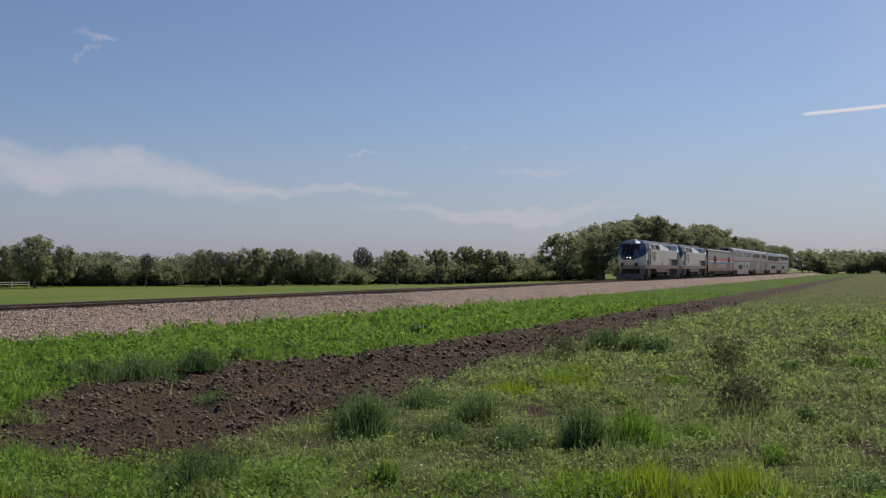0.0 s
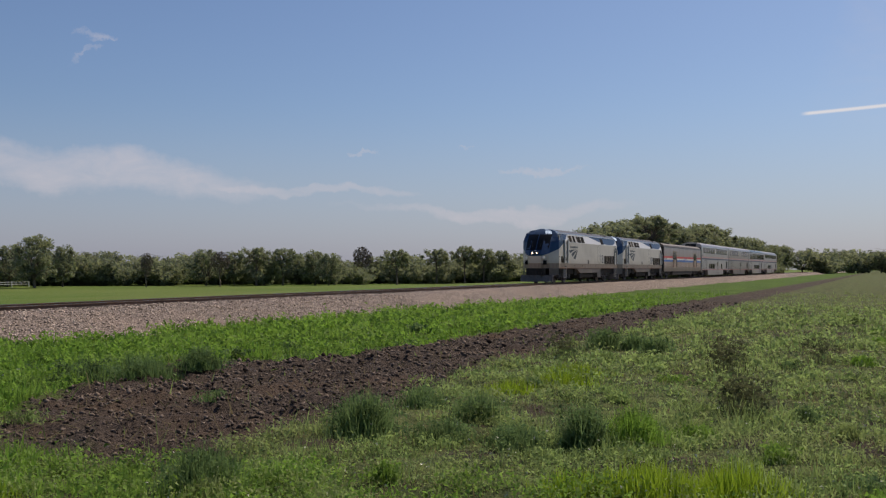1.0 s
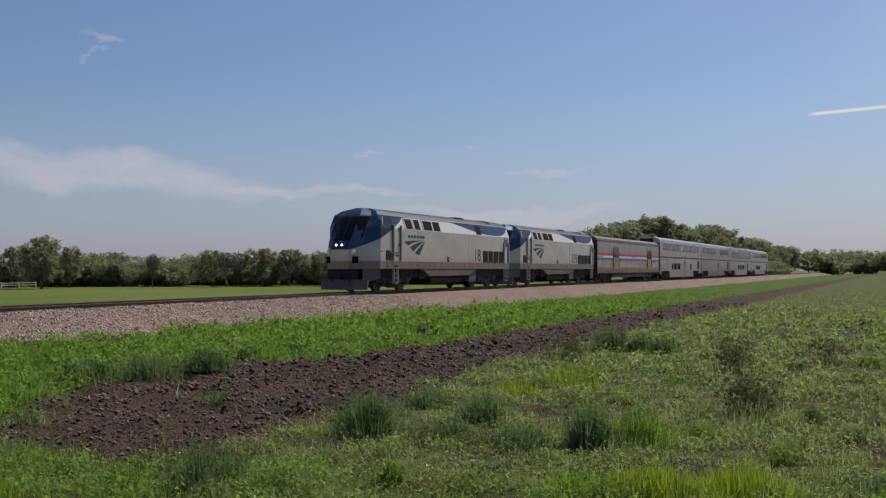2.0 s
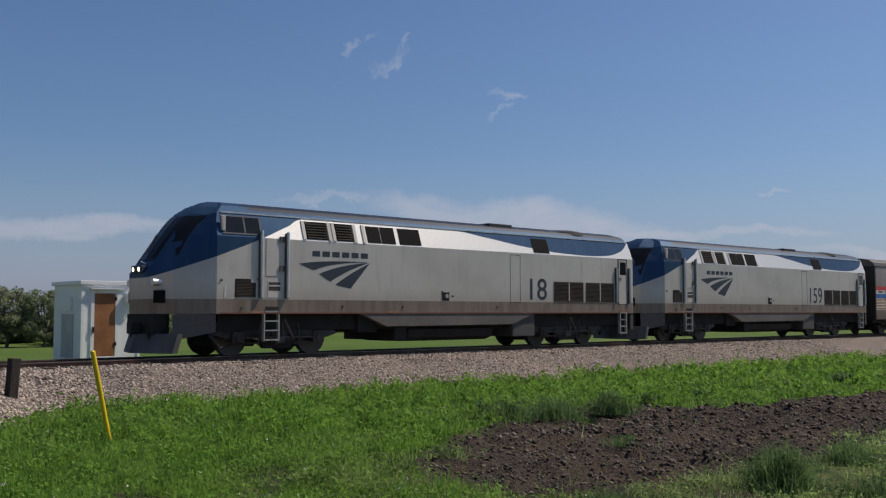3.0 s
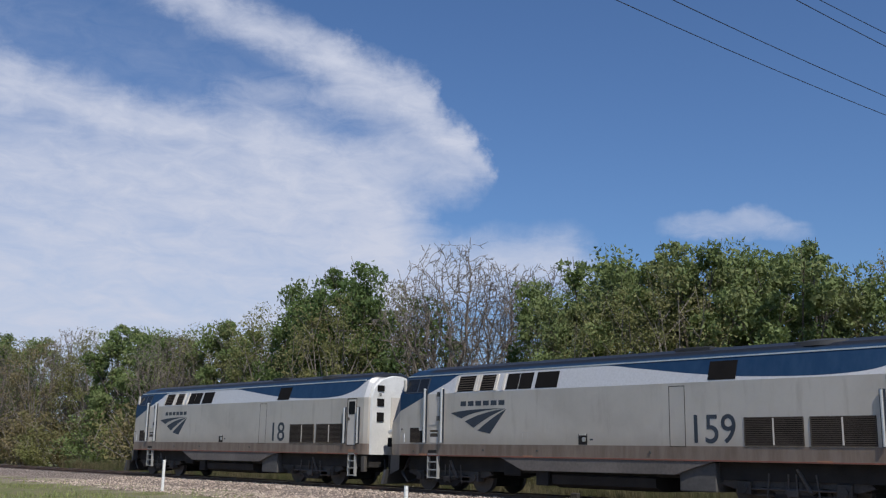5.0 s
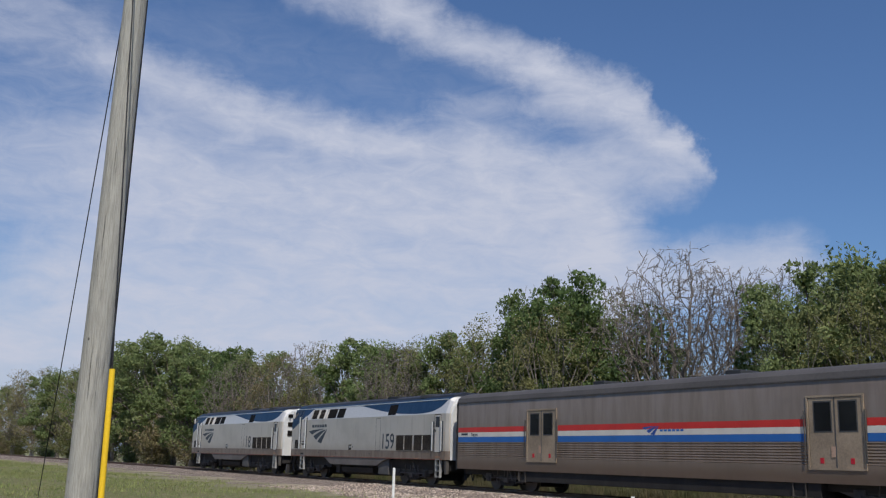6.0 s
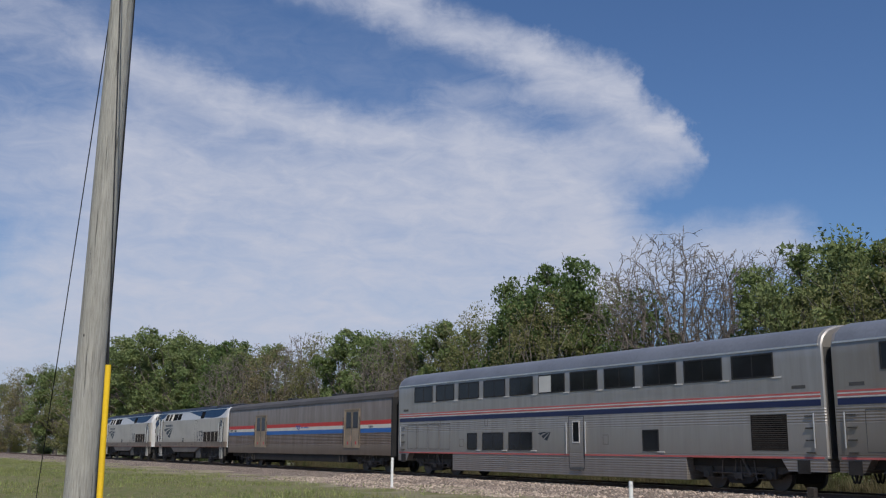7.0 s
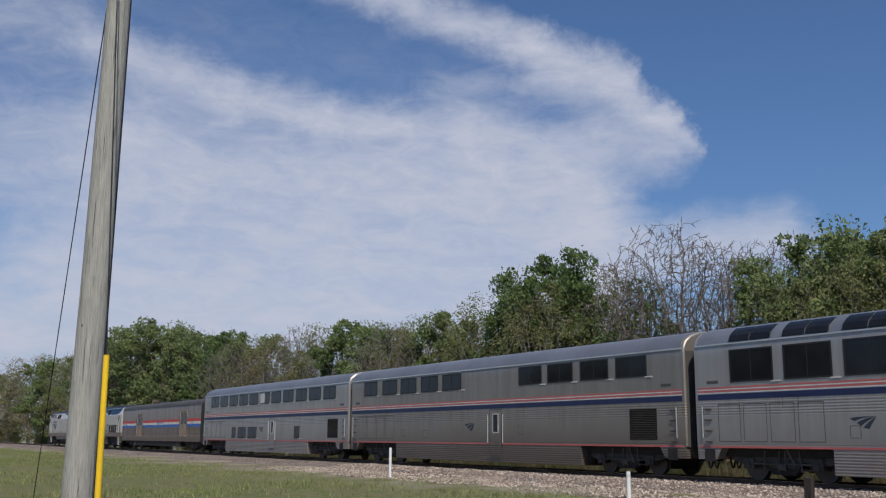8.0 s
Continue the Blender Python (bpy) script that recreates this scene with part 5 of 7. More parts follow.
MX, MY = 2.85, 21.1
signal = new("crossing_signal")
signal.location = (0, 0, 0)
zb = 0.0
part("mast", rod(fresh(), (MX + 0.04, MY, zb), (MX - 0.05, MY, 5.40), 0.065, n=18), M_galv, signal, "galvanised steel mast", smooth=True)
part("mast_cap", rod(fresh(), (MX - 0.05, MY, 5.28), (MX - 0.05, MY, 5.5), 0.075, 0.07, 16), M_galv, signal)
bm = box(fresh(), MX - 0.24, MX + 0.28, MY - 0.24, MY + 0.24, -0.5, -0.04, 0.02)
part("foundation", bm, M_concrete, signal, "concrete foundation")
part("mast_base", loft([[(MX + 0.04 + sx * s, MY + sy * s, z) for sx, sy in ((-1, -1), (1, -1), (1, 1), (-1, 1))] for z, s in ((-0.04, 0.15), (0.04, 0.15), (0.20, 0.10), (0.50, 0.075))]), M_galv, signal, "cast mast base")
sign = part("crossbuck", box(fresh(), -0.01, 0.01, -0.01, 0.01, -0.01, 0.01), M_white, signal, "white crossbuck sign with black lettering")
CX, CZ, CY = MX - 0.02, 4.52, MY - 0.11
for turn_by, words in ((-45, "RAIL ROAD"), (45, "CROSSING")):
    rot = pose(CX, CY - (0.012 if turn_by > 0 else 0.0), CZ, 0, -turn_by, 0)
    bm = box(fresh(), -0.61, 0.61, -0.006, 0.0, -0.115, 0.115, 0.0)
    bmesh.ops.transform(bm, matrix=rot, verts=bm.verts[:])
    part("blade", bm, M_white, sign)
    if words == "CROSSING":
        text_mesh("lettering", words, 0.235, M_black, sign, rot @ pose(0, -0.009, -0.085) @ UP, align="CENTER", thick=0.002, stretch=0.98)
    else:
        for word, x in (("RAIL", -0.33), ("ROAD", 0.36)):
            text_mesh("lettering", word, 0.235, M_black, sign, rot @ pose(x, -0.009, -0.085) @ UP, align="CENTER", thick=0.002, stretch=0.98)
sign.location = (CX, CY + 0.02, CZ)
for ob in sign.children:
    ob.matrix_parent_inverse = Matrix.Translation((CX, CY + 0.02, CZ)).inverted()
part("bell_arm", rod(rod(fresh(), (MX - 0.05, MY, 5.02), (MX - 0.66, MY, 4.98), 0.03), (MX - 0.66, MY, 4.97), (MX - 0.36, MY, 4.99), 0.06), M_black, signal, "dark side arm")
part("lamp_arm", rod(fresh(), (MX - 0.42, MY, 3.14), (MX + 0.42, MY, 3.14), 0.035, n=12), M_black, signal, smooth=True)
part("junction_box", box(fresh(), MX - 0.14, MX + 0.14, MY - 0.12, MY + 0.12, 3.05, 3.24, 0.03), M_black, signal)
for dx, lens in ((-0.36, M_deadlamp), (0.36, M_redlamp)):
    flasher(signal, MX + dx, MY - 0.08, 2.92, lens)
    part("lamp_hanger", rod(fresh(), (MX + dx, MY, 2.95), (MX + dx, MY, 3.16), 0.028), M_black, signal)
part("notice_plate", box(fresh(), MX - 0.16, MX + 0.12, MY - 0.085, MY - 0.075, 2.30, 2.52), M_blueplate, signal, "small blue notice plate")
part("notice_bar", box(fresh(), MX - 0.11, MX + 0.07, MY - 0.088, MY - 0.085, 2.38, 2.44), M_white, signal)
# gate arm and its gear
mech = part("gate_mechanism", box(fresh(), MX + 0.07, MX + 0.34, MY - 0.16, MY + 0.18, 1.18, 1.56, 0.05), M_alu, signal, "grey cast gate mechanism")
lever = [(MX - 0.42, 1.20), (MX - 0.34, 1.42), (MX - 0.08, 1.46), (MX + 0.12, 1.72), (MX + 0.30, 1.80), (MX + 0.92, 1.80), (MX + 0.92, 1.66), (MX + 0.40, 1.62), (MX + 0.26, 1.52), (MX + 0.10, 1.24), (MX - 0.10, 1.18)]
part("arm_lever", slab(fresh(), lever, MY - 0.34, MY - 0.26), M_alu, signal, "bent aluminium arm lever")
part("arm_lever", slab(fresh(), lever, MY + 0.26, MY + 0.34), M_alu, signal, "bent aluminium arm lever")
part("counterweight", box(fresh(), MX + 0.55, MX + 0.92, MY - 0.40, MY - 0.34, 1.60, 1.86, 0.02), M_alu, signal)
part("pivot", rod(fresh(), (MX + 0.25, MY - 0.40, 1.66), (MX + 0.25, MY + 0.4, 1.66), 0.09, n=18), M_alu, signal, smooth=True)
arm = part("gate_arm", box(fresh(), -1.66, MX - 0.36, MY - 0.325, MY - 0.290, 1.25, 1.345, 0.004), M_galv, signal, "lowered gate arm with red and white bands")
bands = [(-1.66, -1.12, M_red), (-1.12, -0.58, M_white), (-0.58, -0.04, M_red), (-0.04, 0.50, M_white), (0.50, 1.04, M_red), (1.55, 2.02, M_red)]
for a, b, m in bands:
    part("band", box(fresh(), a, b, MY - 0.331, MY - 0.325, 1.255, 1.34), m, arm)
for x in (-1.28, -0.18, 1.05):
    lit = x < 1
    part("arm_lamp", rod(fresh(), (x, MY - 0.36, 1.405), (x, MY - 0.27, 1.405), 0.06, n=14), M_amber if lit else M_deadlamp, arm, "lit red gate lamp" if lit else "")
    part("lamp_bracket", box(fresh(), x - 0.05, x + 0.05, MY - 0.33, MY - 0.29, 1.34, 1.365), M_galv, arm)
for k in range(3):
    pts = [(MX + 0.16 + 0.05 * k, MY - 0.15, 1.12), (MX + 0.30, MY - 0.2, 0.8), (MX + 0.2 + 0.03 * k, MY - 0.12, 0.45), (MX + 0.12, MY - 0.1, 0.16)]
    part("conduit", tube(fresh(), pts, 0.03, 8), M_galv, signal)
tagged(signal, "railway crossing signal mast with crossbuck, red lamps and lowered gate", "crossing signal")

stop = new("stop_sign")
stop.location = (1.88, 20.2, 0)
gz = float(max(land(1.88, 20.2), bed(1.88, 20.2)))
part("post", rod(fresh(), (-0.09, 0.03, gz - 0.3), (0.0, 0.03, 1.95), 0.03, n=10), M_black, stop, "dark steel post")
plate = fresh()
slab(plate, [(0.38 / math.cos(math.pi / 8) * math.cos(math.pi / 8 + i * math.pi / 4), 1.76 + 0.38 / math.cos(math.pi / 8) * math.sin(math.pi / 8 + i * math.pi / 4)) for i in range(8)], -0.006, 0.0)
plate = part("plate", plate, M_white, stop, "white bordered red octagon plate")
inner = slab(fresh(), [(0.357 / math.cos(math.pi / 8) * math.cos(math.pi / 8 + i * math.pi / 4), 1.76 + 0.357 / math.cos(math.pi / 8) * math.sin(math.pi / 8 + i * math.pi / 4)) for i in range(8)], -0.010, -0.006)
part("red_field", inner, M_red, plate)
text_mesh("lettering", "STOP", 0.345, M_white, plate, pose(0, -0.012, 1.64) @ UP, align="CENTER", thick=0.002, stretch=0.80)
tagged(stop, "red octagonal stop sign on a dark steel post", "stop sign")


def marker(name, x, y, top, lean, mats, r, label, cat, cap=None):
    th = new(name)
    th.location = (x, y, 0)
    z0 = float(max(land(x, y), bed(x, y) if 17.6 < y < 34 else -9))
    part("shaft", rod(rod(fresh(), (0, 0, z0 - 0.15), (lean, 0, top - 0.02), r, r, 14), (lean, 0, top - 0.02), (lean, 0, top), r, r * 0.6, 14), mats, th, smooth=True)
    if cap:
        part("cap", rod(fresh(), (lean * 0.93, 0, top - 0.12), (lean, 0, top + 0.01), r * 1.1, r * 0.9, 14), cap, th)
    return tagged(th, label, cat)


marker("marker_post", 6.22, 13.75, 0.69, -0.30, M_yellow, 0.036, "leaning yellow plastic cable marker post in the grass", "marker post")
marker("marker_post", -35.35, 18.75, 0.85, 0.0, M_white, 0.055, "white marker post on the ballast shoulder", "marker post")
marker("marker_post", -20.3, 17.8, 0.40, 0.0, M_white, 0.055, "short white marker post on the ballast shoulder", "marker post", M_endwhite)
for x, y, top, w in ((7.2, 20.5, 0.32, 0.095), (-15.2, 18.55, 0.42, 0.085)):
    st = new("stump_post")
    st.location = (x, y, 0)
    bm = box(fresh(), -w, w, -w, w, float(max(land(x, y), bed(x, y))) - 0.2, top, 0.012)
    bmesh.ops.transform(bm, matrix=pose(0, 0, 0, 2, 3, 12), verts=bm.verts[:])
    part("stub", bm, M_darkpole, st)
    tagged(st, "short dark wooden post beside the ballast", "post")

# ---------------------------------------------------------------- equipment hut beyond the track
hut = new("equipment_hut")
HZ = -0.55
hut.matrix_world = pose(16.27, 37.5, 0)
part("shell", box(fresh(), -1.15, 1.15, -1.3, 1.3, HZ, 2.28, 0.02), M_hut, hut, "white metal hut walls")
part("roof", box(fresh(), -1.24, 1.24, -1.40, 1.39, 2.28, 2.44, 0.02), M_hut, hut, "white flat roof")
part("skid", box(fresh(), -1.1, 1.1, -1.25, 1.25, HZ - 0.3, HZ), M_concrete, hut)
d = part("door", box(fresh(), -0.66, 0.14, -1.33, -1.3, HZ + 0.1, 2.02), M_plywood, hut, "brown plywood covered door")
part("door_frame", frame_bars(fresh(), -0.80, 0.28, HZ + 0.03, 2.10, -1.34, -1.3, 0.13), M_hut, d)
part("door_hood", box(fresh(), -0.86, 0.40, -1.48, -1.3, 2.12, 2.17), M_hut, hut)
part("air_vent", box(fresh(), 0.52, 0.92, -1.56, -1.3, 1.60, 1.98, 0.02), M_hut, hut, "white vent hood")
part("vent_strut", rod(fresh(), (0.56, -1.33, 1.0), (0.72, -1.52, 1.62), 0.03, n=8), M_hut, hut)
part("door_handle", box(fresh(), -0.74, -0.68, -1.39, -1.34, 0.5, 0.72), M_black, d)
for z in (0.0, 1.7):
    part("hinge", box(fresh(), 0.12, 0.20, -1.36, -1.34, z, z + 0.14), M_black, d)
part("side_panel", box(fresh(), -1.18, -1.15, -0.6, 0.5, HZ + 0.1, 1.2), plain("grey panel", (0.45, 0.46, 0.47), 0.5), hut)
part("side_vent", box(fresh(), -1.24, -1.15, -0.45, 0.3, 1.3, 1.85, 0.02), M_hut, hut, "white side vent box")
for x in (-1.17, 1.05):
    part("corner_trim", box(fresh(), x, x + 0.12, -1.33, -1.3, HZ, 2.28), M_hut, hut)
tagged(hut, "white metal equipment hut with a brown door", "hut")

# ---------------------------------------------------------------- poles and wires


def insulator(parent, x, y, z):
    bm = rod(fresh(), (x, y, z), (x, y, z + 0.12), 0.02, n=8)
    for i in range(3):
        rod(bm, (x, y, z + 0.10 + i * 0.06), (x, y, z + 0.14 + i * 0.06), 0.075 - i * 0.012, 0.04, 10)
    part("insulator", bm, M_ceramic, parent, "brown pin insulator", smooth=True)


def shaft(x, y, z0, z1, r0, r1, mat, parent, lean=(0, 0), n=18):
    bm = fresh()
    rings = []
    steps = 14
    for i in range(steps + 1):
        t = i / steps
        wob = 0.012 * math.sin(i * 1.9)
        rings.append([(x + lean[0] * t + wob + (r0 + (r1 - r0) * t) * math.cos(a) * (1 + 0.02 * math.sin(5 * a + i)), y + lean[1] * t + (r0 + (r1 - r0) * t) * math.sin(a), z0 + (z1 - z0) * t) for a in [2 * math.pi * j / n for j in range(n)]])
    bm.free()
    return part("pole_shaft", loft(rings), mat, parent, smooth=True)


def line_pole(x, y, top, arm_z, arm_turn, r0, r1, mat, half=1.32):
    p = new("utility_pole")
    p.location = (x, y, 0)
    shaft(0, 0, float(land(x, y)) - 0.3, top, r0, r1, mat, p)
    arm = box(fresh(), -half, half, -0.2, -0.08, arm_z - 0.07, arm_z + 0.07, 0.01)
    rot = pose(0, 0, 0, 0, 0, arm_turn)
    bmesh.ops.transform(arm, matrix=rot, verts=arm.verts[:])
    arm = part("crossarm", arm, M_darkpole, p, "dark wooden crossarm")
    for s in (-1, 1):
        b = rod(fresh(), rot @ Vector((s * 0.72, -0.14, arm_z - 0.07)), rot @ Vector((0, -0.16, arm_z - 0.55)), 0.025)
        part("brace", b, M_black, arm)
    ends = []
    for u in (-1.22, -0.45, 1.2):
        v = rot @ Vector((u, -0.14, arm_z + 0.07))
        insulator(arm, *v)
        ends.append((x + v.x, y + v.y, v.z + 0.28))
    insulator(p, 0, 0, top)
    ends.append((x, y, top + 0.26))
    return p, ends


pole_b, ends_b = line_pole(-8.34, 36.05, 12.0, 10.42, 10, 0.17, 0.12, M_pole)
part("drop_insulator", rod(rod(fresh(), (1.1, -0.05, 10.35), (1.1, -0.05, 10.0), 0.05), (1.1, -0.05, 10.1), (1.1, -0.05, 10.05), 0.08), M_ceramic, pole_b)
part("fuse_cutout", box(box(fresh(), 0.14, 0.22, -0.15, -0.05, 8.95, 9.55, 0.02), 0.36, 0.42, -0.1, -0.02, 9.1, 9.5, 0.02), M_ceramic, pole_b)
part("switch_box", box(fresh(), 0.15, 0.36, -0.2, 0.0, 8.55, 8.75, 0.03), M_white, pole_b, "pale switch box")
tagged(pole_b, "tall weathered wooden utility pole with a dark crossarm", "utility pole", "pole line")
pole_c, ends_c = line_pole(-8.10, 57.43, 11.5, 9.78, 4, 0.16, 0.12, M_darkpole)
tagged(pole_c, "dark wooden utility pole with crossarm beyond the track", "utility pole", "pole line")
pole_a = new("utility_pole")
pole_a.location = (8.94, 35.9, 0)
shaft(0, 0, -1.0, 9.24, 0.17, 0.12, M_darkpole, pole_a, (0.02, 0))
tagged(pole_a, "dark wooden service pole beside the hut", "utility pole")
stub = new("utility_pole")
stub.location = (11.0, 36.5, 0)
shaft(0, 0, -1.0, 5.05, 0.08, 0.08, M_darkpole, stub)
tagged(stub, "short dark pipe-like pole beyond the track", "pole")
NX, NY = -11.27, 2.22
near = new("utility_pole")
near.location = (NX, NY, 0)
shaft(0, 0, float(land(NX, NY)) - 0.4, 12.0, 0.170, 0.095, M_pole, near, (0.07, 0.12), 28)
part("ground_wire", rod(fresh(), (0.02, 0.180, -0.4), (0.085, 0.215, 11.5), 0.010, n=6), M_wire, near, "dark ground wire stapled to the pole")
arm = part("crossarm", box(fresh(), -1.3, 1.3, -0.2, -0.08, 10.5, 10.64), M_darkpole, near)
ends_n = []
for u in (-1.22, -0.45, 1.2):
    insulator(arm, u, -0.14, 10.64)
    ends_n.append((NX + u, NY - 0.14, 10.92))
ends_n.append((NX, NY, 12.2))
tagged(near, "grey weathered wooden utility pole close to the road", "utility pole", "pole line")
guard = new("guy_guard")
gx, gy = -10.42, 2.27
guard.location = (gx, gy, 0)
part("sleeve", rod(fresh(), (0, 0, float(land(gx, gy)) - 0.1), (0.01, -0.02, 2.02), 0.033, 0.03, 12), M_yellow, guard, smooth=True)
tagged(guard, "yellow plastic guy wire guard beside the pole", "guy guard")


def wire(a, b, sag, r=0.009, label="dark overhead electric wire", n=18):
    a, b = Vector(a), Vector(b)
    pts = [a.lerp(b, t) - Vector((0, 0, sag * 4 * t * (1 - t))) for t in [i / n for i in range(n + 1)]]
    cu = bpy.data.curves.new("overhead_wire", "CURVE")
    cu.dimensions, cu.bevel_depth, cu.bevel_resolution = "3D", r, 1
    sp = cu.splines.new("POLY")
    sp.points.add(n)
    for q, v in zip(sp.points, pts):
        q.co = (*v, 1)
    cu.materials.append(M_wire)
    tmp = bpy.data.objects.new("tmp", cu)
    scene.collection.objects.link(tmp)
    me = bpy.data.meshes.new_from_object(tmp.evaluated_get(bpy.context.evaluated_depsgraph_get()))
    bpy.data.objects.remove(tmp)
    bpy.data.curves.remove(cu)
    return tagged(new("overhead_wire", me), label, "wire", "overhead wires")


for a, b in zip(ends_b, ends_n):
    wire(a, b, 0.55)
for a, b in zip(ends_b, ends_c):
    wire(a, b, 0.35)
for a in ends_c:
    wire(a, (a[0] + 1.0, a[1] + 45, a[2] - 1.0), 0.6)
wire((-7.2, 36.1, 10.0), (8.94, 35.9, 9.15), 0.12, 0.011)
wire((-8.0, 36.0, 8.65), (8.9, 35.9, 8.3), 0.25, 0.018, "dark twisted service cable")
wire((8.94, 35.9, 9.0), (12.6, 40.0, -0.5), 0.02, 0.012, "thin guy wire of the pole")
wire((-8.4, 36.0, 10.2), (-9.2, 34.5, 7.0), 0.1, 0.01, "thin slack wire at the pole")
wire((NX, NY, 6.9), (-19.0, 3.0, -0.4), 0.05, 0.007, "thin guy wire of the pole")
wire((gx + 0.01, gy - 0.02, 2.0), (NX, NY - 0.1, 10.2), 0.0, 0.008, "thin guy wire of the pole")

# ================================================================ trees, shrubs, weeds, grass
M_leaf = leaf_material("green leaves", (0.105, 0.155, 0.055), (0.200, 0.255, 0.105), (0.235, 0.240, 0.120))
M_leaf_dark = leaf_material("dark green leaves", (0.066, 0.115, 0.042), (0.140, 0.200, 0.074), (0.155, 0.180, 0.076))
M_leaf_olive = leaf_material("olive budding twigs", (0.150, 0.150, 0.065), (0.265, 0.250, 0.120), (0.175, 0.200, 0.070))
M_leaf_brown = leaf_material("brown budding twigs", (0.165, 0.130, 0.078), (0.275, 0.220, 0.130), (0.19, 0.185, 0.085))
# aerial haze is put into this leaf colour: paler, greyer, more light let through
M_haze_leaf = leaf_material("distant leaves paled for haze", (0.200, 0.235, 0.165), (0.340, 0.375, 0.260), (0.330, 0.345, 0.230), 0.55)
M_bark = material("bark", _wood((0.09, 0.075, 0.06), (0.20, 0.17, 0.14)), 0.95)
M_greybark = material("grey twig bark", _wood((0.115, 0.098, 0.085), (0.24, 0.205, 0.18)), 0.95)
M_palebark = material("pale bark", _wood((0.13, 0.115, 0.10), (0.28, 0.25, 0.22)), 0.95)


def bare_crown(rng, height, wide, start):
    """Segments of a leafless tree whose branches reach out for points of a rounded crown."""
    n = 1900
    d = rng.normal(0, 1, (n, 3))
    d /= np.linalg.norm(d, axis=1)[:, None]
    aim = d * rng.uniform(0.05, 1, (n, 1)) ** 0.45 * np.array([wide, wide, height * (1 - start) * 0.5])
    aim[:, 2] += height * (1 + start) * 0.5
    aim[:, :2] *= (0.30 + 0.70 * np.clip((aim[:, 2:] / height - start) * 1.9, 0, 1))
    step_len = height * 0.022
    at = [np.array([0, 0, -0.3]), np.array([0, 0, height * start * 0.5])]
    lean = rng.normal(0, 0.02, 2) * height
    at.append(np.array([lean[0], lean[1], height * start]))
    up = [0, 0, 1]
    alive = np.ones(n, bool)
    for _ in range(60):
        p = np.array(at)
        a = aim[alive]
        if not len(a):
            break
        gap = np.linalg.norm(a[:, None] - p[None, 2:], axis=2)
        near = gap.argmin(1) + 2
        fresh_nodes = []
        for q in np.unique(near):
            way_out = a[near == q] - p[q]
            way_out = (way_out / (np.linalg.norm(way_out, axis=1)[:, None] + 1e-6)).mean(0)
            way_out = way_out / (np.linalg.norm(way_out) + 1e-6) + rng.normal(0, 0.22, 3) + np.array([0, 0, 0.06])
            old = p[q] - p[up[q]]
            way_out = way_out + 0.45 * old / (np.linalg.norm(old) + 1e-6)
            fresh_nodes.append((q, p[q] + way_out / np.linalg.norm(way_out) * step_len))
        for q, v in fresh_nodes:
            up.append(int(q)), at.append(v)
        tips = np.array([v for _, v in fresh_nodes])
        gone = np.linalg.norm(a[:, None] - tips[None], axis=2).min(1) < step_len * 1.1
        alive[np.flatnonzero(alive)[gone]] = False
    # fine twigs at the ends and along the outer shoots
    for q in range(len(at)):
        if q > len(at) * 0.25 and rng.random() < 0.75:
            for _ in range(2):
                d = at[q] - at[up[q]]
                d = d / np.linalg.norm(d) + rng.normal(0, 0.5, 3)
                up.append(q), at.append(at[q] + d * step_len * rng.uniform(0.5, 1.1))
    load = np.zeros(len(at))
    kids = np.bincount(up[1:], minlength=len(at))
    for q in range(len(at) - 1, 0, -1):
        if kids[q] == 0:
            load[q] = 1
        load[up[q]] += load[q]
    r = height * 0.0011 * np.maximum(load, 1) ** 0.5
    r = r * min(1.0, height * 0.019 / r[1])
    return [(Vector(at[up[q]]), Vector(at[q]), float(r[up[q]] if q > 2 and r[up[q]] < r[q] * 1.6 else r[q] * 1.1), float(r[q])) for q in range(1, len(at))]


def wood_mesh(name, segs, mat, thin=0.012, sides=5):
    verts, faces = [], []
    for a, b, r0, r1 in segs:
        turn = (b - a).to_track_quat("Z", "Y").to_matrix()
        k = len(verts)
        for p, r in ((a, max(r0, thin)), (b, max(r1, thin))):
            for i in range(sides):
                t = 2 * math.pi * i / sides
                verts.append(p + turn @ Vector((math.cos(t) * r, math.sin(t) * r, 0)))
        for i in range(sides):
            j = (i + 1) % sides
            faces.append((k + i, k + j, k + sides + j, k + sides + i))
    me = bpy.data.meshes.new(name)
    me.from_pydata([tuple(v) for v in verts], [], faces)
    me.materials.append(mat)
    return me


def leaf_sprays(rng, centres, radii, count, size, flat=0.75):
    """Leaf sprays round centres, as triangles."""
    c = np.asarray(centres)
    k = rng.integers(0, len(c), count)
    d = rng.normal(0, 1, (count, 3))
    d /= np.linalg.norm(d, axis=1)[:, None]
    d[:, 2] *= flat
    r = np.asarray(radii)[k] * rng.uniform(0.25, 1.0, count) ** 0.5
    p = c[k] + d * r[:, None]
    u = rng.normal(0, 1, (count, 3))
    u /= np.linalg.norm(u, axis=1)[:, None]
    v = np.cross(u, d + rng.normal(0, .6, (count, 3)))
    v /= np.linalg.norm(v, axis=1)[:, None] + 1e-6
    s = size * rng.uniform(0.5, 1.3, count)[:, None]
    u, v = u * s, v * s * rng.uniform(0.45, 0.8, count)[:, None]
    return np.stack([p - u - v * 0.7, p + u - v * 0.5, p + v], 1)


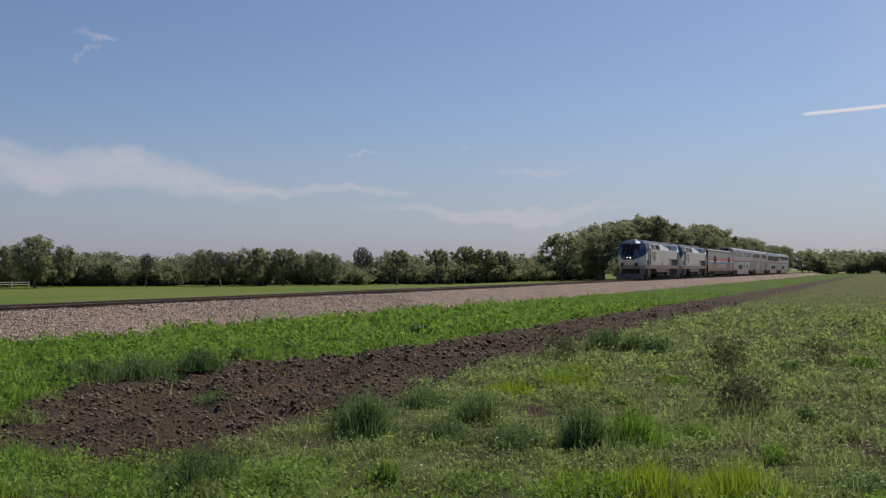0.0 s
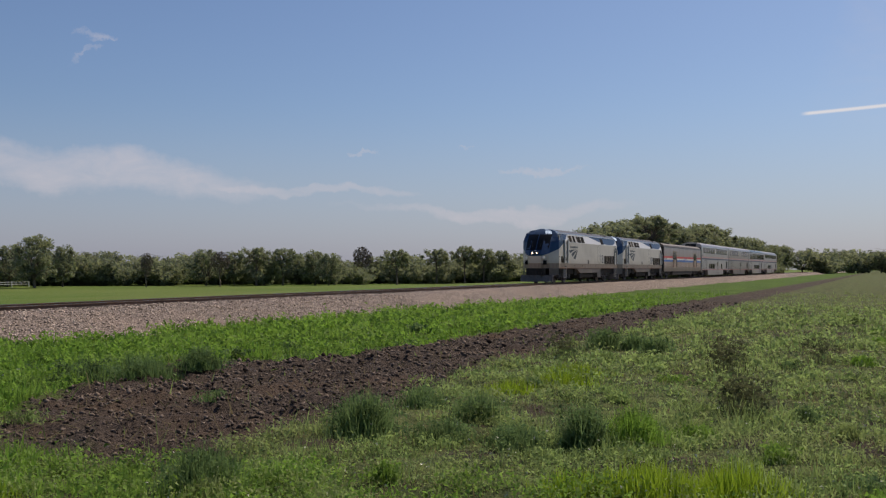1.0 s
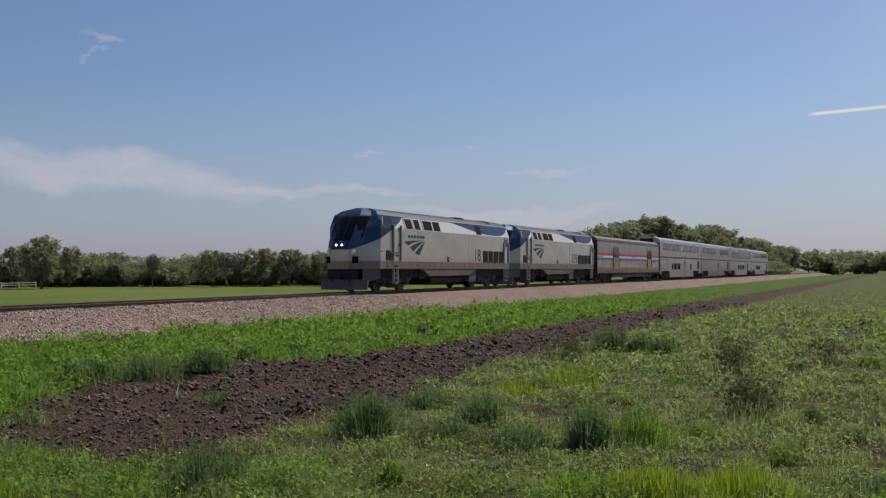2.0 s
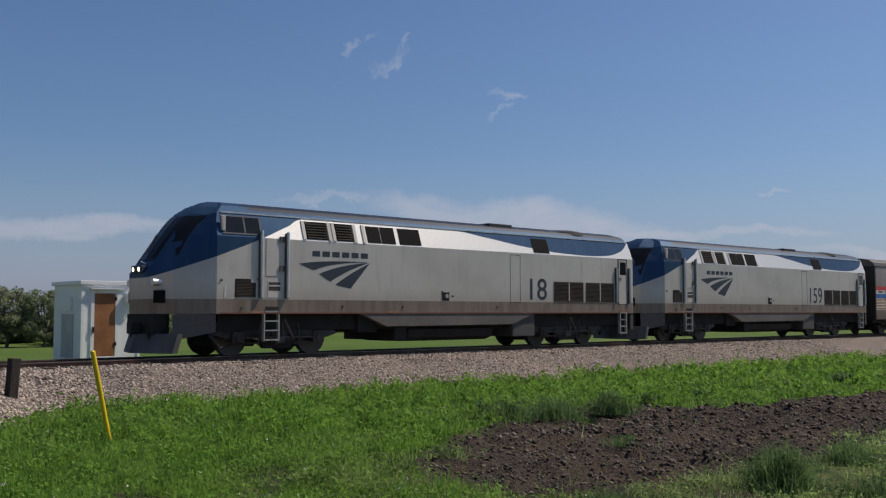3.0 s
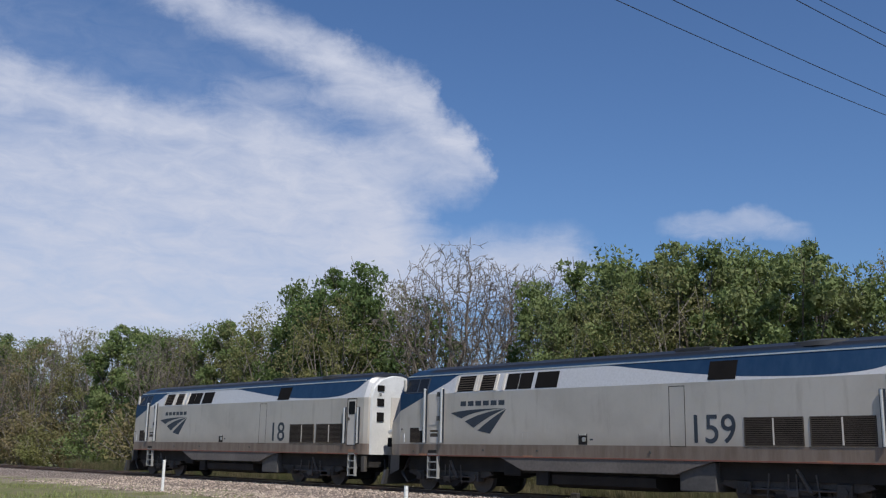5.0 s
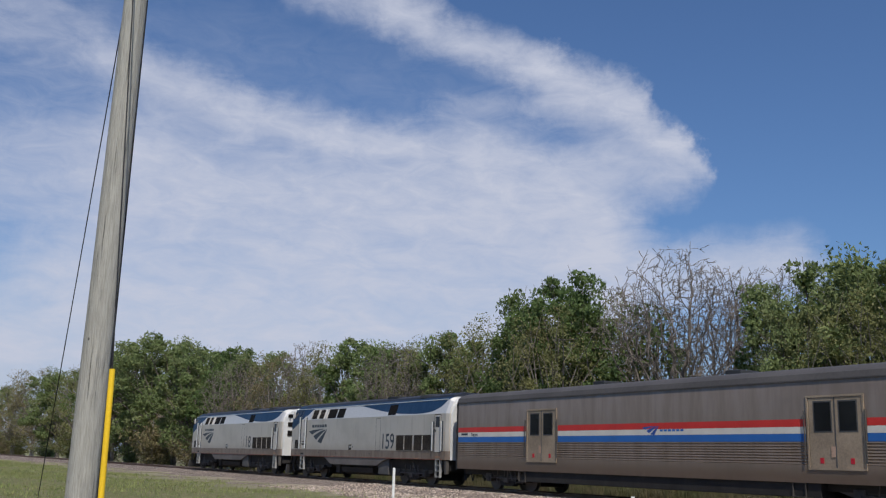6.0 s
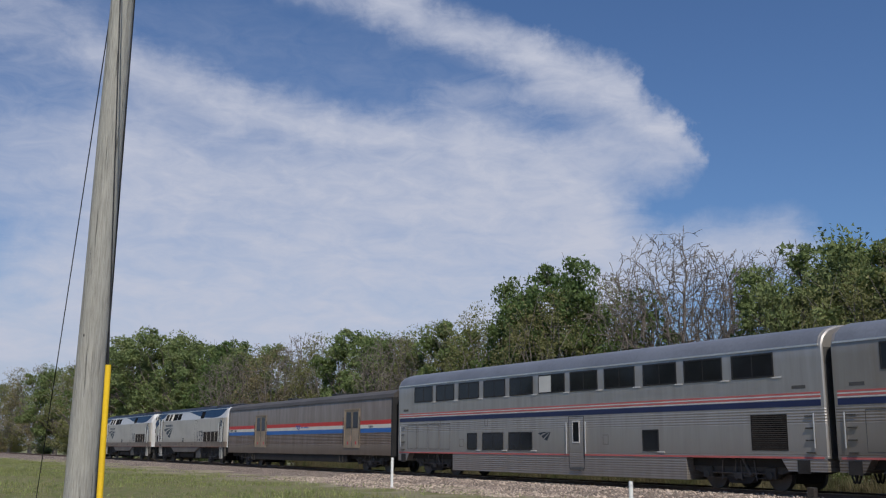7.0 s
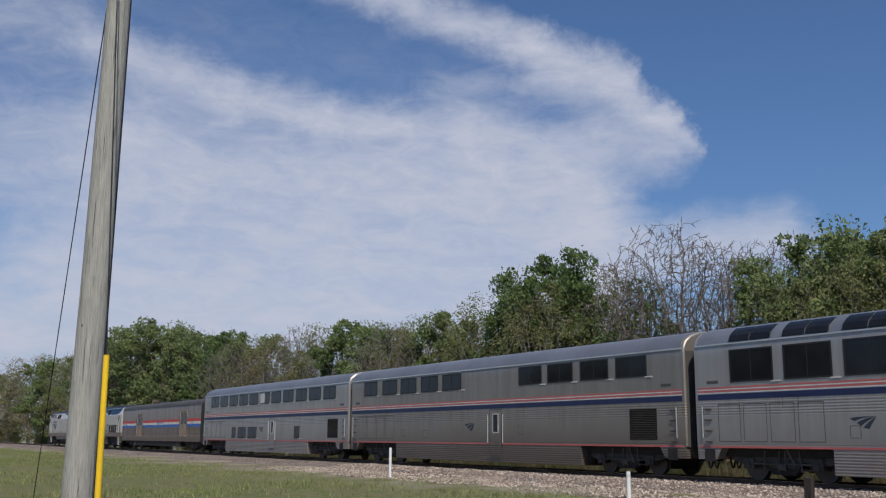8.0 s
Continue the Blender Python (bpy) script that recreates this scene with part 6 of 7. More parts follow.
def tree(name, seed, height, spread, leaves, size, leaf_mat, bark=None, levels=3, radius=0.12, start=0.22, kindlabel="", cat="tree", fill=0.35, thin=0.02):
    """Leafy trees carry lobes of foliage on limbs; with no leaves, a finely forking bare tree."""
    rng = np.random.default_rng(seed)
    th = new(name)
    if not leaves:
        segs = bare_crown(rng, height, 0.27 * spread * height, start)
        cut = height * 0.0048
        for piece, some in (("trunk", [q for q in segs if q[2] > cut]), ("branchwork", [q for q in segs if q[2] <= cut])):
            t = new(piece, wood_mesh(piece, some, bark or M_bark, thin, 4))
            t.parent = th
        return tagged(th, kindlabel, cat)
    segs, c, rad = [], [], []
    r = height * 0.017
    fork = Vector((rng.normal(0, .03) * height, rng.normal(0, .03) * height, height * (start + 0.12)))
    segs.append((Vector((0, 0, -0.3)), fork, r * 1.35, r))
    wide = 0.33 * spread * height
    mid, tall = height * (start + 1) / 2, height * (1 - start) / 2
    n = 38
    for i in range(n):
        # spiral over an egg, pushed about, so that the outline is lobed and uneven
        u = -0.85 + 1.8 * (i + 0.5) / n
        a = i * 2.4 + rng.uniform(-.5, .5)
        ring = math.sqrt(max(0.05, 1 - u * u))
        k = rng.uniform(0.35, 1.0)
        p = Vector((math.cos(a) * ring * wide * k, math.sin(a) * ring * wide * k, mid + u * tall * rng.uniform(0.72, 0.95)))
        c.append(tuple(p))
        rad.append(height * radius * rng.uniform(0.55, 1.25))
        joint = fork.lerp(p, 0.5) + Vector((rng.normal(0, .02), rng.normal(0, .02), 0.03)) * height
        base = fork if p.z > fork.z else Vector((0, 0, height * start * 0.8))
        segs += [(base, joint, r * 0.45, r * 0.28), (joint, p, r * 0.28, thin)]
        for _ in range(3):
            q = p + Vector(rng.normal(0, 1, 3)).normalized() * rad[-1]
            segs.append((p.lerp(joint, 0.3), q, r * 0.14, thin * 0.6))
    t = new("trunk", wood_mesh("trunk", segs, bark or M_bark, thin * 0.6))
    t.parent = th
    # each lobe is made of several small sprays
    cc, rr = [], []
    for p, q in zip(c, rad):
        for _ in range(9):
            d = rng.normal(0, 1, 3)
            d /= np.linalg.norm(d)
            cc.append(tuple(np.array(p) + d * q * rng.uniform(0.3, 0.70)))
            rr.append(q * rng.uniform(0.30, 0.55))
    quads = leaf_sprays(rng, cc, rr, leaves, size)
    quads[..., 2] = np.maximum(quads[..., 2], 0.05)
    cr = new("crown", soup("crown", quads, 3, leaf_mat))
    cr.parent = th
    return tagged(th, kindlabel, cat)


def shrub(seed, height, width, leaves, size, mat, label):
    """A bush: stems that fan out from the ground, with foliage down to it."""
    rng = np.random.default_rng(seed)
    th = new("shrub")
    segs, c, rad = [], [], []
    for i in range(14):
        a, o = rng.uniform(0, 6.28), rng.uniform(0.1, 1) ** 0.7
        top = Vector((math.cos(a) * o * width / 2, math.sin(a) * o * width / 2, height * rng.uniform(0.55, 1.0) * (1 - 0.35 * o * o)))
        mid = Vector((top.x * 0.4, top.y * 0.4, top.z * 0.5))
        segs += [(Vector((top.x * .1, top.y * .1, -0.2)), mid, 0.05, 0.035), (mid, top, 0.035, 0.012)]
        for t in (0.25, 0.5, 0.75, 0.95):
            p = top * t + Vector((rng.normal(0, .2), rng.normal(0, .2), 0)) * height * 0.2
            c.append(tuple(p))
            rad.append(height * rng.uniform(0.12, 0.26))
    for i in range(26):
        a = segs[rng.integers(0, len(segs))][1]
        b = a + Vector((rng.normal(0, .35), rng.normal(0, .35), rng.uniform(0.2, .8))) * height * 0.3
        segs.append((a, b, 0.02, 0.008))
    t = new("stem", wood_mesh("stem", segs, M_palebark, 0.012))
    t.parent = th
    q = leaf_sprays(rng, c, rad, leaves, size)
    q[..., 2] = np.maximum(q[..., 2], 0.02)
    k = new("foliage", soup("foliage", q, 3, mat))
    k.parent = th
    return tagged(th, label, "shrub")


def spot(yaw, y):
    """The place at that bearing on the line parallel to the track at distance y."""
    return -math.tan(radians(yaw)) * y, y


def put(proto, height, x, y, up, turn, wide=1.0):
    s = up / height
    m = pose(x, y, float(land(x, y)) - 0.05, 0, 0, turn) @ Matrix.Diagonal((s * wide, s * wide, s, 1))
    return copy_thing(proto, m)


PROTO = {}


def proto(key, ob, height):
    PROTO[key] = (ob, height)


LG, LO, LB = "broad green leafy tree at the edge of the wood", "olive budding tree at the edge of the wood", "leafless grey tree with fine branching twigs"
proto("g1", tree("tree", 11, 12, 1.05, 24000, 0.13, M_leaf, levels=3, radius=0.13, start=0.08, kindlabel=LG), 12)
proto("g2", tree("tree", 12, 12, 0.9, 24000, 0.13, M_leaf_dark, levels=3, radius=0.125, start=0.08, kindlabel="dark green leafy tree at the edge of the wood"), 12)
proto("g3", tree("tree", 17, 12, 1.2, 24000, 0.13, M_leaf, levels=3, radius=0.125, start=0.06, kindlabel=LG), 12)
proto("o1", tree("tree", 23, 11, 1.0, 13000, 0.08, M_leaf_olive, M_palebark, 3, 0.14, 0.05, LO, thin=0.018), 11)
proto("o2", tree("tree", 29, 11, 1.1, 11000, 0.08, M_leaf_brown, M_palebark, 3, 0.14, 0.06, "brown budding tree at the edge of the wood", thin=0.018), 11)
proto("b1", tree("tree", 31, 13, 1.35, 0, 0, None, M_greybark, 6, 0.02, 0.14, LB, thin=0.012), 13)
proto("b2", tree("tree", 37, 13, 1.2, 0, 0, None, M_greybark, 6, 0.02, 0.12, LB, thin=0.012), 13)
proto("m1", tree("tree", 71, 12, 1.1, 5000, 0.18, M_leaf, levels=3, radius=0.14, start=0.05, kindlabel="green tree inside the wood"), 12)
proto("m2", tree("tree", 73, 12, 1.1, 5000, 0.18, M_leaf_dark, levels=3, radius=0.14, start=0.05, kindlabel="dark green tree inside the wood"), 12)
proto("s1", shrub(41, 4.0, 5.0, 4600, 0.098, M_leaf_olive, "olive brushwood thicket beyond the track"), 4)
proto("s2", shrub(43, 4.0, 5.5, 4600, 0.10, M_leaf, "green brushwood thicket beyond the track"), 4)
proto("s3", shrub(47, 3.6, 5.0, 4000, 0.092, M_leaf_brown, "brown twiggy thicket beyond the track"), 3.6)
# bearing, height angle of the top, distance across, kind, width
WOOD = [(15.3, 11.6, 49, "g2", 0.72), (17.6, 10.4, 50, "g2", 0.7), (21.4, 10.9, 51, "o2", 0.9), (19.5, 10.2, 55, "o2", 1.0), (24.0, 10.7, 49, "g1", 0.9), (27.0, 12.0, 48, "g3", 0.9),
        (29.5, 12.3, 50, "g1", 0.8), (32.4, 12.6, 47, "g3", 0.95), (35.3, 12.2, 47, "g1", 0.95), (38.2, 11.4, 48, "g3", 0.95), (33.8, 10.5, 44, "o1", 0.9), (37.0, 9.7, 43, "o1", 0.9),
        (39.6, 9.9, 44, "g1", 0.8), (40.9, 10.9, 51, "b2", 0.9), (43.2, 11.1, 50, "b2", 0.9), (46.4, 12.2, 47, "b1", 1.0), (48.6, 9.6, 49, "b2", 0.8), (50.5, 10.0, 47, "o1", 0.8),
        (52.3, 11.0, 43, "g2", 0.85), (54.6, 9.9, 42, "g2", 0.75), (53.4, 9.0, 40, "o1", 0.9), (56.8, 8.2, 42, "o1", 1.0), (58.6, 7.6, 42, "g3", 1.0), (60.4, 7.3, 42, "o1", 1.0),
        (62.5, 6.9, 41, "g1", 1.0), (64.2, 7.0, 41, "g3", 1.0), (66.0, 6.4, 41, "o1", 1.0), (67.2, 6.5, 40, "b2", 0.9), (71.0, 5.2, 36.5, "b1", 1.0), (77.4, 4.6, 35.8, "b2", 0.9), (62.2, 6.6, 38, "b1", 0.9), (68.8, 5.7, 38, "o2", 1.0), (70.0, 6.0, 40, "g1", 1.0), (71.4, 6.1, 40, "g2", 1.0),
        (72.8, 5.9, 39, "g3", 1.1), (74.2, 6.5, 39, "g1", 1.1), (75.4, 6.6, 38, "g3", 1.0), (76.6, 5.8, 38, "g1", 1.1), (77.8, 5.2, 37, "g2", 1.1), (79.0, 4.8, 37, "o1", 1.1), (80.2, 4.4, 37, "g1", 1.2),
        (81.4, 4.2, 37, "o2", 1.2), (82.4, 3.6, 36, "o1", 1.2), (83.4, 3.4, 36, "g3", 1.3), (84.4, 2.9, 36, "o1", 1.3)]
rng = np.random.default_rng(77)
for yaw, up, y, kind, wide in WOOD:
    ob, h = PROTO[kind]
    x, y = spot(yaw, y)
    d = math.hypot(x, y)
    top = EYE[2] + d * math.tan(radians(up)) - float(land(x, y))
    put(ob, h, x, y, top, rng.uniform(0, 360), wide)
    # the wood goes on behind its edge
    if kind[0] != "b" and yaw < 80 and rng.random() < 0.6:
        ob2, h2 = PROTO[("m1", "m2")[rng.integers(0, 2)]]
        put(ob2, h2, x - rng.uniform(-2, 3), y + rng.uniform(6, 9), top * 0.88, rng.uniform(0, 360), wide)
for i, yaw in enumerate(np.concatenate([np.arange(14.5, 57, 2.1), np.arange(57, 75, 1.25), np.arange(75, 85.5, 0.75)])):
    ob, h = PROTO[(("s1", "s2", "s1", "s3", "s2") if yaw < 50 else ("s1", "s3", "s1", "s2", "s3"))[i % 5]]
    x, y = spot(float(yaw) + rng.uniform(-.4, .4), 37.0 + rng.uniform(-1.0, 3.5))
    put(ob, h, x, y, (3.2 if yaw < 40 else 5.4) * rng.uniform(0.75, 1.25), rng.uniform(0, 360), 1.1)

# far trees round the fields
FT = "distant tree at the edge of the field"
proto("f1", tree("tree", 51, 10, 1.0, 6500, 0.21, M_haze_leaf, levels=3, radius=0.14, start=0.06, kindlabel=FT, thin=0.06), 10)
proto("f2", tree("tree", 53, 10, 1.15, 5000, 0.20, M_haze_leaf, levels=3, radius=0.10, start=0.48, kindlabel=FT, thin=0.06), 10)
proto("f3", tree("tree", 59, 10, 1.3, 7000, 0.22, M_haze_leaf, levels=3, radius=0.14, start=0.02, kindlabel=FT, thin=0.06), 10)
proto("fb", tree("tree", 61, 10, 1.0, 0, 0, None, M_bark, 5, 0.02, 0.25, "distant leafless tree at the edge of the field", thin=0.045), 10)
proto("fs", shrub(63, 4.0, 7.0, 3600, 0.22, M_haze_leaf, "distant hedge bush at the edge of the field"), 4)
# bearing, height angle of the top, distance, kind, width
FAR = [(-43.5, 1.80, 190, "f1", 1.3), (-42.2, 1.30, 205, "f3", 1.0), (-44.9, 1.25, 200, "f1", 1.0), (-46.2, 0.95, 215, "f3", 1.1), (-47.3, 1.0, 225, "f3", 1.2), (-49.2, 0.85, 190, "fb", 0.8), (-50.4, 0.62, 215, "f3", 1.2), (-52.4, 1.15, 205, "f3", 1.2), (-53.2, 0.95, 198, "fb", 1.2),
       (-54.0, 1.0, 210, "f1", 1.2), (-55.2, 1.2, 205, "f2", 1.2), (-56.7, 1.15, 208, "f2", 1.3), (-57.4, 0.9, 220, "f3", 1.1), (-58.5, 1.05, 205, "f1", 1.2), (-59.3, 0.95, 200, "f3", 1.0), (-61.2, 1.25, 215, "fb", 1.1), (-61.8, 0.75, 225, "f3", 1.2), (-63.2, 1.1, 200, "f2", 1.3), (-65.5, 1.15, 205, "f2", 1.2),
       (-64.2, 0.75, 225, "f3", 1.2), (-67.1, 1.32, 205, "f2", 1.0), (-68.2, 1.15, 205, "f2", 1.1), (-69.2, 1.05, 208, "f2", 1.0), (-70.6, 0.7, 225, "f3", 1.2), (-40.5, 1.5, 200, "f1", 1.2), (-38.4, 1.75, 190, "f1", 1.2), (-35.5, 1.1, 205, "f3", 1.2), (-33.4, 1.2, 210, "f1", 1.2), (-31.0, 1.3, 200, "f3", 1.2), (-28.8, 1.2, 180, "f1", 1.2),
       (-26.6, 1.3, 150, "f3", 1.2), (-24.4, 1.35, 125, "f3", 1.3), (-22.6, 1.4, 118, "f1", 1.3), (-20.8, 1.45, 116, "f3", 1.3), (-19.0, 1.5, 116, "f1", 1.3), (-17.2, 1.5, 118, "f3", 1.3), (-15.0, 1.6, 125, "f1", 1.3), (-13.0, 1.7, 140, "f3", 1.3), (-10.0, 1.6, 160, "f1", 1.3), (-7.0, 1.6, 170, "f3", 1.3), (-4.0, 1.8, 160, "f1", 1.3),
       (-1.0, 2.0, 150, "f3", 1.3), (3.0, 2.2, 140, "f1", 1.3), (7.0, 2.4, 130, "f3", 1.3), (11.0, 3.4, 110, "f1", 1.3)]
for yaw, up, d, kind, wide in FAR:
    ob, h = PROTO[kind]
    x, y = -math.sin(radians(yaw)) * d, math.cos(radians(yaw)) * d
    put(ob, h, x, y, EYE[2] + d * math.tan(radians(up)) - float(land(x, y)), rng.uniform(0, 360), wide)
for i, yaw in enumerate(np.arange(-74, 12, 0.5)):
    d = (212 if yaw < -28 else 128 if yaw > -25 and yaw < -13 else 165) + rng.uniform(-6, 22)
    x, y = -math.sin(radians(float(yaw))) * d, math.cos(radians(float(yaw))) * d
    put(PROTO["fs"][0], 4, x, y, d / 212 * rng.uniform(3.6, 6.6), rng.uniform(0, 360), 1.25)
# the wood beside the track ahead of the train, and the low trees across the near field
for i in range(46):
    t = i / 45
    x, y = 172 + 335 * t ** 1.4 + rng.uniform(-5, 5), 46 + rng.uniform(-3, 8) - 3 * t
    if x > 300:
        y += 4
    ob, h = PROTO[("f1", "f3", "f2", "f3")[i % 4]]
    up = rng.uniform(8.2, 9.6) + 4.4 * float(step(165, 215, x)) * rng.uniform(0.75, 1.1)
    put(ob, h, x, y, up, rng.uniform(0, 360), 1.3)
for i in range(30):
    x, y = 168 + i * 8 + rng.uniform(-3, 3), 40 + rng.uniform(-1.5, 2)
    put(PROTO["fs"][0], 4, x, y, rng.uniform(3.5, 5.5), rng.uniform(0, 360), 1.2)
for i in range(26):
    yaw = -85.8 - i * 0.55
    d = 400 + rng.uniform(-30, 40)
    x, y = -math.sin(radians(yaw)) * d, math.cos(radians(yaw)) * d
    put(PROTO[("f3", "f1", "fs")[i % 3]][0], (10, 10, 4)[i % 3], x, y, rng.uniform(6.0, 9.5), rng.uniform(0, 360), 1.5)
# unseen trees added behind the camera, to darken reflections in glass and train sides
for i in range(44):
    yaw = radians(98 + i * 3.9)
    d = 75 + rng.uniform(-8, 25)
    put(PROTO[("f3", "f1")[i % 2]][0], 10, -math.sin(yaw) * d, math.cos(yaw) * d, rng.uniform(9, 13), rng.uniform(0, 360), 1.5)
for key in PROTO:
    ob = PROTO[key][0]
    # the first of each kind joins its wood, well back
    k = list(PROTO).index(key)
    ob.matrix_basis = pose(-150 - 11 * k, 52 + 3 * (k % 3), float(land(-150 - 11 * k, 52)), 0, 0, 40 * k)

house = new("house")
house.matrix_world = pose(120, 141, float(land(120, 141)), 0, 0, 40)
part("wall", box(fresh(), -2.2, 2.2, -1.8, 1.8, 0, 1.5), M_concrete, house, "pale grey house walls")
part("roof", slab(fresh(), [(-2.5, 1.45), (0, 2.5), (2.5, 1.45)], -2.1, 2.1), plain("grey brown shingles", (0.22, 0.19, 0.17), 0.9), house, "grey brown gabled roof")
part("window", box(fresh(), -0.4, 0.4, -1.83, -1.8, 0.7, 1.4), M_glass, house)
tagged(house, "small pale house with a grey roof across the field", "house")
fence = new("field_fence")
FZ = float(land(136, 148))
for i in range(3):
    part("post", box(fresh(), 131 + i * 4, 131.12 + i * 4, 148, 148.12, FZ - 0.3, FZ + 1.1), M_white, fence)
for z in (FZ + 0.5, FZ + 0.9):
    part("fence_rail", box(fresh(), 131, 139.12, 148.12, 148.17, z, z + 0.09), M_white, fence)
tagged(fence, "white board fence far across the field", "fence")

# ---------------------------------------------------------------- grass


def blade_mat(name, c1, c2, c3):
    m = bpy.data.materials.new(name)
    m.use_nodes = True
    k = Nodes(m.node_tree)
    rnd = k.n("NewGeometry").outputs["Random Per Island"]
    p = position(k)
    patch = k.noise(p, 0.5, 4.0)
    c = k.mix(rnd, c1, c2)
    c = k.mix(k.ramp(patch, 0.45, 0.68), c, c3)
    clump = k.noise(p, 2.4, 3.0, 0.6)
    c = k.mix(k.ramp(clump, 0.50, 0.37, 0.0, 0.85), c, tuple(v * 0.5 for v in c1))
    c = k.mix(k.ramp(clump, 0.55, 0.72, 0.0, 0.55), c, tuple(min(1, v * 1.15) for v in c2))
    d = k.n("BsdfPrincipled", Base_Color=c, Roughness=0.55)
    d.inputs["Specular IOR Level"].default_value = 0.06
    tr = k.n("BsdfTranslucent", Color=k.mix(0.45, c, tuple(v * 1.2 for v in c2)))
    k.n("OutputMaterial", Surface=k.n("MixShader", Fac=0.45, i1=d, i2=tr))
    return m


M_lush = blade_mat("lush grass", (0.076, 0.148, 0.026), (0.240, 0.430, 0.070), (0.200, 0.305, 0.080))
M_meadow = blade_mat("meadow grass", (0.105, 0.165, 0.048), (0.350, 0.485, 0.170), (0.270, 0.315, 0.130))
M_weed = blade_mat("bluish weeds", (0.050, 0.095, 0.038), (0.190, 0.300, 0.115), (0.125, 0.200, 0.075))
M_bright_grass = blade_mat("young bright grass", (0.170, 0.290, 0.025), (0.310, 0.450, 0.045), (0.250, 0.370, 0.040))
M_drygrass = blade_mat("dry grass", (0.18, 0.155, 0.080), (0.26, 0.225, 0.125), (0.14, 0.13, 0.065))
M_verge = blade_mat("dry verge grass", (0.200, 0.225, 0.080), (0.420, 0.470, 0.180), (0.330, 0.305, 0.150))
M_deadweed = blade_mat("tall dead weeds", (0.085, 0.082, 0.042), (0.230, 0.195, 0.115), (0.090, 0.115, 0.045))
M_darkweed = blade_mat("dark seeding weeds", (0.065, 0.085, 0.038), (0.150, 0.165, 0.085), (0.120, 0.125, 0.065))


def blades(x, y, h, w, rng, lean=0.45):
    n = len(x)
    z = np.maximum(land(x, y), np.where((y > 13.4) & (y < 34), bed(x, y), -9)) - 0.01
    a = rng.uniform(0, 6.28, n)
    b = rng.uniform(0, 6.28, n)
    k = np.abs(rng.normal(0, lean, n))
    dx, dy = np.cos(a) * w / 2, np.sin(a) * w / 2
    tip = np.stack([x + np.cos(b) * k * h, y + np.sin(b) * k * h, z + h * np.cos(np.minimum(k, 1.2))], 1)
    return np.stack([np.stack([x - dx, y - dy, z], 1), np.stack([x + dx, y + dy, z], 1), tip], 1)


def spread_points(n, yaw0, yaw1, r0, r1, rng, power=1.0):
    """Scattered over a sector round the lookout, thinning with distance."""
    r = r0 * (r1 / r0) ** (rng.uniform(0, 1, n) ** power)
    a = np.radians(rng.uniform(yaw0, yaw1, n))
    return -np.sin(a) * r, np.cos(a) * r, r


def patchy(x, y):
    """Where the growth is rank (1) or thin (0)."""
    return np.clip(1.6 * (0.6 * vnoise(x, y, 1.3, 5) + 0.4 * vnoise(x, y, 3.2, 6)) - 0.3, 0, 1.2)


def clumpy(x, y):
    """Small clumps a hand or two across (1) with gaps between them (0)."""
    return np.clip(2.4 * (0.65 * vnoise(x, y, 3.4, 7) + 0.35 * vnoise(x, y, 7.5, 8)) - 0.65, 0, 1.25)


g = np.random.default_rng(101)
x, y, r = spread_points(290000, -97, 8, 4.6, 75, g)
strip = furrow(x, y)
open_ground = (y < 20.2 - 0.5 * bumps(x, y, 0.9)) & (np.abs(x - road_mid(y)) > 3.7 + 1.3 * g.random(len(x)) ** 0.6) & ~((bed(x, y) > land(x, y) + 0.03) & (y > 13) & (g.random(len(x)) > 0.02))
band = (y > 9.8 + 0.4 * bumps(x, y, 0.8)) | ((x < 7.5) & (y > 4.5))
size = np.clip(r / 11, 0.75, 3.2)
rut = ((np.abs(x - 8.85 + 0.25 * bumps(x, y, 2.3)) < 0.26) & (y > 1.6) & (y < 4.0)) | ((np.abs(x - 10.5 + 0.25 * bumps(x, y, 2.3)) < 0.26) & (y < 1.9))
keep = open_ground & ((strip < 0.5) | (g.random(len(x)) < 0.02)) & (~rut | (g.random(len(x)) < 0.25))
m = keep & band
m &= g.random(len(x)) < 0.35 + 0.8 * clumpy(x, y)
tall = 0.05 + (0.06 + 0.22 * patchy(x, y) ** 1.6) * (0.4 + clumpy(x, y))
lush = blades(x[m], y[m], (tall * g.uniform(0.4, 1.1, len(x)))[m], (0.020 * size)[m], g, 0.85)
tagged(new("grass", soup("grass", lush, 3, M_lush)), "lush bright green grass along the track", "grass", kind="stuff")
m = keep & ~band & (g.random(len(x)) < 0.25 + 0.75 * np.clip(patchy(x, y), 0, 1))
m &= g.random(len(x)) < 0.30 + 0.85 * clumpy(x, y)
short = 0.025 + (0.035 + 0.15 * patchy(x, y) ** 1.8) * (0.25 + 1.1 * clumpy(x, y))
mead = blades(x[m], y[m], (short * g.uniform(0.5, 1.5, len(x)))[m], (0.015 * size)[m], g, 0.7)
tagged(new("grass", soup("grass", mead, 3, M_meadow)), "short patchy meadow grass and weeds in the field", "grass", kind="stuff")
x, y, r = spread_points(26000, -97, -30, 4.6, 45, g)
m = (furrow(x, y) < 0.5) & (y < 9) & (patchy(x * 1.3, y) < 0.55)
dry = blades(x[m], y[m], g.uniform(0.04, 0.16, m.sum()), (0.009 * np.clip(r / 11, .75, 3))[m], g, 0.9)
tagged(new("dry_grass", soup("dry_grass", dry, 3, M_drygrass)), "dry straw coloured grass among the green", "grass", kind="stuff")
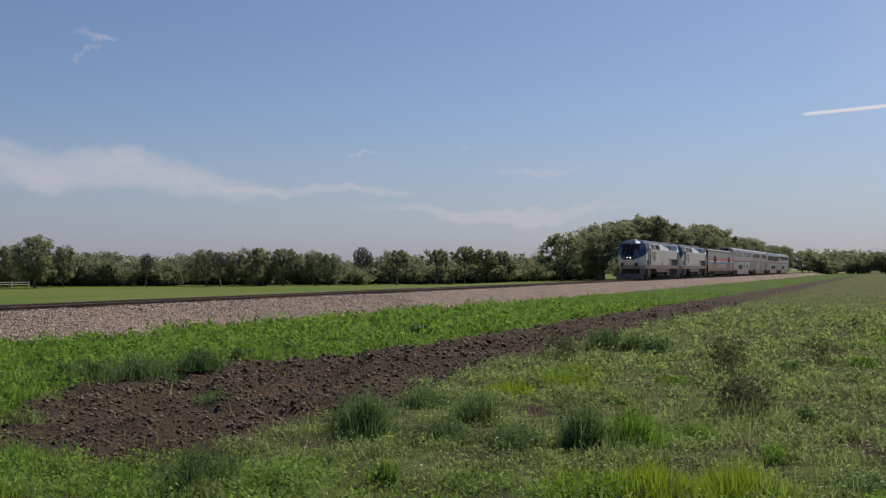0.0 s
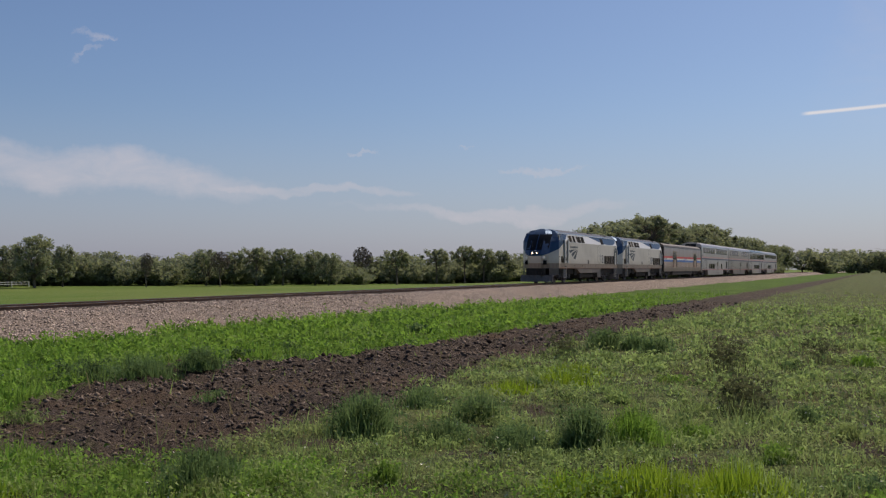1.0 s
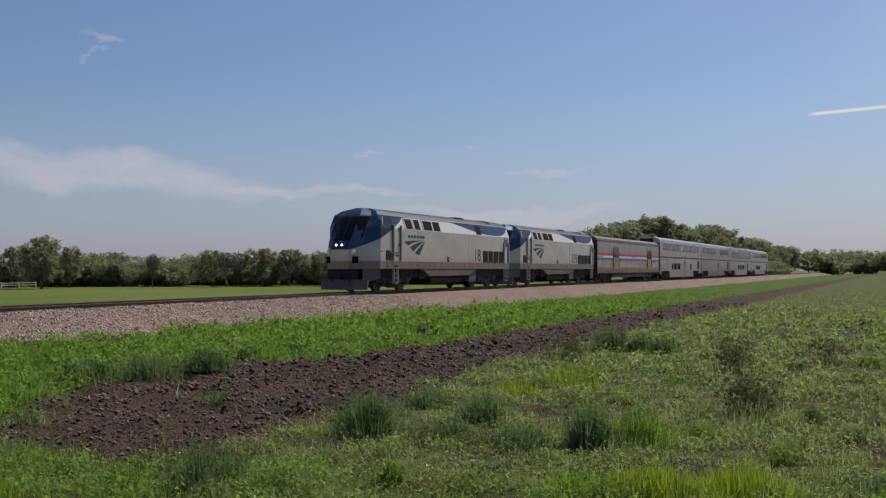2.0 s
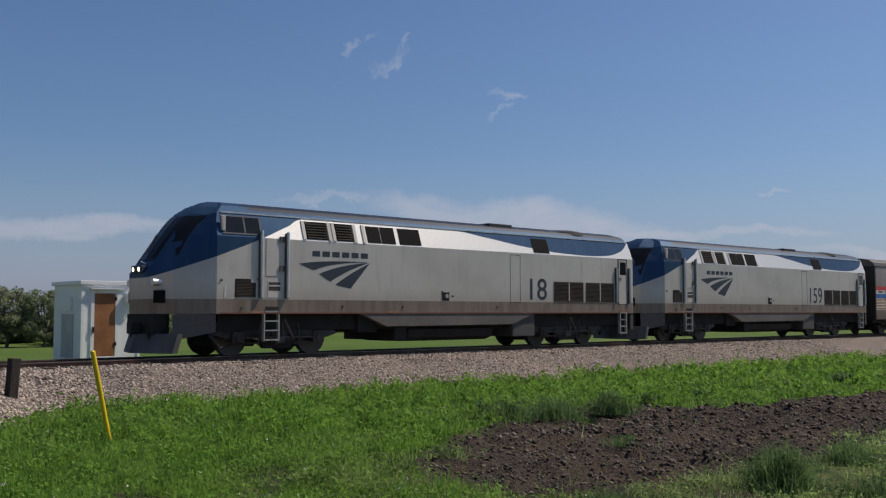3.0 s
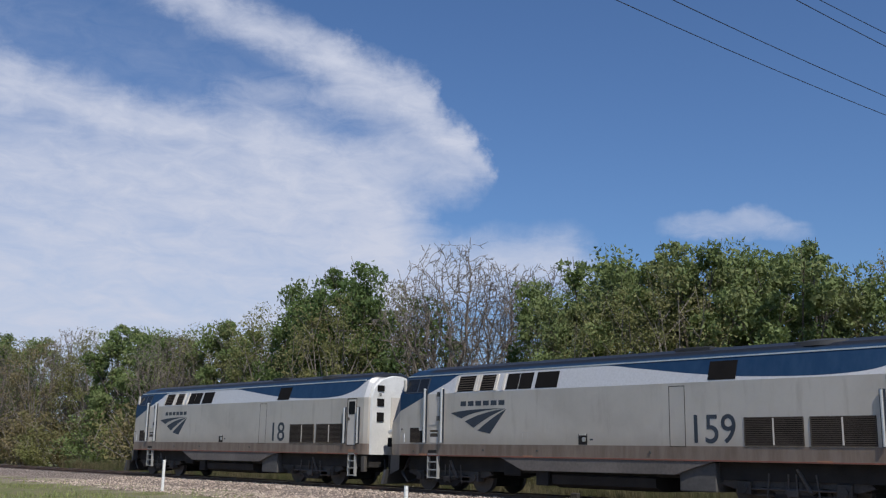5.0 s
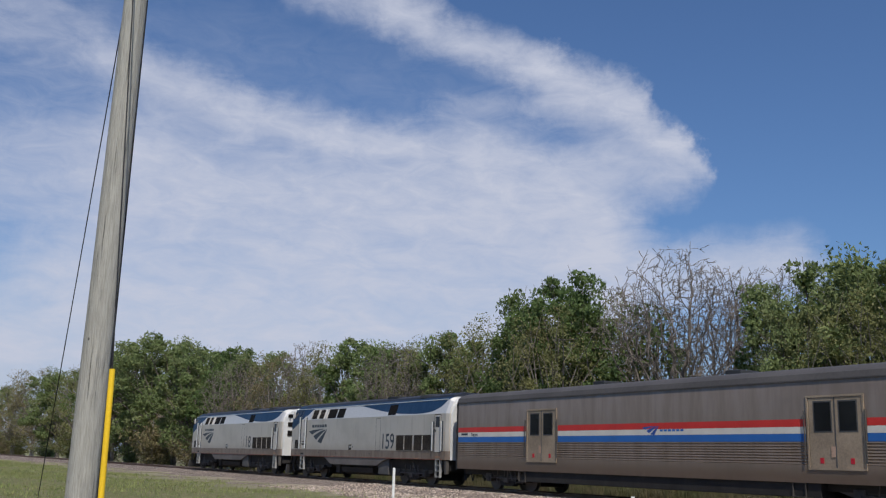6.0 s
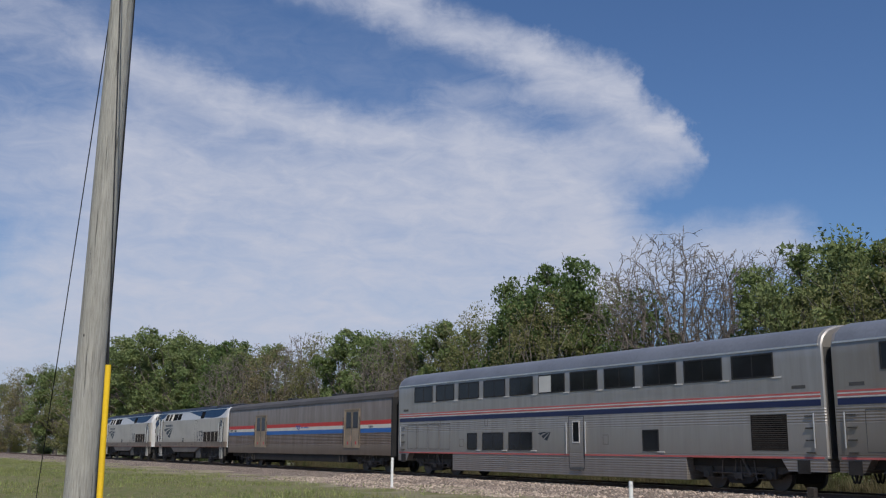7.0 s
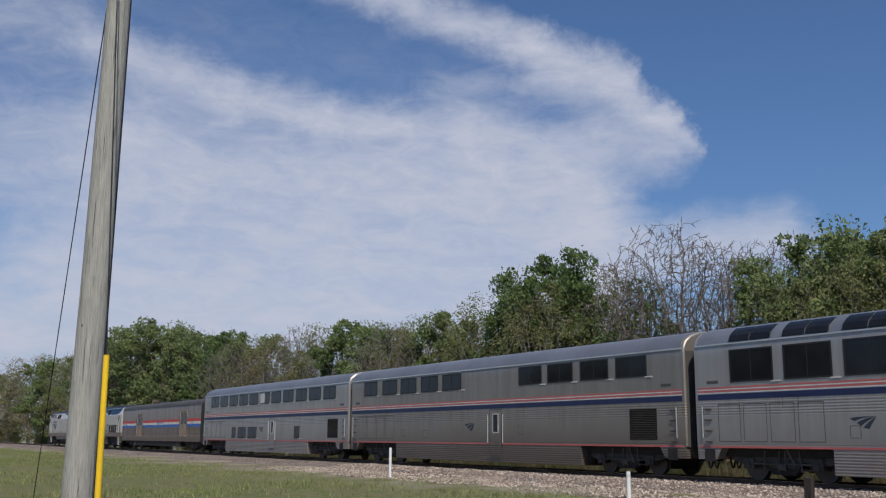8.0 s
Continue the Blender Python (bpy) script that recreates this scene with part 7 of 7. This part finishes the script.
# grass on the far side of the road, and beyond the track
x, y = g.uniform(-130, -12, 60000), g.uniform(4, 19.5, 60000)
m = ((y < 16 + 1.5 * bumps(x, y, 0.25)) & (vnoise(x, y, 0.35, 9) + 0.25 * g.random(60000) > 0.52)) | (g.random(60000) < 0.08)
left = blades(x[m], y[m], g.uniform(0.06, 0.22, m.sum()), np.full(m.sum(), 0.03), g, 0.5)
tagged(new("grass", soup("grass", left, 3, M_verge)), "uneven grass beside the road", "grass", kind="stuff")
x, y = g.uniform(0, 90, 26000), g.uniform(31.5, 40, 26000)
far_g = blades(x, y, g.uniform(0.05, 0.2, 26000), np.full(26000, 0.03), g, 0.4)
tagged(new("grass", soup("grass", far_g, 3, M_meadow)), "rough grass beyond the track", "grass", kind="stuff")
x, y = g.uniform(-75, 1, 52000), 31.2 + 6.5 * g.random(52000) ** 1.4
m = np.abs(x - road_mid(y)) > 3.8
x, y = x[m], y[m]
dead = blades(x, y, g.uniform(0.25, 1.0, len(x)) * (0.45 + 0.75 * vnoise(x, y, 0.7, 4)), np.full(len(x), 0.028), g, 0.3)
tagged(new("dry_weeds", soup("dry_weeds", dead, 3, M_deadweed)), "tall brown and green weeds beyond the track", "weeds", kind="stuff")


def cover(name, n, yaw0, yaw1, r0, r1, where, per, size, mat, label, height=0.12, spread=0.16):
    """Low clumps of small leaves."""
    x, y, r = spread_points(n, yaw0, yaw1, r0, r1, g)
    m = where(x, y)
    x, y, r = x[m], y[m], r[m]
    k = np.clip(r / 11, 0.8, 3)
    z = np.maximum(land(x, y), np.where((y > 13.4) & (y < 34), bed(x, y), -9))
    c = np.stack([x, y, z + height * 0.35], 1)
    i = np.repeat(np.arange(len(x)), per)
    d = g.normal(0, 1, (len(i), 3)) * np.array([spread, spread, height * 0.35]) * k[i][:, None] ** 0.5
    p = c[i] + d
    p[:, 2] = np.maximum(p[:, 2], z[i] + 0.01)
    u = g.normal(0, 1, (len(i), 3))
    u /= np.linalg.norm(u, axis=1)[:, None]
    v = np.cross(u, g.normal(0, .5, (len(i), 3)) + np.array([0, 0, 1]))
    v /= np.linalg.norm(v, axis=1)[:, None] + 1e-6
    s = (size * k)[i][:, None] * g.uniform(.5, 1.3, (len(i), 1))
    u, v = u * s, v * s * 0.6
    tagged(new(name, soup(name, np.stack([p - u - v * 0.7, p + u - v * 0.5, p + v], 1), 3, mat)), label, "weeds", kind="stuff")


off_road = lambda x, y: (np.abs(x - road_mid(y)) > 4.6) & (y < 20) & ~((y > 13) & (bed(x, y) > land(x, y) + 0.02))
cover("leafy_weeds", 16000, -97, 8, 4.6, 55, lambda x, y: off_road(x, y) & (furrow(x, y) < 0.4) & ((y > 9.8) | (x < 7.5)) & (clumpy(x, y) > 0.42), 34, 0.028, M_lush, "leafy bright green clover along the track", 0.2, 0.10)
cover("leafy_weeds", 14000, -97, -30, 4.6, 50, lambda x, y: (furrow(x, y) < 0.4) & (y < 9.8) & (patchy(x, y) > 0.3) & (clumpy(x, y) > 0.5), 30, 0.025, M_meadow, "low leafy weeds in the field", 0.13, 0.09)
cover("leafy_weeds", 1500, -97, -30, 4.6, 40, lambda x, y: (furrow(x, y) < 0.4) & (y < 9.8), 26, 0.018, M_darkweed, "dark low weeds in the field", 0.08, 0.22)


def tuft(px, py, height, width, n, mat, w, label, lean=0.35, heads=0):
    th = new("grass_tuft")
    height, width = height * 1.2, width * 0.85
    r = g.normal(0, 1, (n, 2)) * width / 4
    xx, yy = r[:, 0], r[:, 1]
    h = height * g.uniform(0.35, 1.1, n) * np.exp(-(xx ** 2 + yy ** 2) / (width * width * 0.35))
    q = blades((xx + px)[: n * 2 // 3], (yy + py)[: n * 2 // 3], h[: n * 2 // 3], np.full(n * 2 // 3, w * 1.5), g, lean)
    z0 = float(land(px, py))
    q = q - np.array([px, py, z0])
    if not heads and mat is not M_bright_grass:
        # broad leaves low in the tuft
        c = np.stack([g.normal(0, width / 4.5, 40), g.normal(0, width / 4.5, 40), height * g.uniform(0.1, 0.62, 40)], 1)
        q = np.concatenate([q, leaf_sprays(g, c, [height * 0.22] * 40, n, w * 2.0)])
        q[..., 2] = np.maximum(q[..., 2], 0.0)
    k = new("foliage", soup("foliage", q, 3, mat))
    k.parent = th
    if heads:
        c = np.stack([g.normal(0, width / 4, heads), g.normal(0, width / 4, heads), height * g.uniform(0.4, 1.05, heads)], 1)
        lq = leaf_sprays(g, c, [height * 0.10] * heads, heads * 16, 0.022)
        s = new("seed_head", soup("seed_head", lq, 3, mat))
        s.parent = th
    th.location = (px, py, z0)
    return tagged(th, label, "grass tuft")


TUFTS = [(9.5, 5.2, 0.50, 0.85, 1500, M_weed, 0.011), (11.1, 4.5, 0.42, 0.75, 1100, M_weed, 0.011), (9.7, 2.8, 0.52, 0.6, 1300, M_weed, 0.010), (10.1, 2.4, 0.42, 0.8, 1200, M_lush, 0.010),
         (9.4, 3.4, 0.28, 0.7, 900, M_weed, 0.010), (6.6, 5.1, 0.40, 0.85, 1700, M_weed, 0.009), (13.0, 11.3, 0.45, 1.3, 1400, M_weed, 0.013), (13.9, 10.8, 0.42, 0.9, 900, M_weed, 0.013), (12.2, 11.8, 0.36, 1.4, 900, M_weed, 0.013),
         (7.7, 1.7, 0.26, 1.1, 1300, M_bright_grass, 0.011), (8.0, 1.1, 0.28, 1.1, 1400, M_bright_grass, 0.011), (7.4, 2.2, 0.22, 0.8, 800, M_bright_grass, 0.011), (9.6, 4.3, 0.26, 0.9, 900, M_weed, 0.010), (11.8, 5.6, 0.32, 0.8, 700, M_weed, 0.011),
         (13.8, 5.1, 0.22, 1.2, 900, M_bright_grass, 0.013), (16.0, 4.8, 0.24, 1.5, 1000, M_bright_grass, 0.014), (14.8, 4.5, 0.22, 1.4, 900, M_bright_grass, 0.014), (5.6, 6.6, 0.22, 1.0, 900, M_bright_grass, 0.009),
         (22.0, 5.9, 0.55, 0.9, 700, M_weed, 0.018), (22.0, 5.2, 0.42, 0.7, 500, M_weed, 0.018), (21.5, 4.6, 0.35, 0.8, 500, M_weed, 0.018), (8.3, 8.9, 0.14, 0.9, 350, M_meadow, 0.009), (10.5, 8.0, 0.16, 0.7, 220, M_weed, 0.009),
         (2.9, 14.9, 0.34, 1.4, 1600, M_meadow, 0.012), (2.5, 15.9, 0.3, 1.0, 1300, M_lush, 0.012), (3.6, 14.2, 0.3, 1.6, 1500, M_meadow, 0.012), (-12.6, 17.6, 0.5, 1.6, 900, M_weed, 0.013), (-9.6, 18.4, 0.45, 1.4, 900, M_meadow, 0.013), (-11.0, 18.0, 0.4, 1.4, 800, M_meadow, 0.013)]
for q in TUFTS:
    tuft(*q, "bushy green tuft of tall grass in the field" if q[5] is not M_bright_grass else "bright yellow green tuft of young grass")
for px, py, h, wd in ((12.4, 1.55, 0.40, 0.75), (17.4, 2.4, 0.55, 0.9), (16.9, 2.5, 0.42, 0.7), (20.5, 1.2, 0.42, 1.0), (12.9, 1.75, 0.34, 0.6), (19.4, 6.1, 0.40, 1.3)):
    tuft(px, py, h, wd, 150, M_darkweed, 0.010, "dark stemmy seeding weed in the field", 0.32, 60)
# random smaller clumps over the near field
for i in range(60):
    r0, a0 = 6 * (40 / 6) ** g.random(), radians(g.uniform(-95, -45))
    px, py = -math.sin(a0) * r0, math.cos(a0) * r0
    if furrow(px, py) > 0.2 or py > 19:
        continue
    tuft(px, py, g.uniform(0.12, 0.26), g.uniform(0.3, 0.8), 260, (M_weed, M_lush, M_meadow)[i % 3], 0.010 * max(1, r0 / 12), "low clump of field grass and weeds")

# clods of turned soil and scattered straw
x, y, r = spread_points(60000, -97, -42, 6.0, 55, g)
m = furrow(x, y) > 0.55
x, y, r = x[m], y[m], r[m]


def _clod(k, where):
    return k.mix(k.n("NewGeometry").outputs["Random Per Island"], (0.032, 0.024, 0.020), (0.215, 0.170, 0.138)), k.noise(where, 30.0, 4.0), 0.6


tagged(lumps("soil_clods", np.stack([x, y, land(x, y) + 0.006], 1), g.uniform(0.10, 0.44, len(x)) ** 2.2 * 0.34 * np.clip(r / 14, 0.8, 1.7), material("dark soil clods", _clod, 0.95, 0, 0.1), 9), "dark brown clods of turned soil", "soil", kind="stuff")
x, y, r = spread_points(2600, -97, -42, 6.0, 40, g)
m = furrow(x, y) > 0.5
st = blades(x[m], y[m], g.uniform(0.1, 0.3, m.sum()), np.full(m.sum(), 0.017), g, 1.6)
tagged(new("straw", soup("straw", st + np.array([0, 0, 0.03]), 3, M_drygrass)), "pale straw lying on the soil", "straw", kind="stuff")
# small white flowers
x, y, r = spread_points(900, -97, -10, 5.0, 40, g)
m = (furrow(x, y) < 0.3) & (y < 19) & (np.abs(x - road_mid(y)) > 4)
x, y = x[m], y[m]
c = np.stack([x, y, land(x, y) + g.uniform(0.08, 0.22, len(x))], 1)
tagged(new("clover_flowers", soup("clover_flowers", leaf_sprays(g, c, [0.02] * len(c), len(c) * 2, 0.014), 3, plain("whitish petals", (0.6, 0.6, 0.52), 0.7))), "tiny whitish flowers in the grass", "flowers", kind="stuff")


def motions():
    times = [0, 1 / 30, 2 / 30, 0.2] + [0.5 * i for i in range(1, 16)] + [7.8, 8 - 2 / 30, 8 - 1 / 30, 8.0]
    for car, offset in TRAIN:
        walk(car, [(t, pose(AT + offset + SPEED * (t - 3.5), YC, 0)) for t in times])


motions()
